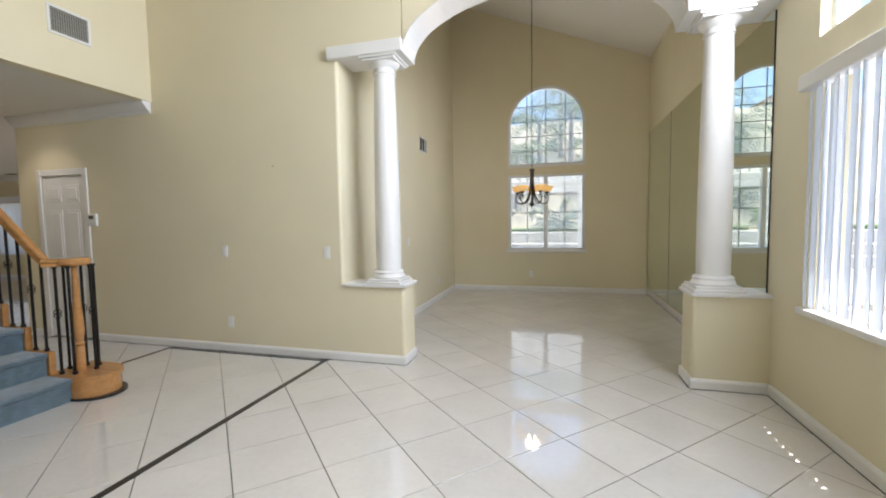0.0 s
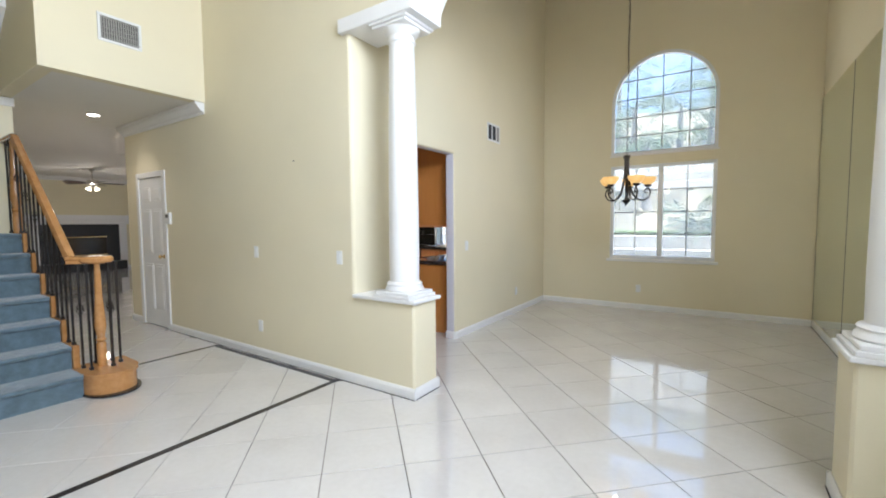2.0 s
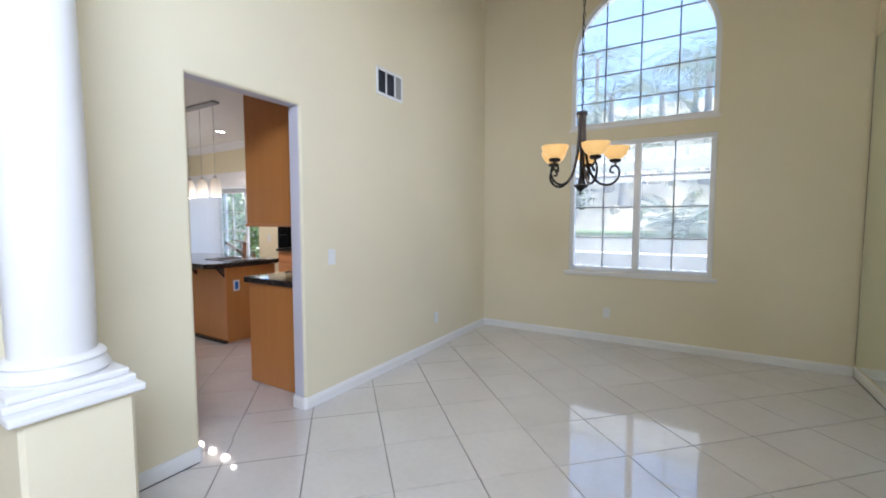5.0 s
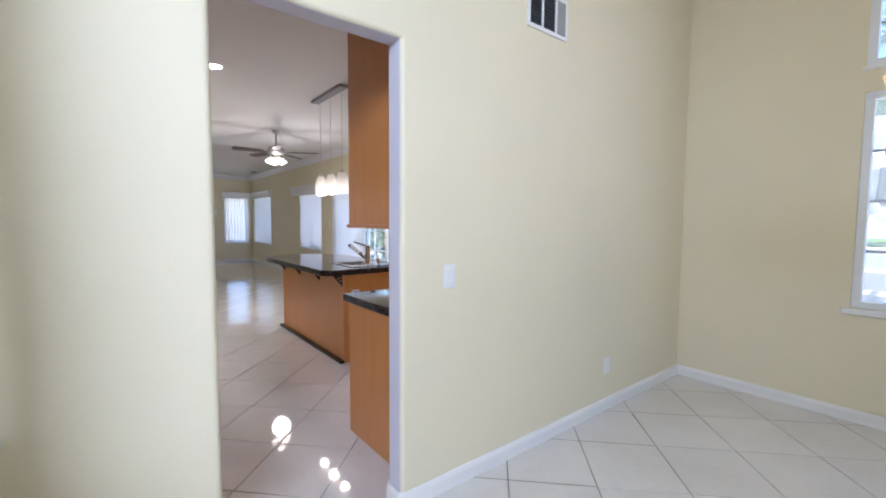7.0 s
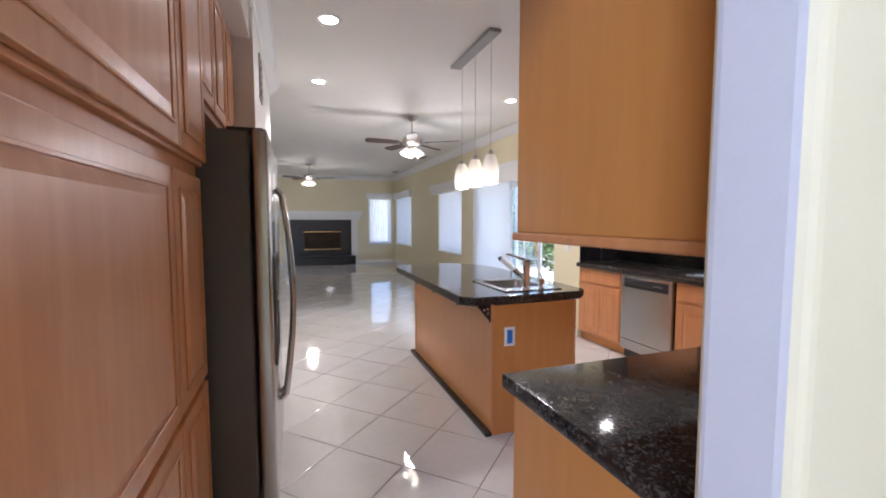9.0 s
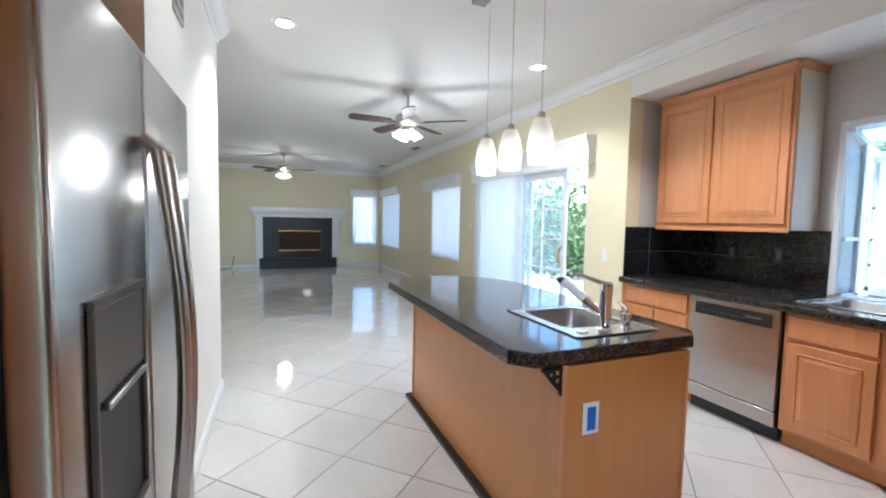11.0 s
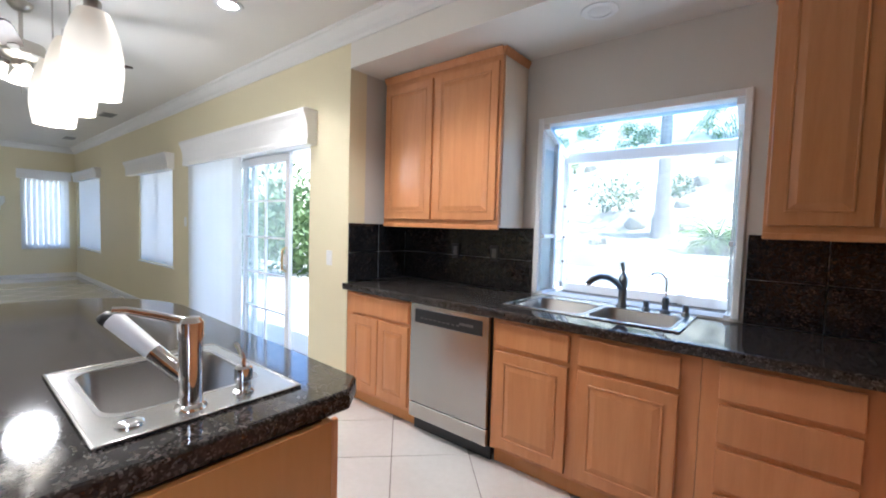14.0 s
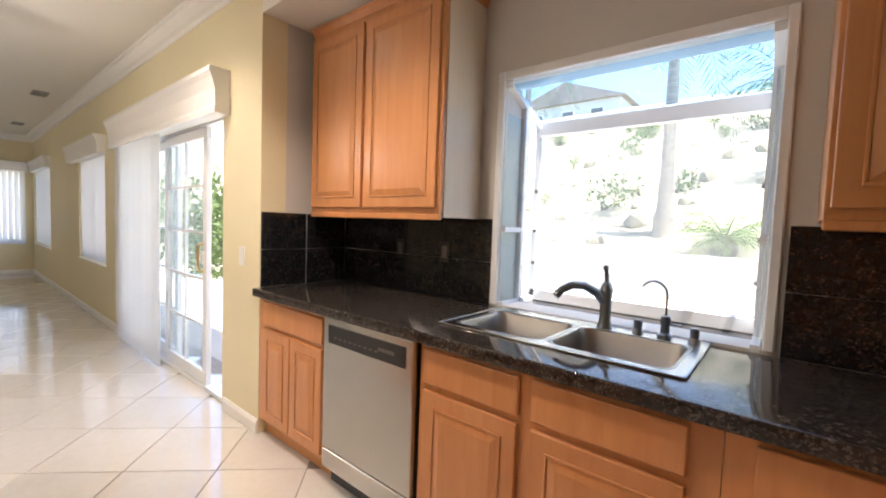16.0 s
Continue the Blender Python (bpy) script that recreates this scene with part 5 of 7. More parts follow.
part("spout", tube(bm_new(), [(0, 0, 0.10), (-0.03, -0.04, 0.15), (-0.065, -0.085, 0.178), (-0.10, -0.125, 0.18), (-0.13, -0.16, 0.16), (-0.145, -0.18, 0.135)], 0.018, 12, 0.016), M_BRONZE, fa, smooth=True)
part("lever", tube(bm_new(), [(0, 0, 0.19), (-0.004, 0.004, 0.225), (-0.012, 0.008, 0.262)], 0.009, 8, 0.012), M_BRONZE, fa, smooth=True)
fb = thing("filter_tap", (-3.70, 8.38, CT + 0.006), "slim drinking-water tap with a thin curved spout", "faucet")
part("body", lathe(bm_new(), [(0.028, 0), (0.026, 0.012), (0.017, 0.02), (0.016, 0.05), (0.021, 0.062), (0.016, 0.085), (0.006, 0.09)], n=16), M_BRONZE, fb, smooth=True)
part("spout", tube(bm_new(), [(0, 0, 0.085), (0.0, 0, 0.16)] + [(-0.045 + 0.045 * math.cos(radians(a)), -0.02 * math.sin(radians(a / 2)), 0.17 + 0.05 * math.sin(radians(a))) for a in range(0, 165, 15)], 0.005, 8), M_CHROME, fb, smooth=True)
part("lever", tube(bm_new(), [(0.01, 0, 0.055), (0.06, -0.01, 0.06)], 0.005, 8), M_BRONZE, fb, smooth=True)
for x in (-3.80, -3.60):
    solo("soap_dispenser", lathe(bm_new(), [(0.022, 0), (0.021, 0.012), (0.016, 0.018), (0.017, 0.05), (0.012, 0.055)], at=(x, 8.385, CT + 0.006), n=16), M_BRONZE, "short dark metal dispenser cap behind the sink", "dispenser", smooth=True)

# ---- dishwasher ----
dw = thing("dishwasher", (-4.772, FY, 0), "stainless steel dishwasher with a black control panel", "dishwasher")
part("tub", boxm(-0.308, 0.0, 0.09, 0.308, 0.55, 0.862), M_BLACK, dw)
part("door", boxm(-0.305, -0.032, 0.205, 0.305, -0.001, 0.858, 0.006, 2), M_STEEL, dw, "brushed steel door")
part("control_panel", boxm(-0.262, -0.036, 0.735, 0.262, -0.031, 0.825, 0.003), M_BLACK, dw, "glossy black control panel")
for k in range(9):
    part("button", boxm(-0.21 + 0.036 * k, -0.0375, 0.765, -0.192 + 0.036 * k, -0.0355, 0.772), M_DGREY, dw)
part("badge", boxm(0.10, -0.0375, 0.775, 0.20, -0.0355, 0.79), M_DGREY, dw)
part("lower_panel", boxm(-0.305, -0.030, 0.10, 0.305, -0.001, 0.196, 0.004), M_STEEL, dw)
part("toe_kick", boxm(-0.305, 0.03, 0.0, 0.305, 0.05, 0.10), M_BLACK, dw)

# ---- garden window ----
GY = 8.78
gw = struct("window_4", boxm(GX0 - 0.0, YN - 0.002, GZ0 - 0.045, GX1 + 0.0, GY + 0.03, GZ0 - 0.012, 0.004), M_BLACKSTONE, "projecting garden window over a dark stone sill", "window")
f = bm_new()
for x0, z0, x1, z1 in ((GX0 - 0.04, GZ0 + 0.0, GX0, GZ1 + 0.045), (GX1, GZ0 + 0.0, GX1 + 0.035, GZ1 + 0.045), (GX0, GZ1, GX1, GZ1 + 0.045)):
    box(f, x0, YN - 0.02, z0, x1, YN, z1, 0.005)
part("casing", f, M_VINYL, gw)
ZS = 1.90
f = bm_new()
for x in (GX0, GX1 - 0.035):
    box(f, x, GY - 0.02, GZ0 - 0.01, x + 0.035, GY + 0.02, ZS, 0.004)
    prism(f, [(YN, GZ1 - 0.03), (YN, GZ1), (GY + 0.02, ZS), (GY + 0.02, ZS - 0.035)], 'x', x, x + 0.035)
    box(f, x, YN + 0.16, GZ0 - 0.01, x + 0.03, YN + 0.19, GZ1 - 0.06)
    box(f, x, YN, GZ0 - 0.01, x + 0.03, GY, GZ0 + 0.015)
    box(f, x + 0.004, YN, 1.30, x + 0.026, GY, 1.325)
box(f, GX0, GY - 0.025, ZS - 0.055, GX1, GY + 0.025, ZS + 0.02, 0.004)
box(f, GX0, GY - 0.02, GZ0 - 0.01, GX1, GY + 0.02, GZ0 + 0.055, 0.004)
part("window_frame", f, M_VINYL, gw)
for bm_, nm in ((boxm(GX0 + 0.03, GY - 0.003, GZ0 + 0.02, GX1 - 0.03, GY + 0.003, ZS - 0.03), "pane"), (boxm(GX0 + 0.012, YN, GZ0 + 0.01, GX0 + 0.017, GY, ZS), "pane"), (boxm(GX1 - 0.017, YN, GZ0 + 0.01, GX1 - 0.012, GY, ZS), "pane")):
    p_ = part(nm, bm_, M_GLARE_K, gw)
    p_.visible_shadow = False
tp = bm_new()
prism(tp, [(YN + 0.01, GZ1 - 0.022), (YN + 0.01, GZ1 - 0.016), (GY, ZS + 0.006), (GY, ZS)], 'x', GX0 + 0.03, GX1 - 0.03)
p_ = part("pane", tp, clear_glass("tinted_roof_glass", (0.72, 0.86, 0.98)), gw, "blue tinted sloping roof pane")
p_.visible_shadow = False
for z in (1.12, 1.30, 1.52):
    part("shelf_clip", boxm(GX1 - 0.05, GY - 0.07, z, GX1 - 0.034, GY - 0.05, z + 0.018), M_DGREY, gw)
    part("shelf_clip", boxm(GX0 + 0.034, GY - 0.07, z, GX0 + 0.05, GY - 0.05, z + 0.018), M_DGREY, gw)

# ---- island ----
isl = thing("kitchen_island", (-4.95, 6.13, 0), "maple kitchen island with a dark granite top", "island")
isl.matrix_basis = Matrix.Identity(4)
IX0, IX1, IY0, IY1 = -5.86, -4.075, 5.81, 6.44
for nm, dims in (("side_panel", (IX0, IY0, 0.0, IX1, IY0 + 0.02, 0.852)), ("side_panel", (IX0, IY1 - 0.02, 0.0, IX1, IY1, 0.852)), ("end_panel", (IX1 - 0.02, IY0 + 0.02, 0.0, IX1, IY1 - 0.02, 0.852)), ("end_panel", (IX0, IY0 + 0.02, 0.0, IX0 + 0.02, IY1 - 0.02, 0.852)), ("floor_panel", (IX0 + 0.02, IY0 + 0.02, 0.02, IX1 - 0.02, IY1 - 0.02, 0.04))):
    part(nm, boxm(*dims), M_MAPLE_PANEL, isl, "orange maple veneer panel")
for x, y in ((IX0, IY0), (IX1, IY0), (IX1, IY1), (IX0, IY1)):
    part("corner_trim", boxm(x - 0.008, y - 0.008, 0.0, x + 0.008, y + 0.008, 0.86, 0.003), M_MAPLE, isl)
b = bm_new()
box(b, IX0 - 0.06, IY0 - 0.045, 0.0, IX1 + 0.012, IY0 - 0.0, 0.03, 0.003)
box(b, IX0 - 0.06, IY0, 0.0, IX0, IY1 + 0.01, 0.03, 0.003)
part("base_strip", b, M_BLACKSTONE, isl, "dark stone strip along the floor")
top = [(-4.175, 5.625), (-4.095, 5.70), (-4.098, 6.505), (-4.165, 6.582), (-5.62, 6.62)]
for k in range(1, 12):       # bowed far end
    u = k / 12
    a0, a1 = Vector((-5.62, 6.62)), Vector((-6.0, 5.64))
    p0 = (1 - u) ** 3 * a0 + 3 * (1 - u) ** 2 * u * Vector((-6.22, 6.57)) + 3 * (1 - u) * u * u * Vector((-6.42, 5.95)) + u ** 3 * a1
    top.append((p0.x, p0.y))
top += [(-5.97, 5.632)]
ISX0, ISX1, ISY0, ISY1 = -4.77, -4.215, 5.985, 6.42
it = bm_new()
# top slab with a hole for the sink
hole = [(ISX0 + 0.02, ISY0 + 0.02), (ISX1 - 0.02, ISY0 + 0.02), (ISX1 - 0.02, ISY1 - 0.02), (ISX0 + 0.02, ISY1 - 0.02)]


def slab(bm, outer, inner, z):
    vo = [bm.verts.new((x, y, z)) for x, y in outer]
    vi = [bm.verts.new((x, y, z)) for x, y in inner]
    eo = [bm.edges.new((vo[k], vo[(k + 1) % len(vo)])) for k in range(len(vo))]
    ei = [bm.edges.new((vi[k], vi[(k + 1) % len(vi)])) for k in range(len(vi))]
    bmesh.ops.triangle_fill(bm, use_beauty=True, edges=eo + ei)
    return vo, vi


def inset(pts_, d):
    cx_ = sum(p[0] for p in pts_) / len(pts_)
    cy_ = sum(p[1] for p in pts_) / len(pts_)
    return [(p[0] + (cx_ - p[0]) * d / max(0.2, math.hypot(cx_ - p[0], cy_ - p[1])), p[1] + (cy_ - p[1]) * d / max(0.2, math.hypot(cx_ - p[0], cy_ - p[1]))) for p in pts_]


IT = 0.908
o1, i1 = slab(it, inset(top, 0.010), hole, IT)
o2 = [it.verts.new((x, y, IT - 0.003)) for x, y in inset(top, 0.004)]
o3 = [it.verts.new((x, y, IT - 0.010)) for x, y in top]
o4 = [it.verts.new((x, y, IT - 0.050)) for x, y in top]
o5, i5 = slab(it, inset(top, 0.006), hole, IT - 0.056)
for a, b in ((o1, o2), (o2, o3), (o3, o4), (o4, o5), (i1, i5)):
    n = len(a)
    for k in range(n):
        it.faces.new((a[k], a[(k + 1) % n], b[(k + 1) % n], b[k]))
part("countertop", it, M_GRANITE, isl, "polished dark brown granite top with cut corners")


def scroll_bracket(x, y, ang):
    b_ = bm_new()
    ca, sa = math.cos(ang), math.sin(ang)

    def P(d, z):
        return (x + ca * d * 0.7, y + sa * d * 0.7, 0.856 + (z - 0.856) * 0.7)
    tube(b_, [P(0.008, 0.70), P(0.008, 0.852)], 0.009, 6)
    tube(b_, [P(0.008, 0.846), P(0.13, 0.846)], 0.009, 6)
    tube(b_, [P(0.03 + 0.022 * math.cos(t_), 0.78 + 0.022 * math.sin(t_)) for t_ in [math.pi * k / 8 for k in range(17)]], 0.006, 6)
    tube(b_, [P(0.07 + 0.02 * math.cos(t_), 0.815 + 0.02 * math.sin(t_)) for t_ in [math.pi * k / 8 for k in range(17)]], 0.006, 6)
    tube(b_, [P(0.01, 0.72), P(0.045, 0.755), P(0.075, 0.79), P(0.115, 0.84)], 0.007, 6)
    part("bracket", b_, M_IRON, isl, "black iron scroll bracket", smooth=True)


for x, y, a in ((IX1 - 0.012, IY0 - 0.002, -math.pi / 2), (-4.66, IY0 - 0.002, -math.pi / 2), (-5.25, IY0 - 0.002, -math.pi / 2), (-5.80, IY0 - 0.002, -math.pi / 2)):
    scroll_bracket(x, y, a)
io = thing("outlet", (IX1, 5.935, 0.645), "white outlet covered with blue tape on the island end", "outlet")
part("cover_plate", boxm(0.0, -0.038, -0.062, 0.007, 0.038, 0.062, 0.003), M_PLASTIC, io)
part("tape", boxm(0.0065, -0.02, -0.045, 0.0095, 0.02, 0.045, 0.001), M_BLUE, io, "strip of blue masking tape")
sink("island_sink", ISX0, ISX1, ISY0, ISY1, IT, [(ISX0 + 0.045, -4.345, ISY0 + 0.045, ISY1 - 0.045)], 0.17, "square stainless steel bar sink set in the island top")
fi = thing("faucet", (-4.275, 6.175, IT + 0.006), "chrome pull-out faucet with a white spray head", "faucet")
part("body", lathe(bm_new(), [(0.036, 0), (0.034, 0.006), (0.026, 0.012), (0.0255, 0.16), (0.028, 0.17), (0.028, 0.205), (0.02, 0.215), (0.004, 0.217)], n=24), M_CHROME, fi, smooth=True)
part("lever", tube(bm_new(), [(-0.004, -0.008, 0.205), (-0.02, -0.055, 0.222), (-0.036, -0.115, 0.242), (-0.040, -0.14, 0.245)], 0.011, 10, 0.008), M_CHROME, fi, smooth=True)
part("spout", tube(bm_new(), [(-0.015, -0.011, 0.075), (-0.055, -0.041, 0.112), (-0.072, -0.054, 0.128)], 0.021, 12), M_CHROME, fi, smooth=True)
part("spray_head", tube(bm_new(), [(-0.072, -0.054, 0.128), (-0.10, -0.075, 0.155), (-0.14, -0.105, 0.193), (-0.15, -0.112, 0.202)], 0.020, 12, 0.024), M_PLASTIC, fi, "white plastic spray head", smooth=True)
part("nozzle", tube(bm_new(), [(-0.148, -0.111, 0.20), (-0.163, -0.122, 0.205), (-0.17, -0.128, 0.197)], 0.017, 10), M_BLACK, fi, smooth=True)
sp = thing("soap_dispenser", (-4.275, 6.30, IT + 0.006), "small chrome soap dispenser beside the island sink", "dispenser")
part("base", lathe(bm_new(), [(0.026, 0), (0.025, 0.006), (0.018, 0.01), (0.018, 0.03), (0.022, 0.034), (0.022, 0.065), (0.016, 0.07)], n=18), M_CHROME, sp, smooth=True)
part("pump", tube(bm_new(), [(0, 0, 0.065), (0, 0, 0.088), (-0.02, 0.004, 0.095), (-0.065, 0.01, 0.11)], 0.006, 8), M_CHROME, sp, smooth=True)
solo("hole_cover", lathe(bm_new(), [(0.027, 0.0), (0.027, 0.004), (0.02, 0.008), (0.002, 0.009)], at=(-4.275, 6.055, IT + 0.006), n=20), M_CHROME, "round chrome hole cover on the island sink", "cover", smooth=True)

# ---- pendants ----
M_OPAL = glow("lit_opal_glass", (1.0, 0.86, 0.64), 1.1, base=(0.85, 0.78, 0.62))
nt = M_OPAL.node_tree                # brightest round the bulb, dimmer towards the neck
tc, sep, ramp = nt.nodes.new("ShaderNodeTexCoord"), nt.nodes.new("ShaderNodeSeparateXYZ"), nt.nodes.new("ShaderNodeMapRange")
ramp.inputs[1].default_value, ramp.inputs[2].default_value, ramp.inputs[3].default_value, ramp.inputs[4].default_value = 0.02, 0.19, 0.30, 0.06
nt.links.new(tc.outputs["Object"], sep.inputs[0])
nt.links.new(sep.outputs[2], ramp.inputs[0])
nt.links.new(ramp.outputs[0], nt.nodes["Principled BSDF"].inputs["Emission Strength"])
solo("pendant_canopy", boxm(-5.43, 6.03, ZC - 0.03, -4.60, 6.13, ZC, 0.006), M_VENT, "flat grey metal canopy bar on the ceiling", "canopy")
for x in (-4.67, -4.965, -5.26):
    p = thing("pendant_lamp", (x, 6.08, 1.682), "lit opal glass pendant lamp hanging on a thin rod", "lamp", "pendant lamps over the island")
    part("shade", lathe(bm_new(), [(r_, z_ * 0.84) for r_, z_ in [(0.058, 0.0), (0.0625, 0.03), (0.067, 0.08), (0.066, 0.13), (0.058, 0.19), (0.045, 0.24), (0.036, 0.265), (0.028, 0.268), (0.028, 0.262), (0.04, 0.235), (0.053, 0.19), (0.061, 0.13), (0.062, 0.08), (0.058, 0.03), (0.054, 0.002)]], n=26), M_OPAL, p, "tapered glowing opal shade", smooth=True)
    part("rod", tube(bm_new(), [(0, 0, 0.23), (0, 0, ZC - 0.03 - 1.682)], 0.0025, 8), M_NICKEL, p)
    part("socket", lathe(bm_new(), [(0.02, 0.21), (0.02, 0.25), (0.008, 0.26)], n=14), M_NICKEL, p, smooth=True)
    bulb("pendant_lamp_bulb", (x, 6.08, 1.66), 0.9, (1.0, 0.88, 0.70), 0.04)

for x, y, watts in ((-4.88, 4.90, 3.5), (-6.28, 4.90, 24), (-6.235, 7.105, 16), (-4.85, 7.105, 27)):
    recessed(x, y, ZC, watts)
recessed(-4.03, 8.05, ZN, 0, on=False)

# ---- ceiling fans ----
M_BLADE = wood("walnut_fan_blade", (0.035, 0.02, 0.013), (0.07, 0.042, 0.028), along='X', coat=0.0, rough=0.5)
M_FANGLASS = glow("lit_fan_glass", (1.0, 0.86, 0.64), 0.45)


def ceiling_fan(x, y, turn, label):
    f_ = thing("ceiling_fan", (x, y, ZC), label, "ceiling fan", "ceiling fans", rz=turn)
    part("canopy", lathe(bm_new(), [(0.07, 0), (0.068, -0.02), (0.045, -0.05), (0.018, -0.06)], n=22), M_NICKEL, f_, smooth=True)
    part("downrod", tube(bm_new(), [(0, 0, -0.05), (0, 0, -0.27)], 0.012, 10), M_NICKEL, f_)
    part("motor", lathe(bm_new(), [(r_, z_ - 0.08) for r_, z_ in [(0.03, -0.17), (0.06, -0.185), (0.125, -0.20), (0.135, -0.23), (0.135, -0.285), (0.11, -0.305), (0.06, -0.32), (0.055, -0.36), (0.02, -0.37)]], n=28), M_NICKEL, f_, smooth=True)
    for k in range(5):
        a = 2 * math.pi * k / 5
        R = Matrix.Rotation(a, 4, 'Z')
        b_ = bm_new()
        o = [(0.20, -0.048), (0.30, -0.062), (0.60, -0.07), (0.65, -0.055), (0.665, 0.0), (0.65, 0.055), (0.60, 0.07), (0.30, 0.062), (0.20, 0.048)]
        prism(b_, o, 'z', -0.005, 0.005)
        bmesh.ops.transform(b_, matrix=R @ Matrix.Translation((0, 0, -0.355)) @ Matrix.Rotation(radians(11), 4, 'X'), verts=b_.verts)
        bl_ = part("blade", b_, M_BLADE, f_, "dark walnut fan blade")
        g_ = bm_new()
        prism(g_, [(0.10, -0.018), (0.20, -0.03), (0.26, -0.022), (0.26, 0.022), (0.20, 0.03), (0.10, 0.018)], 'z', -0.012, -0.006)
        bmesh.ops.transform(g_, matrix=R @ Matrix.Translation((0, 0, -0.352)) @ Matrix.Rotation(radians(11), 4, 'X'), verts=g_.verts)
        part("blade_iron", g_, M_DGREY, bl_)
    for k in range(4):
        a = 2 * math.pi * k / 4 + 0.4
        m_ = Matrix.Translation((0.085 * math.cos(a), 0.085 * math.sin(a), -0.445)) @ Matrix.Rotation(a, 4, 'Z') @ Matrix.Rotation(radians(150), 4, 'Y')
        part("light_shade", lathe(bm_new(), [(0.022, 0), (0.03, 0.02), (0.045, 0.06), (0.062, 0.09), (0.058, 0.09), (0.04, 0.06), (0.02, 0.01)], m=m_, n=16), M_FANGLASS, f_, "lit frosted bell shade", smooth=True)
    part("pull_chain", tube(bm_new(), [(0.02, 0, -0.44), (0.02, 0, -0.63)], 0.0025, 5), M_NICKEL, f_)
    bulb("fan_lamp", (x, y, ZC - 0.74), 5.5, (1.0, 0.88, 0.73), 0.14)
    return f_


ceiling_fan(-7.42, 6.21, -16, "brushed nickel ceiling fan with dark blades and lit shades")
ceiling_fan(-12.92, 5.0, 1, "brushed nickel ceiling fan with dark blades and lit shades")
solo("ceiling_speaker", lathe(bm_new(), [(0.13, 0), (0.13, -0.006), (0.115, -0.009), (0.01, -0.008)], at=(-9.66, 4.62, ZC), n=28), M_CEIL, "round flush white ceiling speaker grille", "speaker", smooth=True)
for x, y in ((-10.9, 7.42), (-13.88, 7.46)):
    cv = thing("ceiling_vent", (x, y, ZC), "small grey louvred ceiling vent", "vent")
    part("frame", boxm(-0.16, -0.08, -0.008, 0.16, 0.08, 0.0, 0.003), M_VENT, cv)
    for k in range(4):
        part("louvre", boxm(-0.14, -0.06 + 0.033 * k, -0.012, 0.14, -0.045 + 0.033 * k, -0.007), M_DGREY, cv)

# ---- refrigerator and pantry wall ----
fr = thing("refrigerator", (-4.115, 4.54, 0), "stainless steel side-by-side refrigerator with an ice dispenser", "refrigerator")
part("body", boxm(-0.498, -0.74, 0.02, 0.515, -0.075, 1.765, 0.006), M_DGREY, fr, "dark grey enamel sides")
fd = bm_new()
box(fd, 0.047, -0.062, 0.09, 0.515, 0.0, 1.775, 0.014, 3)
d1 = part("freezer_door", fd, M_STEEL, fr, "brushed steel door", smooth=True)
d2 = part("fridge_door", boxm(-0.498, -0.062, 0.09, 0.039, 0.0, 1.775, 0.014, 3), M_STEEL, fr, "brushed steel door", smooth=True)
part("grille", boxm(-0.48, -0.10, 0.0, 0.48, -0.06, 0.085, 0.004), M_BLACK, fr)
part("hinge_cap", boxm(0.37, -0.16, 1.765, 0.47, -0.02, 1.785, 0.004), M_BLACK, fr)
part("foot_roller", boxm(0.41, -0.06, 0.0, 0.47, 0.0, 0.06, 0.01), M_BLACK, fr)
for x, d in ((0.085, d1), (-0.005, d2)):
    pts = [(x, 0.005, 0.45), (x, 0.035, 0.48)] + [(x, 0.035 + 0.045 * math.sin(math.pi * k / 10), 0.48 + 1.05 * k / 10) for k in range(11)] + [(x, 0.035, 1.53), (x, 0.005, 1.56)]
    part("handle", tube(bm_new(), pts, 0.016, 10), M_STEEL, d, "curved steel bar handle", smooth=True)
dp = bm_new()
for x0, z0, x1, z1 in ((0.115, 0.74, 0.41, 0.76), (0.115, 1.215, 0.41, 1.235), (0.115, 0.76, 0.13, 1.215), (0.395, 0.76, 0.41, 1.215)):
    box(dp, x0, 0.0, z0, x1, 0.012, z1, 0.003)
dpo = part("dispenser", dp, M_DGREY, d1, "dark ice and water dispenser")
dpb = bm_new()
box(dpb, 0.129, 0.0005, 0.759, 0.396, 0.004, 1.05)
part("recess", dpb, M_BLACK, d1, "dark dispenser recess")
part("dispenser_panel", boxm(0.129, 0.0005, 1.05, 0.396, 0.009, 1.216, 0.003), M_DGREY, d1, "grey dispenser control panel")
part("dispenser_lever", boxm(0.15, 0.002, 1.03, 0.37, 0.02, 1.046, 0.003), M_STEEL, d1)

PY = 4.285
pc = carcass("pantry_cabinet", -3.54, -2.14, PY, 3.78, 0.0, 2.52, "tall honey maple pantry cabinet with upper and lower doors", kick=False)
part("upper_body", boxm(-3.539, PY - 0.001, 1.60, -2.141, PY + 0.022, 2.519, 0.002), M_MAPLE, pc)
for x0, x1 in ((-3.125, -2.17), (-3.52, -3.14)):
    shaker(pc, x0, x1, 0.80, 1.555, PY, facing=1)
    shaker(pc, x0, x1, 0.10, 0.775, PY, facing=1)
    shaker(pc, x0, x1, 1.612, 2.48, PY + 0.022, facing=1)
fc = carcass("wall_cabinet", -4.60, -3.542, PY, 3.78, 1.86, 2.52, "honey maple cabinet above the refrigerator", kick=False)
for k in range(3):
    shaker(fc, -4.58 + 0.345 * k, -4.25 + 0.345 * k, 1.89, 2.48, PY, facing=1)
struct("wall_pantry_soffit", boxm(-4.62, 3.75, 2.522, XK, 4.40, ZC), M_CEIL, "white soffit above the pantry cabinets", "wall")
b = bm_new()
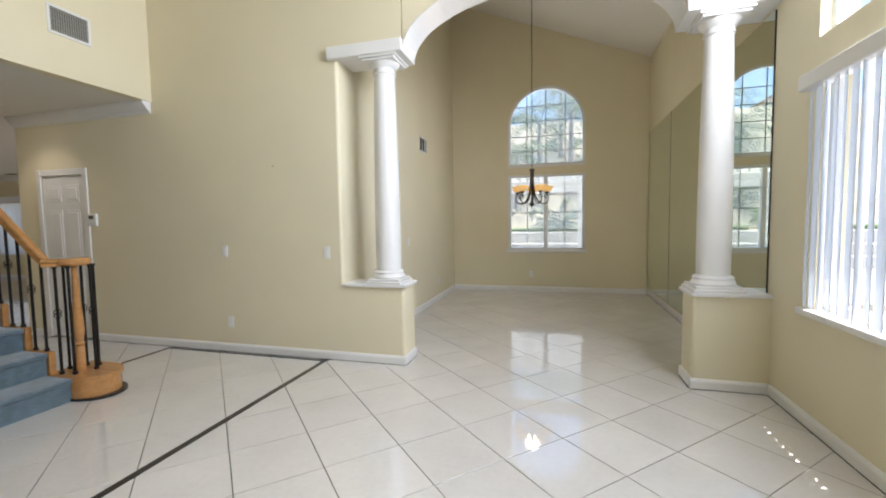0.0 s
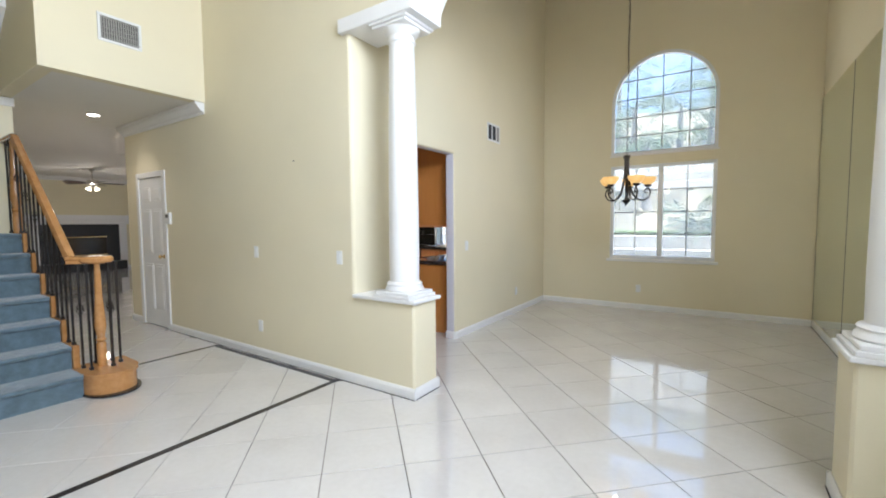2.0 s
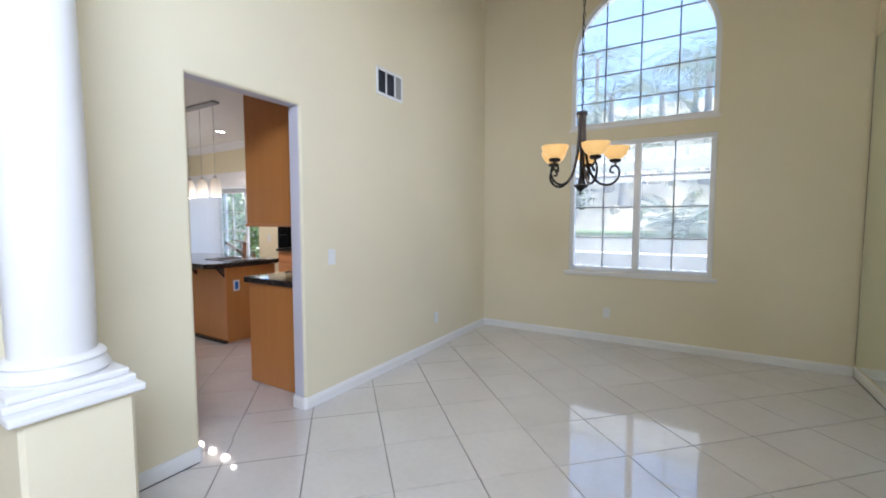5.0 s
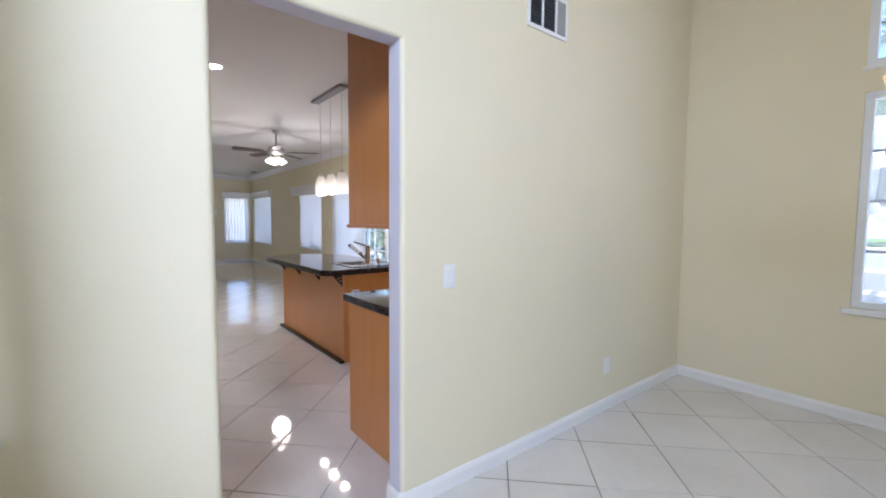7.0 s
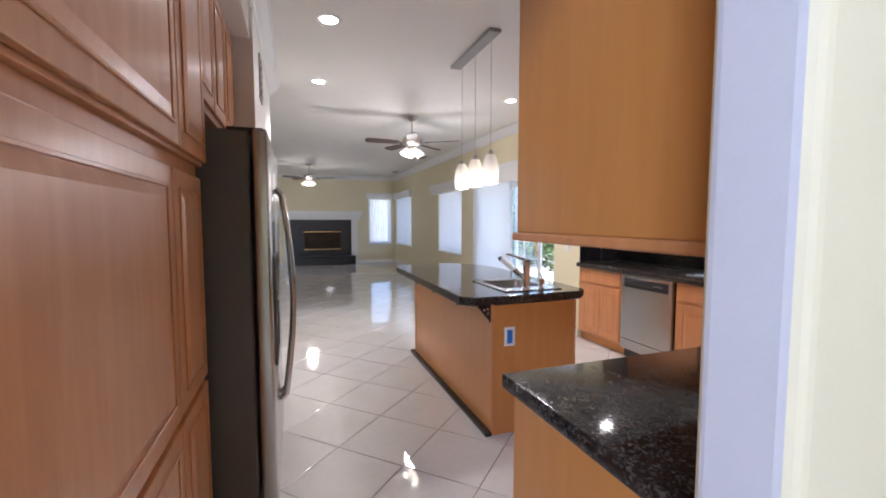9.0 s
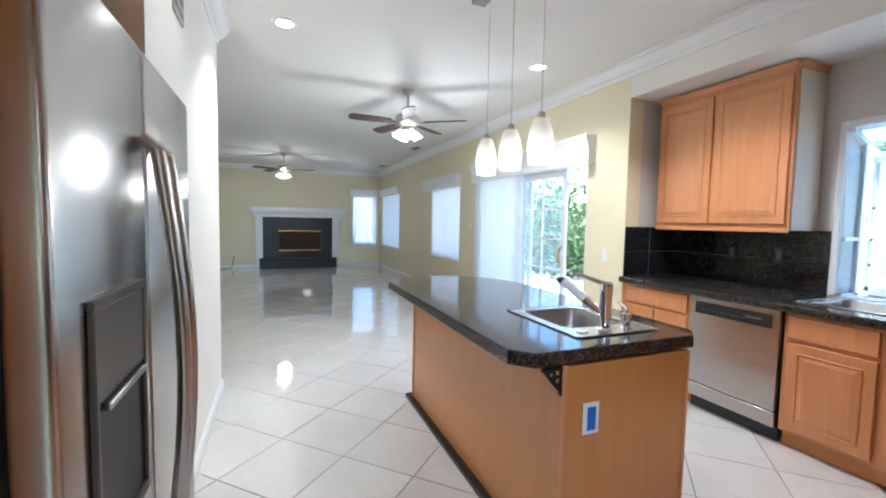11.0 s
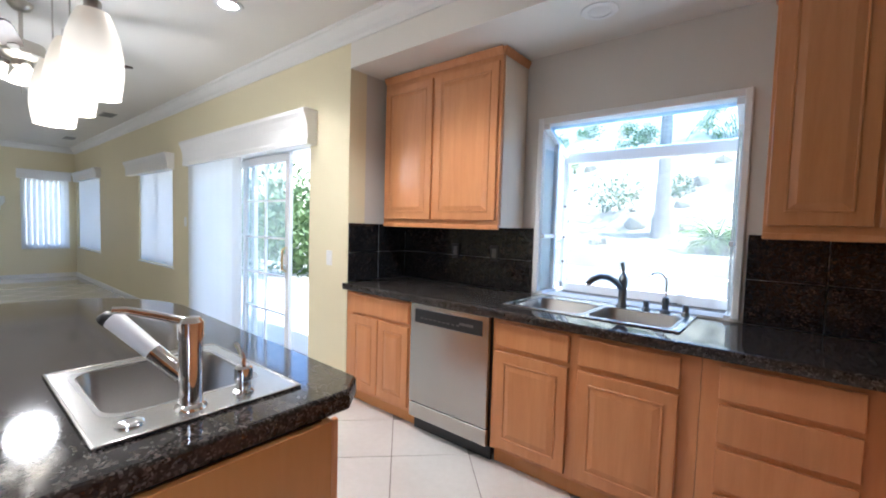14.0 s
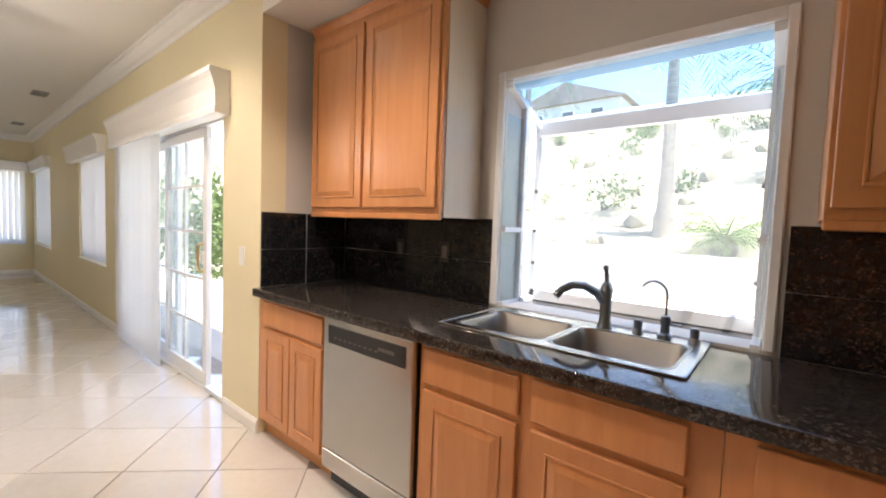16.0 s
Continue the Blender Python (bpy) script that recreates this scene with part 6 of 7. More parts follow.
moulding(b, (XK, 4.40), (-4.62, 4.40), PROF_CROWN, (0, 1), ZC - 0.125)
struct("trim_crown", b, M_TRIM, "white painted crown moulding", "trim")
sw = thing("wall_vent", (-5.15, YK, 2.44), "narrow grey wall vent near the ceiling", "vent", rz=180)
part("frame", boxm(-0.10, -0.01, -0.16, 0.10, 0, 0.16, 0.003), M_VENT, sw)
for k in range(5):
    part("louvre", boxm(-0.08, -0.014, -0.13 + 0.055 * k, 0.08, -0.009, -0.10 + 0.055 * k), M_DGREY, sw)

# ---- fireplace ----
M_FPSTONE = surf("honed_black_stone", (0.014, 0.016, 0.020), 0.3, var=0.2, scale=3, fine=60, bump=0.02)
fp = thing("fireplace", (XF, 5.42, 0), "black stone fireplace with a white mantel and glass doors", "fireplace")
part("surround", boxm(0.0, -0.94, 0.0, 0.09, 0.93, 1.42), M_FPSTONE, fp, "black stone surround")
part("hearth", boxm(0.09, -1.02, 0.0, 0.34, 1.03, 0.27, 0.006), M_FPSTONE, fp, "raised black stone hearth")
part("firebox", boxm(0.088, -0.52, 0.46, 0.097, 0.59, 1.06), M_DARK, fp, "dark firebox")
part("glass_door", boxm(0.098, -0.50, 0.49, 0.103, 0.57, 1.03), surf("smoked_fire_glass", (0.03, 0.025, 0.02), 0.08, var=0.3, scale=4, bump=0), fp, "smoked glass doors")
for z in (0.485, 1.035):
    part("brass_rail", boxm(0.10, -0.53, z - 0.016, 0.115, 0.60, z + 0.016, 0.004), M_BRASS, fp, "polished brass rail")
for y0, y1 in ((-1.12, -0.94), (0.93, 1.13)):
    b = bm_new()
    box(b, 0, y0, 0.0, 0.12, y1, 1.44, 0.006)
    box(b, 0.12, y0 + 0.045, 0.3, 0.13, y1 - 0.045, 1.38, 0.004)
    part("pilaster", b, M_TRIM, fp, "white painted pilaster")
b = bm_new()
for k, (d, z0, z1) in enumerate(((0.14, 1.42, 1.50), (0.17, 1.50, 1.53), (0.21, 1.53, 1.565), (0.25, 1.565, 1.70))):
    box(b, 0, -1.13 - d * 0.5, z0, d, 1.14 + d * 0.5, z1, 0.006)
part("mantel", b, M_TRIM, fp, "white painted mantel shelf")
cb = bm_new()
tube(cb, [(XF + 0.02, 3.75, 0.33), (XF + 0.05, 3.74, 0.2), (XF + 0.10, 3.70, 0.03), (XF + 0.3, 3.5, 0.012), (XF + 0.35, 3.2, 0.012), (XF + 0.2, 3.0, 0.012), (XF + 0.4, 2.9, 0.012), (XF + 0.3, 3.3, 0.012)], 0.012, 6)
solo("cable", cb, M_DGREY, "loose grey cable lying by the wall", "cable")

# ---- blinds, valances, patio door ----


def valance(x0, x1, z0, z1, y, depth, label="white painted box valance with a moulded front"):
    t = thing("window_valance", ((x0 + x1) / 2, y, z0), label, "valance")
    hw, h = (x1 - x0) / 2, z1 - z0
    b_ = bm_new()
    pr = [(0, 0), (depth * 0.72, 0), (depth * 0.74, h * 0.12), (depth * 0.70, h * 0.18), (depth * 0.74, h * 0.55), (depth * 0.88, h * 0.78), (depth, h * 0.9), (depth, h), (0, h)]
    a = [b_.verts.new((-hw + 0.25 * (depth - d) * 0.3, -d, z)) for d, z in pr]
    c_ = [b_.verts.new((hw - 0.25 * (depth - d) * 0.3, -d, z)) for d, z in pr]
    b_.faces.new(a)
    b_.faces.new(c_[::-1])
    for k in range(len(pr)):
        b_.faces.new((a[k], c_[k], c_[(k + 1) % len(pr)], a[(k + 1) % len(pr)]))
    part("pelmet", b_, M_TRIM, t)
    return t


def vanes(x0, x1, z0, z1, y, label, deg=18, pitch=0.078):
    t = thing("vertical_blind", (x0, y, z0), label, "blind")
    n = max(2, round((x1 - x0) / pitch))
    a = radians(deg)
    s = bm_new()
    dx, dy = 0.044 * math.cos(a), 0.044 * math.sin(a)
    prism(s, [(-dx, -dy), (0, 0.006), (dx, dy), (dx, dy + 0.0025), (0, 0.0085), (-dx, -dy + 0.0025)], 'z', 0, z1 - z0 - 0.02)
    me = mesh_of("vane", s, M_BLIND)
    for k in range(n):
        o = new("vane", me)
        o.parent = t
        o.matrix_basis = pose(0.04 + (x1 - x0 - 0.08) * k / (n - 1), 0, 0, 0, 0, (k * 37 % 5) - 2)
    part("head_rail", boxm(0, -0.02, z1 - z0 - 0.02, x1 - x0, 0.02, z1 - z0 + 0.01), M_VINYL, t)
    return t


valance(-8.87, -6.20, 1.99, 2.27, YW, 0.135)
vanes(-8.78, -7.44, 0.02, 2.02, YW - 0.055, "white vertical blinds drawn across a patio door", 12)
valance(-11.30, -9.42, 2.0, 2.21, YW, 0.12)
vanes(VX0, VX1, VZ0 + 0.01, VZ1, YW + 0.03, "closed white vertical blinds in a window", 16)
valance(-15.30, -13.25, 2.08, 2.27, YW, 0.11)
vanes(CX0, CX1, 0.67, 2.11, YW + 0.03, "closed white vertical blinds in a corner window", 16)
t = valance(-0.43, 0.43, 2.10, 2.29, 0, 0.11)
t.matrix_basis = pose(XF, 7.29, 2.10, 0, 0, 90)
t = vanes(0, 0.76, 0.62, 2.12, 0, "closed white vertical blinds in a corner window", 24, 0.085)
t.matrix_basis = pose(XF + 0.04, 6.92, 0.62, 0, 0, 90)
for x0, x1, z0, z1, nm in ((VX0, VX1, VZ0, VZ1, "window_5"), (CX0, CX1, 0.66, 2.12, "window_6")):
    g = bm_new()
    for a0, b0, a1, b1 in ((x0, z0, x1, z0 + 0.045), (x0, z1 - 0.045, x1, z1), (x0, z0 + 0.045, x0 + 0.045, z1 - 0.045), (x1 - 0.045, z0 + 0.045, x1, z1 - 0.045), ((x0 + x1) / 2 - 0.025, z0 + 0.045, (x0 + x1) / 2 + 0.025, z1 - 0.045)):
        box(g, a0, YW + 0.09, b0, a1, YW + 0.14, b1)
    w_ = struct(nm, g, M_VINYL, "white vinyl window behind vertical blinds", "window")
    p_ = part("pane", boxm(x0 + 0.04, YW + 0.11, z0 + 0.04, x1 - 0.04, YW + 0.115, z1 - 0.04), M_GLASS, w_)
    p_.visible_shadow = False
    part("window_sill", boxm(x0 - 0.02, YW - 0.015, z0 - 0.02, x1 + 0.02, YW + 0.085, z0 - 0.001, 0.004), M_TRIM, w_)

g = bm_new()
plate(g, rect(6.95, 0.66, 7.66, 2.12), [rect(7.0, 0.71, 7.61, 2.07)], 'x', XF - 0.13, XF - 0.08)
w_ = struct("window_7", g, M_VINYL, "white vinyl window behind vertical blinds", "window")
p_ = part("pane", boxm(XF - 0.11, 6.99, 0.70, XF - 0.105, 7.62, 2.08), M_GLASS, w_)
p_.visible_shadow = False
sd_ = bm_new()
for x0, z0, x1, z1 in ((SX0, 0, SX0 + 0.05, SZ1), (SX1 - 0.045, 0, SX1, SZ1), (SX0 + 0.05, SZ1 - 0.05, SX1 - 0.045, SZ1)):
    box(sd_, x0, YW + 0.03, z0, x1, YW + 0.14, z1, 0.004)
box(sd_, SX0, YW + 0.03, 0.0, SX1, YW + 0.14, 0.03, 0.003)
pd = struct("door_2", sd_, M_VINYL, "white sliding patio door with a grid, partly open", "door")


def leaf(x0, x1, y, cols, rows, nm):
    b_ = bm_new()
    for a0, b0, a1, b1 in ((x0, 0.035, x1, 0.13), (x0, SZ1 - 0.13, x1, SZ1 - 0.055), (x0, 0.13, x0 + 0.065, SZ1 - 0.13), (x1 - 0.065, 0.13, x1, SZ1 - 0.13)):
        box(b_, a0, y - 0.02, b0, a1, y + 0.02, b1, 0.004)
    l_ = part(nm, b_, M_VINYL, pd)
    g_ = bm_new()
    for k in range(1, cols):
        x = x0 + 0.065 + (x1 - x0 - 0.13) * k / cols
        box(g_, x - 0.009, y - 0.012, 0.13, x + 0.009, y + 0.012, SZ1 - 0.13)
    for k in range(1, rows):
        z = 0.13 + (SZ1 - 0.26) * k / rows
        box(g_, x0 + 0.065, y - 0.0115, z - 0.009, x1 - 0.065, y + 0.0115, z + 0.009)
    part("muntin", g_, M_VINYL, l_)
    p_ = part("pane", boxm(x0 + 0.06, y - 0.003, 0.125, x1 - 0.06, y + 0.003, SZ1 - 0.125), M_GLARE_K, l_)
    p_.visible_shadow = False
    return l_


leaf(SX0 + 0.05, -7.45, YW + 0.11, 2, 5, "fixed_leaf")
lf = leaf(-7.60, -6.70, YW + 0.06, 2, 5, "sliding_leaf")
part("handle", tube(bm_new(), [(-6.74, YW + 0.035, 0.90), (-6.74, YW + 0.0, 0.92), (-6.74, YW - 0.005, 1.0), (-6.74, YW + 0.0, 1.10), (-6.74, YW + 0.035, 1.12)], 0.011, 8), M_BRASS, lf, "brass pull handle", smooth=True)
part("lock", boxm(-6.76, YW + 0.02, 0.96, -6.72, YW + 0.041, 1.06, 0.003), M_PLASTIC, lf)
sw3 = wall_plate("light_switch", -6.02, YW, 1.08, (0, -1), "cream light switch beside the patio door", "switch")
wall_plate("light_switch", -9.05, YW, 1.32, (0, -1), "cream light switch between window and patio door", "switch")

# ---- outdoors ----
M_CONC = surf("pale_sunlit_concrete", (0.46, 0.44, 0.40), 0.85, var=0.10, scale=1.5, fine=40, bump=0.2)
M_HILL = surf("dry_rocky_hillside", (0.33, 0.29, 0.20), 0.95, var=0.35, scale=1.2, fine=12, bump=0.9)
M_LAWN = surf("green_lawn", (0.10, 0.16, 0.04), 0.95, var=0.3, scale=5, fine=90, bump=0.9)
M_LEAF = surf("palm_leaf_green", (0.10, 0.15, 0.06), 0.5, var=0.3, scale=6, fine=30, bump=0.0)
M_LEAF2 = surf("shrub_leaf_green", (0.10, 0.15, 0.05), 0.6, var=0.35, scale=6, fine=30, bump=0.0)
M_SAGO = surf("sago_leaf_green", (0.13, 0.19, 0.035), 0.45, var=0.25, scale=6, fine=30, bump=0.0)
M_AGAVE = surf("blue_green_agave_leaf", (0.07, 0.115, 0.075), 0.5, var=0.25, scale=6, fine=30, bump=0.0)
M_TRUNK = surf("grey_palm_trunk", (0.30, 0.26, 0.21), 0.9, var=0.25, scale=6, fine=40, bump=0.6, stretch=(1, 1, 5))
M_WHITEWOOD = surf("white_painted_timber", (0.80, 0.79, 0.76), 0.6, var=0.04, bump=0.1)
M_STUCCO = surf("pale_stucco", (0.62, 0.58, 0.52), 0.9, var=0.05, bump=0.2)
M_ROOF = surf("tan_roof_tile", (0.30, 0.22, 0.17), 0.8, var=0.2, scale=8, bump=0.3)


def leafy(m, share=0.4):
    """Lets some light through a leaf."""
    nt = m.node_tree
    b, o = nt.nodes["Principled BSDF"], nt.nodes["Material Output"]
    tr, mx = nt.nodes.new("ShaderNodeBsdfTranslucent"), nt.nodes.new("ShaderNodeMixShader")
    mx.inputs[0].default_value = share
    nt.links.new(b.inputs["Base Color"].links[0].from_socket, tr.inputs[0])
    nt.links.new(b.outputs[0], mx.inputs[1])
    nt.links.new(tr.outputs[0], mx.inputs[2])
    nt.links.new(mx.outputs[0], o.inputs[0])


for m_ in (M_LEAF, M_LEAF2, M_SAGO):
    leafy(m_)


def ground_z(x, y):
    if y < 13.5:
        return -0.16
    up = min(1.0, (y - 13.5) / 1.2)
    z = -0.16 + 1.2 * up * up * (3 - 2 * up)
    if y > 15.0:
        d = y - 15.0
        z += min(8.0, 0.42 * d) * (1.0 if d < 14 else 1.0)
    return z + (0.10 * math.sin(x * 1.7 + y) * math.sin(y * 1.3) if 15 < y < 40 else 0.0)


def spaced(lo, hi, near0, near1, fine, coarse):
    out, v = [], lo
    while v < hi:
        out.append(v)
        v = v + fine if near0 - 0.01 <= v < near1 else (min(v + coarse, near0) if v < near0 else v + coarse)
    return out + [hi]


gx = spaced(-300, 300, -22, 12, 0.6, 18)
gy = spaced(-250, 500, 12, 36, 0.4, 16)
vs = [(x, y, ground_z(x, y)) for y in gy for x in gx]
nx = len(gx)
fs = [(j * nx + i, j * nx + i + 1, (j + 1) * nx + i + 1, (j + 1) * nx + i) for j in range(len(gy) - 1) for i in range(nx - 1)]
me = bpy.data.meshes.new("ground")
me.from_pydata(vs, [], fs)
me.update()
me.shade_smooth()
me.materials.append(M_HILL)
tagged(new("ground", me), "dry pale rocky ground rising to a hillside", "ground", "", "structure")
b = bm_new()
box(b, -22, 8.0, -0.2, 12, 13.35, -0.04, 0.01)
struct("pavement", b, M_CONC, "pale concrete patio", "pavement")
b = bm_new()
box(b, -22, 13.35, -0.2, 12, 13.75, 0.30, 0.02)
box(b, -22, 13.75, -0.2, 12, 14.15, 0.62, 0.02)
box(b, -22, 14.15, -0.2, 12, 14.55, 0.98, 0.02)
struct("pavement_terrace", b, M_CONC, "pale concrete terrace steps below the hillside", "pavement")
b = bm_new()
box(b, -2.4, 14.6, 0.5, 12, 17.0, 1.13, 0.05)
struct("ground_lawn", b, M_LAWN, "strip of green lawn above the terrace", "lawn")
def blade_quad(bm, a, b_, w, side):
    m = (a + b_) / 2
    v = [bm.verts.new(a), bm.verts.new(m + side * w), bm.verts.new(b_), bm.verts.new(m - side * w)]
    bm.faces.new(v)


def frond(bm, base, az, length, lift, droop, rng, leaf=0.36, n=22, width=0.018):
    pts = []
    for k in range(9):
        u = k / 8
        r = length * u * (1 - 0.12 * u)
        z = lift * u * length - droop * length * u ** 2.2
        pts.append(base + Vector((math.cos(az) * r, math.sin(az) * r, z)))
    tube(bm, pts, 0.014, 4, 0.004)
    side0 = Vector((-math.sin(az), math.cos(az), 0))
    for k in range(n):
        u = 0.12 + 0.88 * k / (n - 1)
        i = min(7, int(u * 8))
        p = pts[i].lerp(pts[i + 1], u * 8 - i)
        d = (pts[i + 1] - pts[i]).normalized()
        ll = leaf * (0.5 + 0.9 * math.sin(math.pi * min(1, u * 0.92 + 0.05))) * rng.uniform(0.8, 1.1)
        for s in (-1, 1):
            tip = p + side0 * s * ll * 0.75 + d * ll * 0.45 + Vector((0, 0, -ll * rng.uniform(0.25, 0.7)))
            blade_quad(bm, p, tip, width, d)


def palm(x, y, h, seed, length=2.2, label="tall feathery palm tree on a hillside"):
    rng = random.Random(seed)
    z0 = ground_z(x, y) - 0.1
    t = thing("palm_tree", (x, y, z0), label, "tree", "palms outside")
    tr = bm_new()
    prof = []
    for k in range(15):
        u = k / 14
        prof.append((0.135 - 0.05 * u + (0.008 if k % 2 else 0) + (0.09 * (1 - u) ** 8), h * u))
    lathe(tr, prof, n=12)
    part("trunk", tr, M_TRUNK, t, "grey ringed trunk", smooth=True)
    cr = bm_new()
    for k in range(20):
        az = 2 * math.pi * k / 20 + rng.uniform(-0.2, 0.2)
        lift = rng.choice((0.15, 0.45, 0.75, 0.95)) + rng.uniform(-0.1, 0.1)
        frond(cr, Vector((0, 0, h)), az, length * rng.uniform(0.8, 1.1), lift, 0.75 + rng.uniform(-0.1, 0.3), rng)
    part("crown", cr, M_LEAF, t, "drooping green fronds")
    return t


def sago(x, y, z0, seed, size=0.9, label="low spiky sago palm in a planting bed", leaf_mat=None, blade_w=0.012):
    rng = random.Random(seed)
    t = thing("sago_palm", (x, y, z0), label, "plant")
    part("trunk", lathe(bm_new(), [(0.16, 0), (0.19, 0.12), (0.16, 0.28), (0.08, 0.34)], n=10), M_TRUNK, t, smooth=True)
    cr = bm_new()
    for k in range(34):
        az = 2 * math.pi * k / 34 * 3 + rng.uniform(-0.1, 0.1)
        frond(cr, Vector((0, 0, 0.3)), az, size * rng.uniform(0.8, 1.1), (k % 5) * 0.24 + 0.1, 0.42, rng, leaf=0.15, n=14, width=blade_w)
    part("crown", cr, leaf_mat or M_SAGO, t, "stiff spiky fronds")
    return t


def bush_mesh(seed, n, r, mat, leafw=0.05):
    rng = random.Random(seed)
    bm = bm_new()
    lobes = [(Vector((rng.uniform(-0.5, 0.5), rng.uniform(-0.5, 0.5), rng.uniform(0.25, 0.8))) * r, r * rng.uniform(0.3, 0.55)) for _ in range(7)]
    for k in range(n):
        c, rr = lobes[k % 7]
        d = Vector((rng.gauss(0, 1), rng.gauss(0, 1), rng.gauss(0, 1))).normalized()
        p = c + d * rr * rng.uniform(0.6, 1.05)
        s = d.cross(Vector((rng.gauss(0, 1), rng.gauss(0, 1), rng.gauss(0, 1)))).normalized()
        q = p + (d * 0.6 + Vector((0, 0, 0.3)) + s * 0.8).normalized() * leafw * 2.2
        if p.z > 0:
            blade_quad(bm, p, q, leafw * rng.uniform(0.4, 0.7), d.cross(s))
    for k in range(5):
        tube(bm, [(0, 0, 0), tuple(lobes[k][0])], 0.02, 4, 0.006)
    return mesh_of("foliage", bm, mat)


palm(-5.25, 15.6, 4.6, 11)
for x, y, h_, sd2 in ((-2.2, 18.5, 3.3, 12), (0.6, 18.8, 3.5, 13), (2.1, 17.4, 2.4, 14), (-0.8, 20.5, 2.7, 15), (-3.5, 19.3, 2.2, 17), (1.4, 21.5, 3.4, 18), (3.4, 19.5, 3.6, 24), (-1.5, 16.8, 2.2, 25), (0.2, 24.0, 3.6, 28), (2.6, 23.0, 3.4, 29)):
    palm(x, y, h_, sd2, 2.3)
palm(-3.9, 24.5, 4.2, 26)
palm(-10.8, 20.0, 4.0, 19)
sago(-4.15, 14.75, 0.95, 21, 0.75)
sago(0.10, 14.85, 0.95, 22, 1.25, "large blue-green spiky plant above the patio terrace", M_AGAVE, 0.022)
sago(-3.2, 15.4, 1.05, 23, 0.6)
kinds = [bush_mesh(31, 420, 0.8, M_LEAF2), bush_mesh(32, 420, 0.7, M_LEAF), bush_mesh(33, 300, 0.6, M_SAGO, 0.04)]
rng = random.Random(5)
for k in range(46):
    x, y = rng.uniform(-15, 5), rng.uniform(15.2, 27)
    t = tagged(new("shrub", kinds[k % 3]), "dry green shrub on a rocky hillside", "shrub", "shrubs on the hillside")
    t.matrix_basis = Matrix.Translation((x, y, ground_z(x, y) - 0.05)) @ Matrix.Rotation(rng.uniform(0, 6), 4, 'Z') @ Matrix.Scale(rng.uniform(0.5, 1.1), 4)
tall = bush_mesh(40, 1500, 2.0, M_LEAF2, 0.09)
for x, y, s in ((-12.2, 11.8, 0.9), (-14.6, 12.4, 1.2), (-11.2, 13.2, 0.8), (-17.0, 11.0, 1.3), (-13.4, 10.6, 0.55), (-20.5, 13, 1.5), (-18.5, 15, 1.5)):
    t = tagged(new("bush", tall), "leafy green garden bush beside the lawn", "bush", "bushes by the lawn")
    t.matrix_basis = Matrix.Translation((x, y, -0.06)) @ Matrix.Rotation(x * 3, 4, 'Z') @ Matrix.Scale(s, 4)
rk = bm_new()
rng = random.Random(8)
for k in range(170):
    x, y = rng.uniform(-15, 6), rng.uniform(14.9, 26)
    r = rng.uniform(0.08, 0.32)
    m = Matrix.Translation((x, y, ground_z(x, y))) @ Euler((rng.uniform(0, 3), rng.uniform(0, 3), 0)).to_matrix().to_4x4() @ Matrix.Diagonal((r, r * rng.uniform(0.6, 1), r * rng.uniform(0.4, 0.8), 1))
    bmesh.ops.create_icosphere(rk, subdivisions=1, radius=1, matrix=m)
o = new("rocks", mesh_of("rocks", rk, M_HILL))
tagged(o, "pale rocks strewn over the hillside", "rocks", "", "stuff")

# white timber pergola outside the dining window
pg = thing("pergola", (0.4, 12.4, -0.04), "white slatted timber pergola over the patio", "pergola")
for x, y in ((-2.2, 13.2), (0.75, 13.2), (3.4, 13.2), (3.4, 11.0)):
    part("post", boxm(x - 0.4 - 0.09, y - 12.4 - 0.09, 0, x - 0.4 + 0.09, y - 12.4 + 0.09, 2.28, 0.01), M_WHITEWOOD, pg)
for y in (11.1, 13.2):
    part("beam", boxm(-3.2, y - 12.4 - 0.06, 2.28, 3.6, y - 12.4 + 0.06, 2.44, 0.006), M_WHITEWOOD, pg)
for k in range(30):
    x = -3.1 + 0.225 * k
    part("rafter", boxm(x, -1.75, 2.44, x + 0.07, 1.25, 2.58, 0.004), M_WHITEWOOD, pg)
for k in range(14):
    y = -1.6 + 0.2 * k
    part("slat", boxm(-3.2, y, 2.58, 3.6, y + 0.05, 2.62), M_WHITEWOOD, pg)

# unseen eave, added to keep the sun off the upper living room window
b = bm_new()
box(b, XR + 0.2, YL - 0.3, 4.12, XR + 0.85, YD + 0.3, 4.24, 0.01)
struct("sun_block_eave", b, M_STUCCO, "added pale eave blocking sun from the upper windows", "roof")

# house on the hill
hx, hy = -17.0, 40.0
hz = ground_z(hx, hy)
hs_ = thing("house", (hx, hy, hz), "pale stucco house with a gabled roof on the hilltop", "house")
part("wall", boxm(-4, -3, -1, 4, 3, 1.7), M_STUCCO, hs_)
b = bm_new()
prism(b, [(-4.5, 1.7), (0, 3.3), (4.5, 1.7)], 'y', -3.4, 3.4)
part("roof", b, M_ROOF, hs_)
for x in (-2.3, 0.2, 2.4):
    w_ = part("window", boxm(x - 0.5, -3.06, 0.2, x + 0.5, -2.99, 1.2), M_WHITEWOOD, hs_)
    part("pane", boxm(x - 0.42, -3.07, 0.28, x + 0.42, -3.05, 1.12), M_DGREY, w_)
# house next door, past the living room windows
b = bm_new()
box(b, 6.5, -8, -0.2, 6.7, 7.0, 1.7)
struct("wall_garden", b, M_STUCCO, "pale stucco garden wall beside the house", "wall")

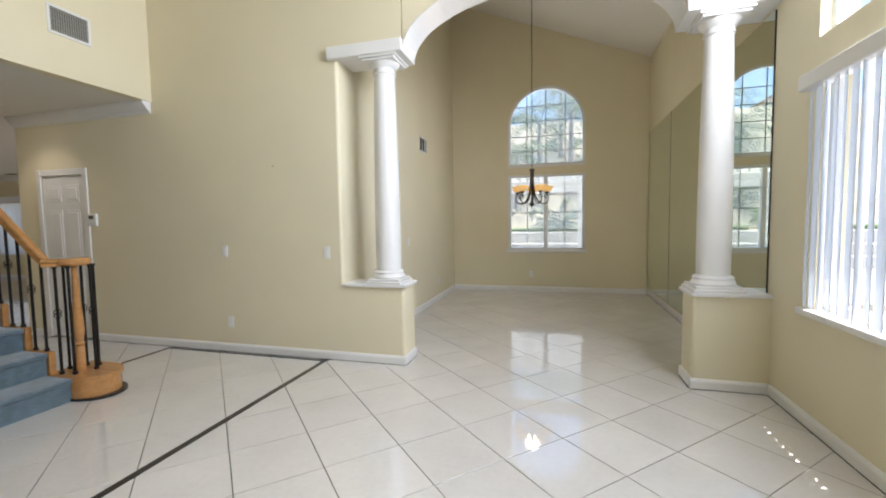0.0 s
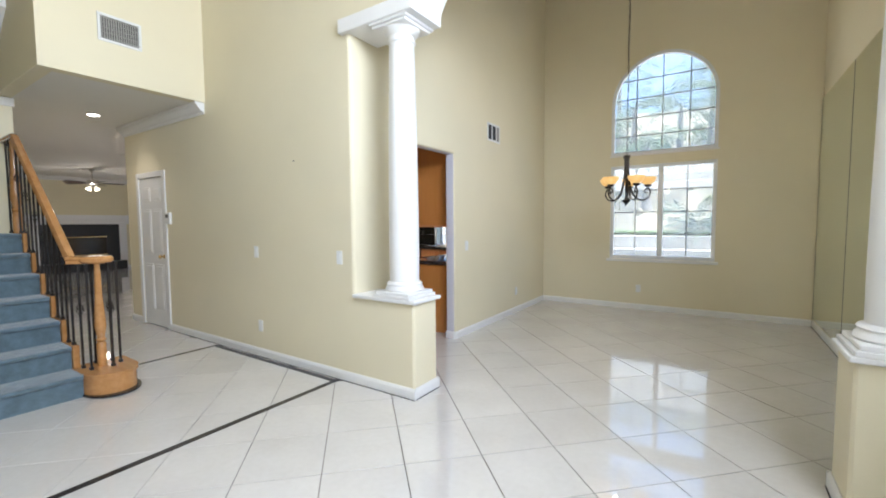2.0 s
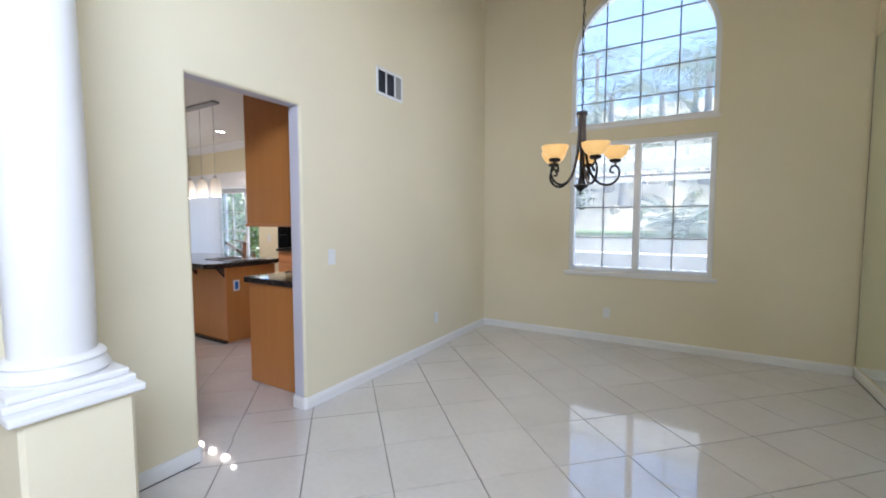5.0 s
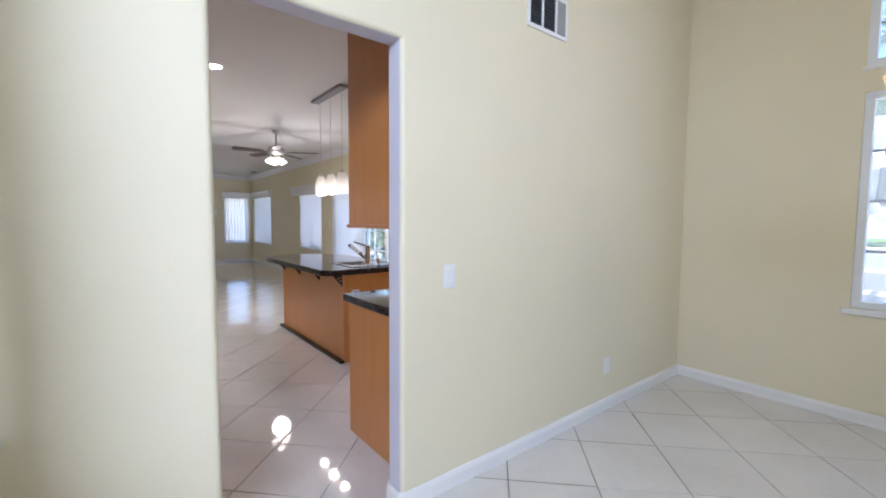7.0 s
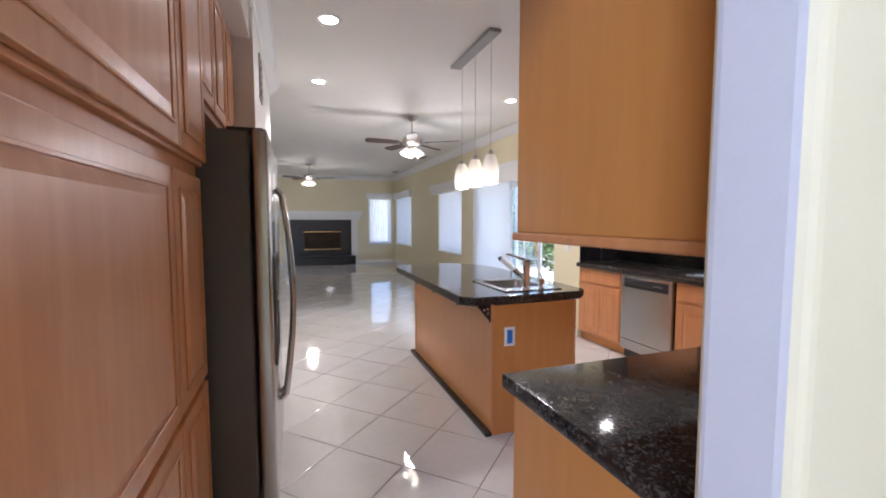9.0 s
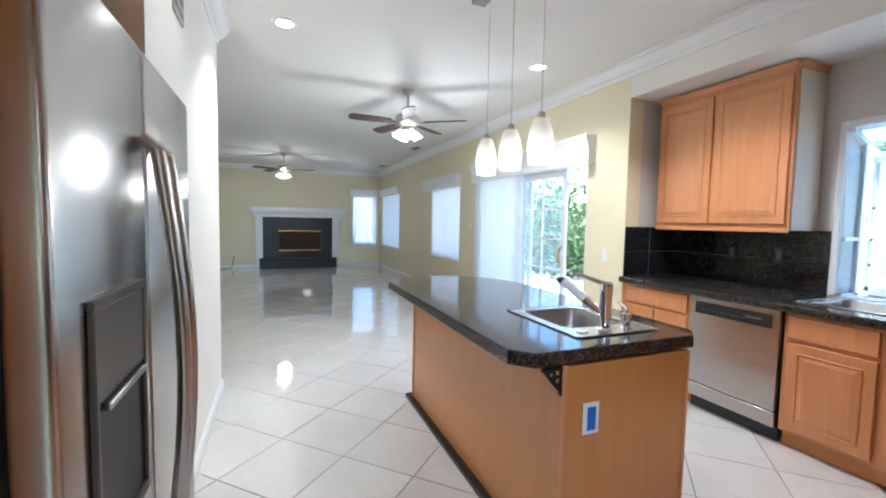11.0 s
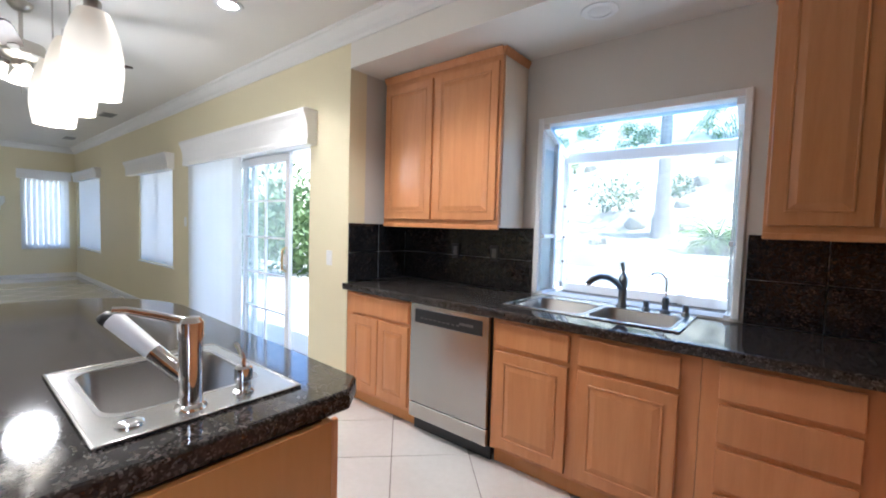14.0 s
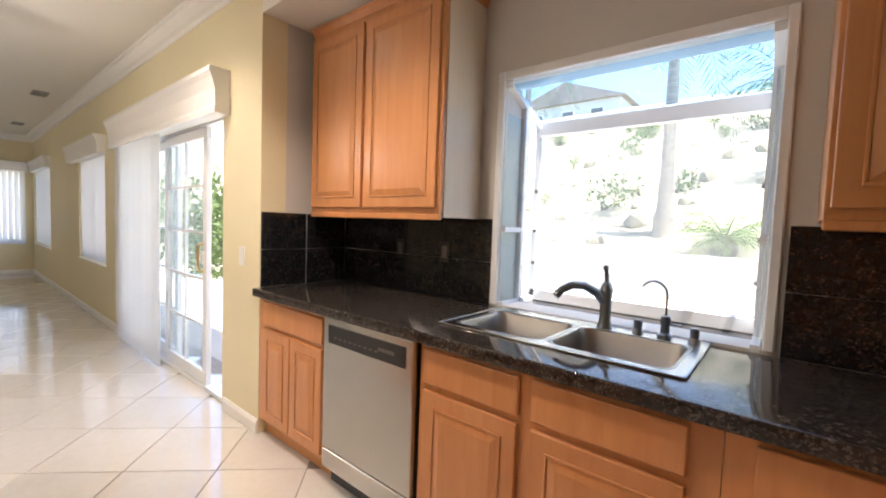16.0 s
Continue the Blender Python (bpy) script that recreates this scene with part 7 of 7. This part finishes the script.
# outer shell of the house round its rooms
b = bm_new()
box(b, XF - 0.2, -4.0, ZT, XR + 0.3, YD + 0.2, ZT + 0.15)
struct("roof", b, M_ROOF, "tan roof over the house", "roof")
b = bm_new()
box(b, XF - 0.15, YL - 0.15, 0, XF, 0.3, ZC + 0.1)
box(b, XF - 0.15, 0.15, 0, -9.12, 0.3, ZC + 0.1)
struct("wall_outer", b, M_STUCCO, "pale stucco outer wall", "wall")

# ---- floor tiles, laid on the diagonal ----
PITCH, GAP = 0.462, 0.006
U0, V0 = -0.033, 0.257         # dining, living and foyer
UK, VK = -0.045, -0.011       # kitchen and family room
floor_ob = bpy.data.objects["floor"]
hs = (PITCH - GAP) / 2


def tile_bm():
    b_ = bm_new()
    a = radians(45)
    lo = [b_.verts.new((hs * sx, hs * sy, -0.011)) for sx, sy in ((-1, -1), (1, -1), (1, 1), (-1, 1))]
    mi = [b_.verts.new((hs * sx, hs * sy, -0.0007)) for sx, sy in ((-1, -1), (1, -1), (1, 1), (-1, 1))]
    hi = [b_.verts.new(((hs - 0.001) * sx, (hs - 0.001) * sy, 0.0)) for sx, sy in ((-1, -1), (1, -1), (1, 1), (-1, 1))]
    for p, q in ((lo, mi), (mi, hi)):
        for k in range(4):
            b_.faces.new((p[k], p[(k + 1) % 4], q[(k + 1) % 4], q[k]))
    b_.faces.new(hi)
    bmesh.ops.rotate(b_, verts=b_.verts, matrix=Matrix.Rotation(a, 3, 'Z'))
    return b_


tile_me = mesh_of("tile", tile_bm(), M_TILE)
near, far = [], []
RX, HX, HY = -2.05, -6.6, 3.75     # where the kitchen's tiles meet the others'
HD = hs * math.sqrt(2)


def clip(poly, axis, at, keep_more):
    """The part of a flat outline on one side of a line."""
    out_ = []
    for k, p in enumerate(poly):
        q = poly[(k + 1) % len(poly)]
        a, c_ = ((p[axis] - at) * (1 if keep_more else -1), (q[axis] - at) * (1 if keep_more else -1))
        if a >= 0:
            out_.append(p)
        if a * c_ < 0:
            f_ = a / (a - c_)
            out_.append((p[0] + (q[0] - p[0]) * f_, p[1] + (q[1] - p[1]) * f_))
    return out_


cut = []
for i in range(-30, 30):
    for j in range(-10, 45):
        for kit in (False, True):
            u, v = (UK if kit else U0) + PITCH * (i + 0.5), (VK if kit else V0) + PITCH * (j + 0.5)
            x, y = (u - v) / math.sqrt(2), (u + v) / math.sqrt(2)
            if not (-15.8 < x < 2.05 and -3.7 < y < 8.5) or (x < HX and y < 0.1) or (x < XD - 0.3 and y > YW + 0.3):
                continue
            z = -0.003 if kit else 0.0
            line = RX if y > HY else HX
            if not kit and x > RX - HD and (y > YD + 0.08 - HD or x > XR + 0.08 - HD):
                poly = clip(clip([(x + HD, y), (x, y + HD), (x - HD, y), (x, y - HD)], 1, YD + 0.08, False), 0, XR + 0.08, False)
                poly = clip(poly, 0, RX, True) if y > HY else poly
                if len(poly) > 2:
                    cut.append((poly, z))
                continue
            if y > HY - HD and abs(x - RX) < HD or (y < HY and abs(x - HX) < HD):
                poly = clip([(x + HD, y), (x, y + HD), (x - HD, y), (x, y - HD)], 0, line, not kit)
                if len(poly) > 2:
                    cut.append((poly, z))
                continue
            if kit != (x < line):
                continue
            if (XD - 0.4 < x and y > 1.0) or (-7.2 < x < -2.0 and y > 4.3) or (-4.6 < x <= XD - 0.4 and 0.9 < y < 3.7):
                near.append((x, y, z))
            else:
                far.append((x, y, z))
near.sort(key=lambda p: abs(p[0] + 1.5) + abs(p[1] - 5.0))
near, far = near[:300], far + near[300:]
for x, y, z in near:
    o = new("tile", tile_me)
    o.parent = floor_ob
    o.location = (x, y, z)
vs, fs = [], []
h2 = hs * math.sqrt(2)
for x, y, zo in far:
    n = len(vs)
    for z, k in ((-0.011, h2), (-0.0015, h2), (0.0, h2 - 0.002)):
        vs += [(x + k, y, z + zo), (x, y + k, z + zo), (x - k, y, z + zo), (x, y - k, z + zo)]
    for r in (0, 4):
        for k in range(4):
            fs.append((n + r + k, n + r + (k + 1) % 4, n + r + 4 + (k + 1) % 4, n + r + 4 + k))
    fs.append((n + 8, n + 9, n + 10, n + 11))
for poly, zo in cut:
    n = len(vs)
    vs += [(x, y, zo) for x, y in poly]
    fs.append(tuple(range(n, n + len(poly))))
me = bpy.data.meshes.new("tiles_far")
me.from_pydata(vs, [], fs)
me.update()
me.materials.append(M_TILE)
o = new("tiles_far", me)
o.parent = floor_ob
tagged(o, "polished white porcelain tiles further off", "", "", "stuff")
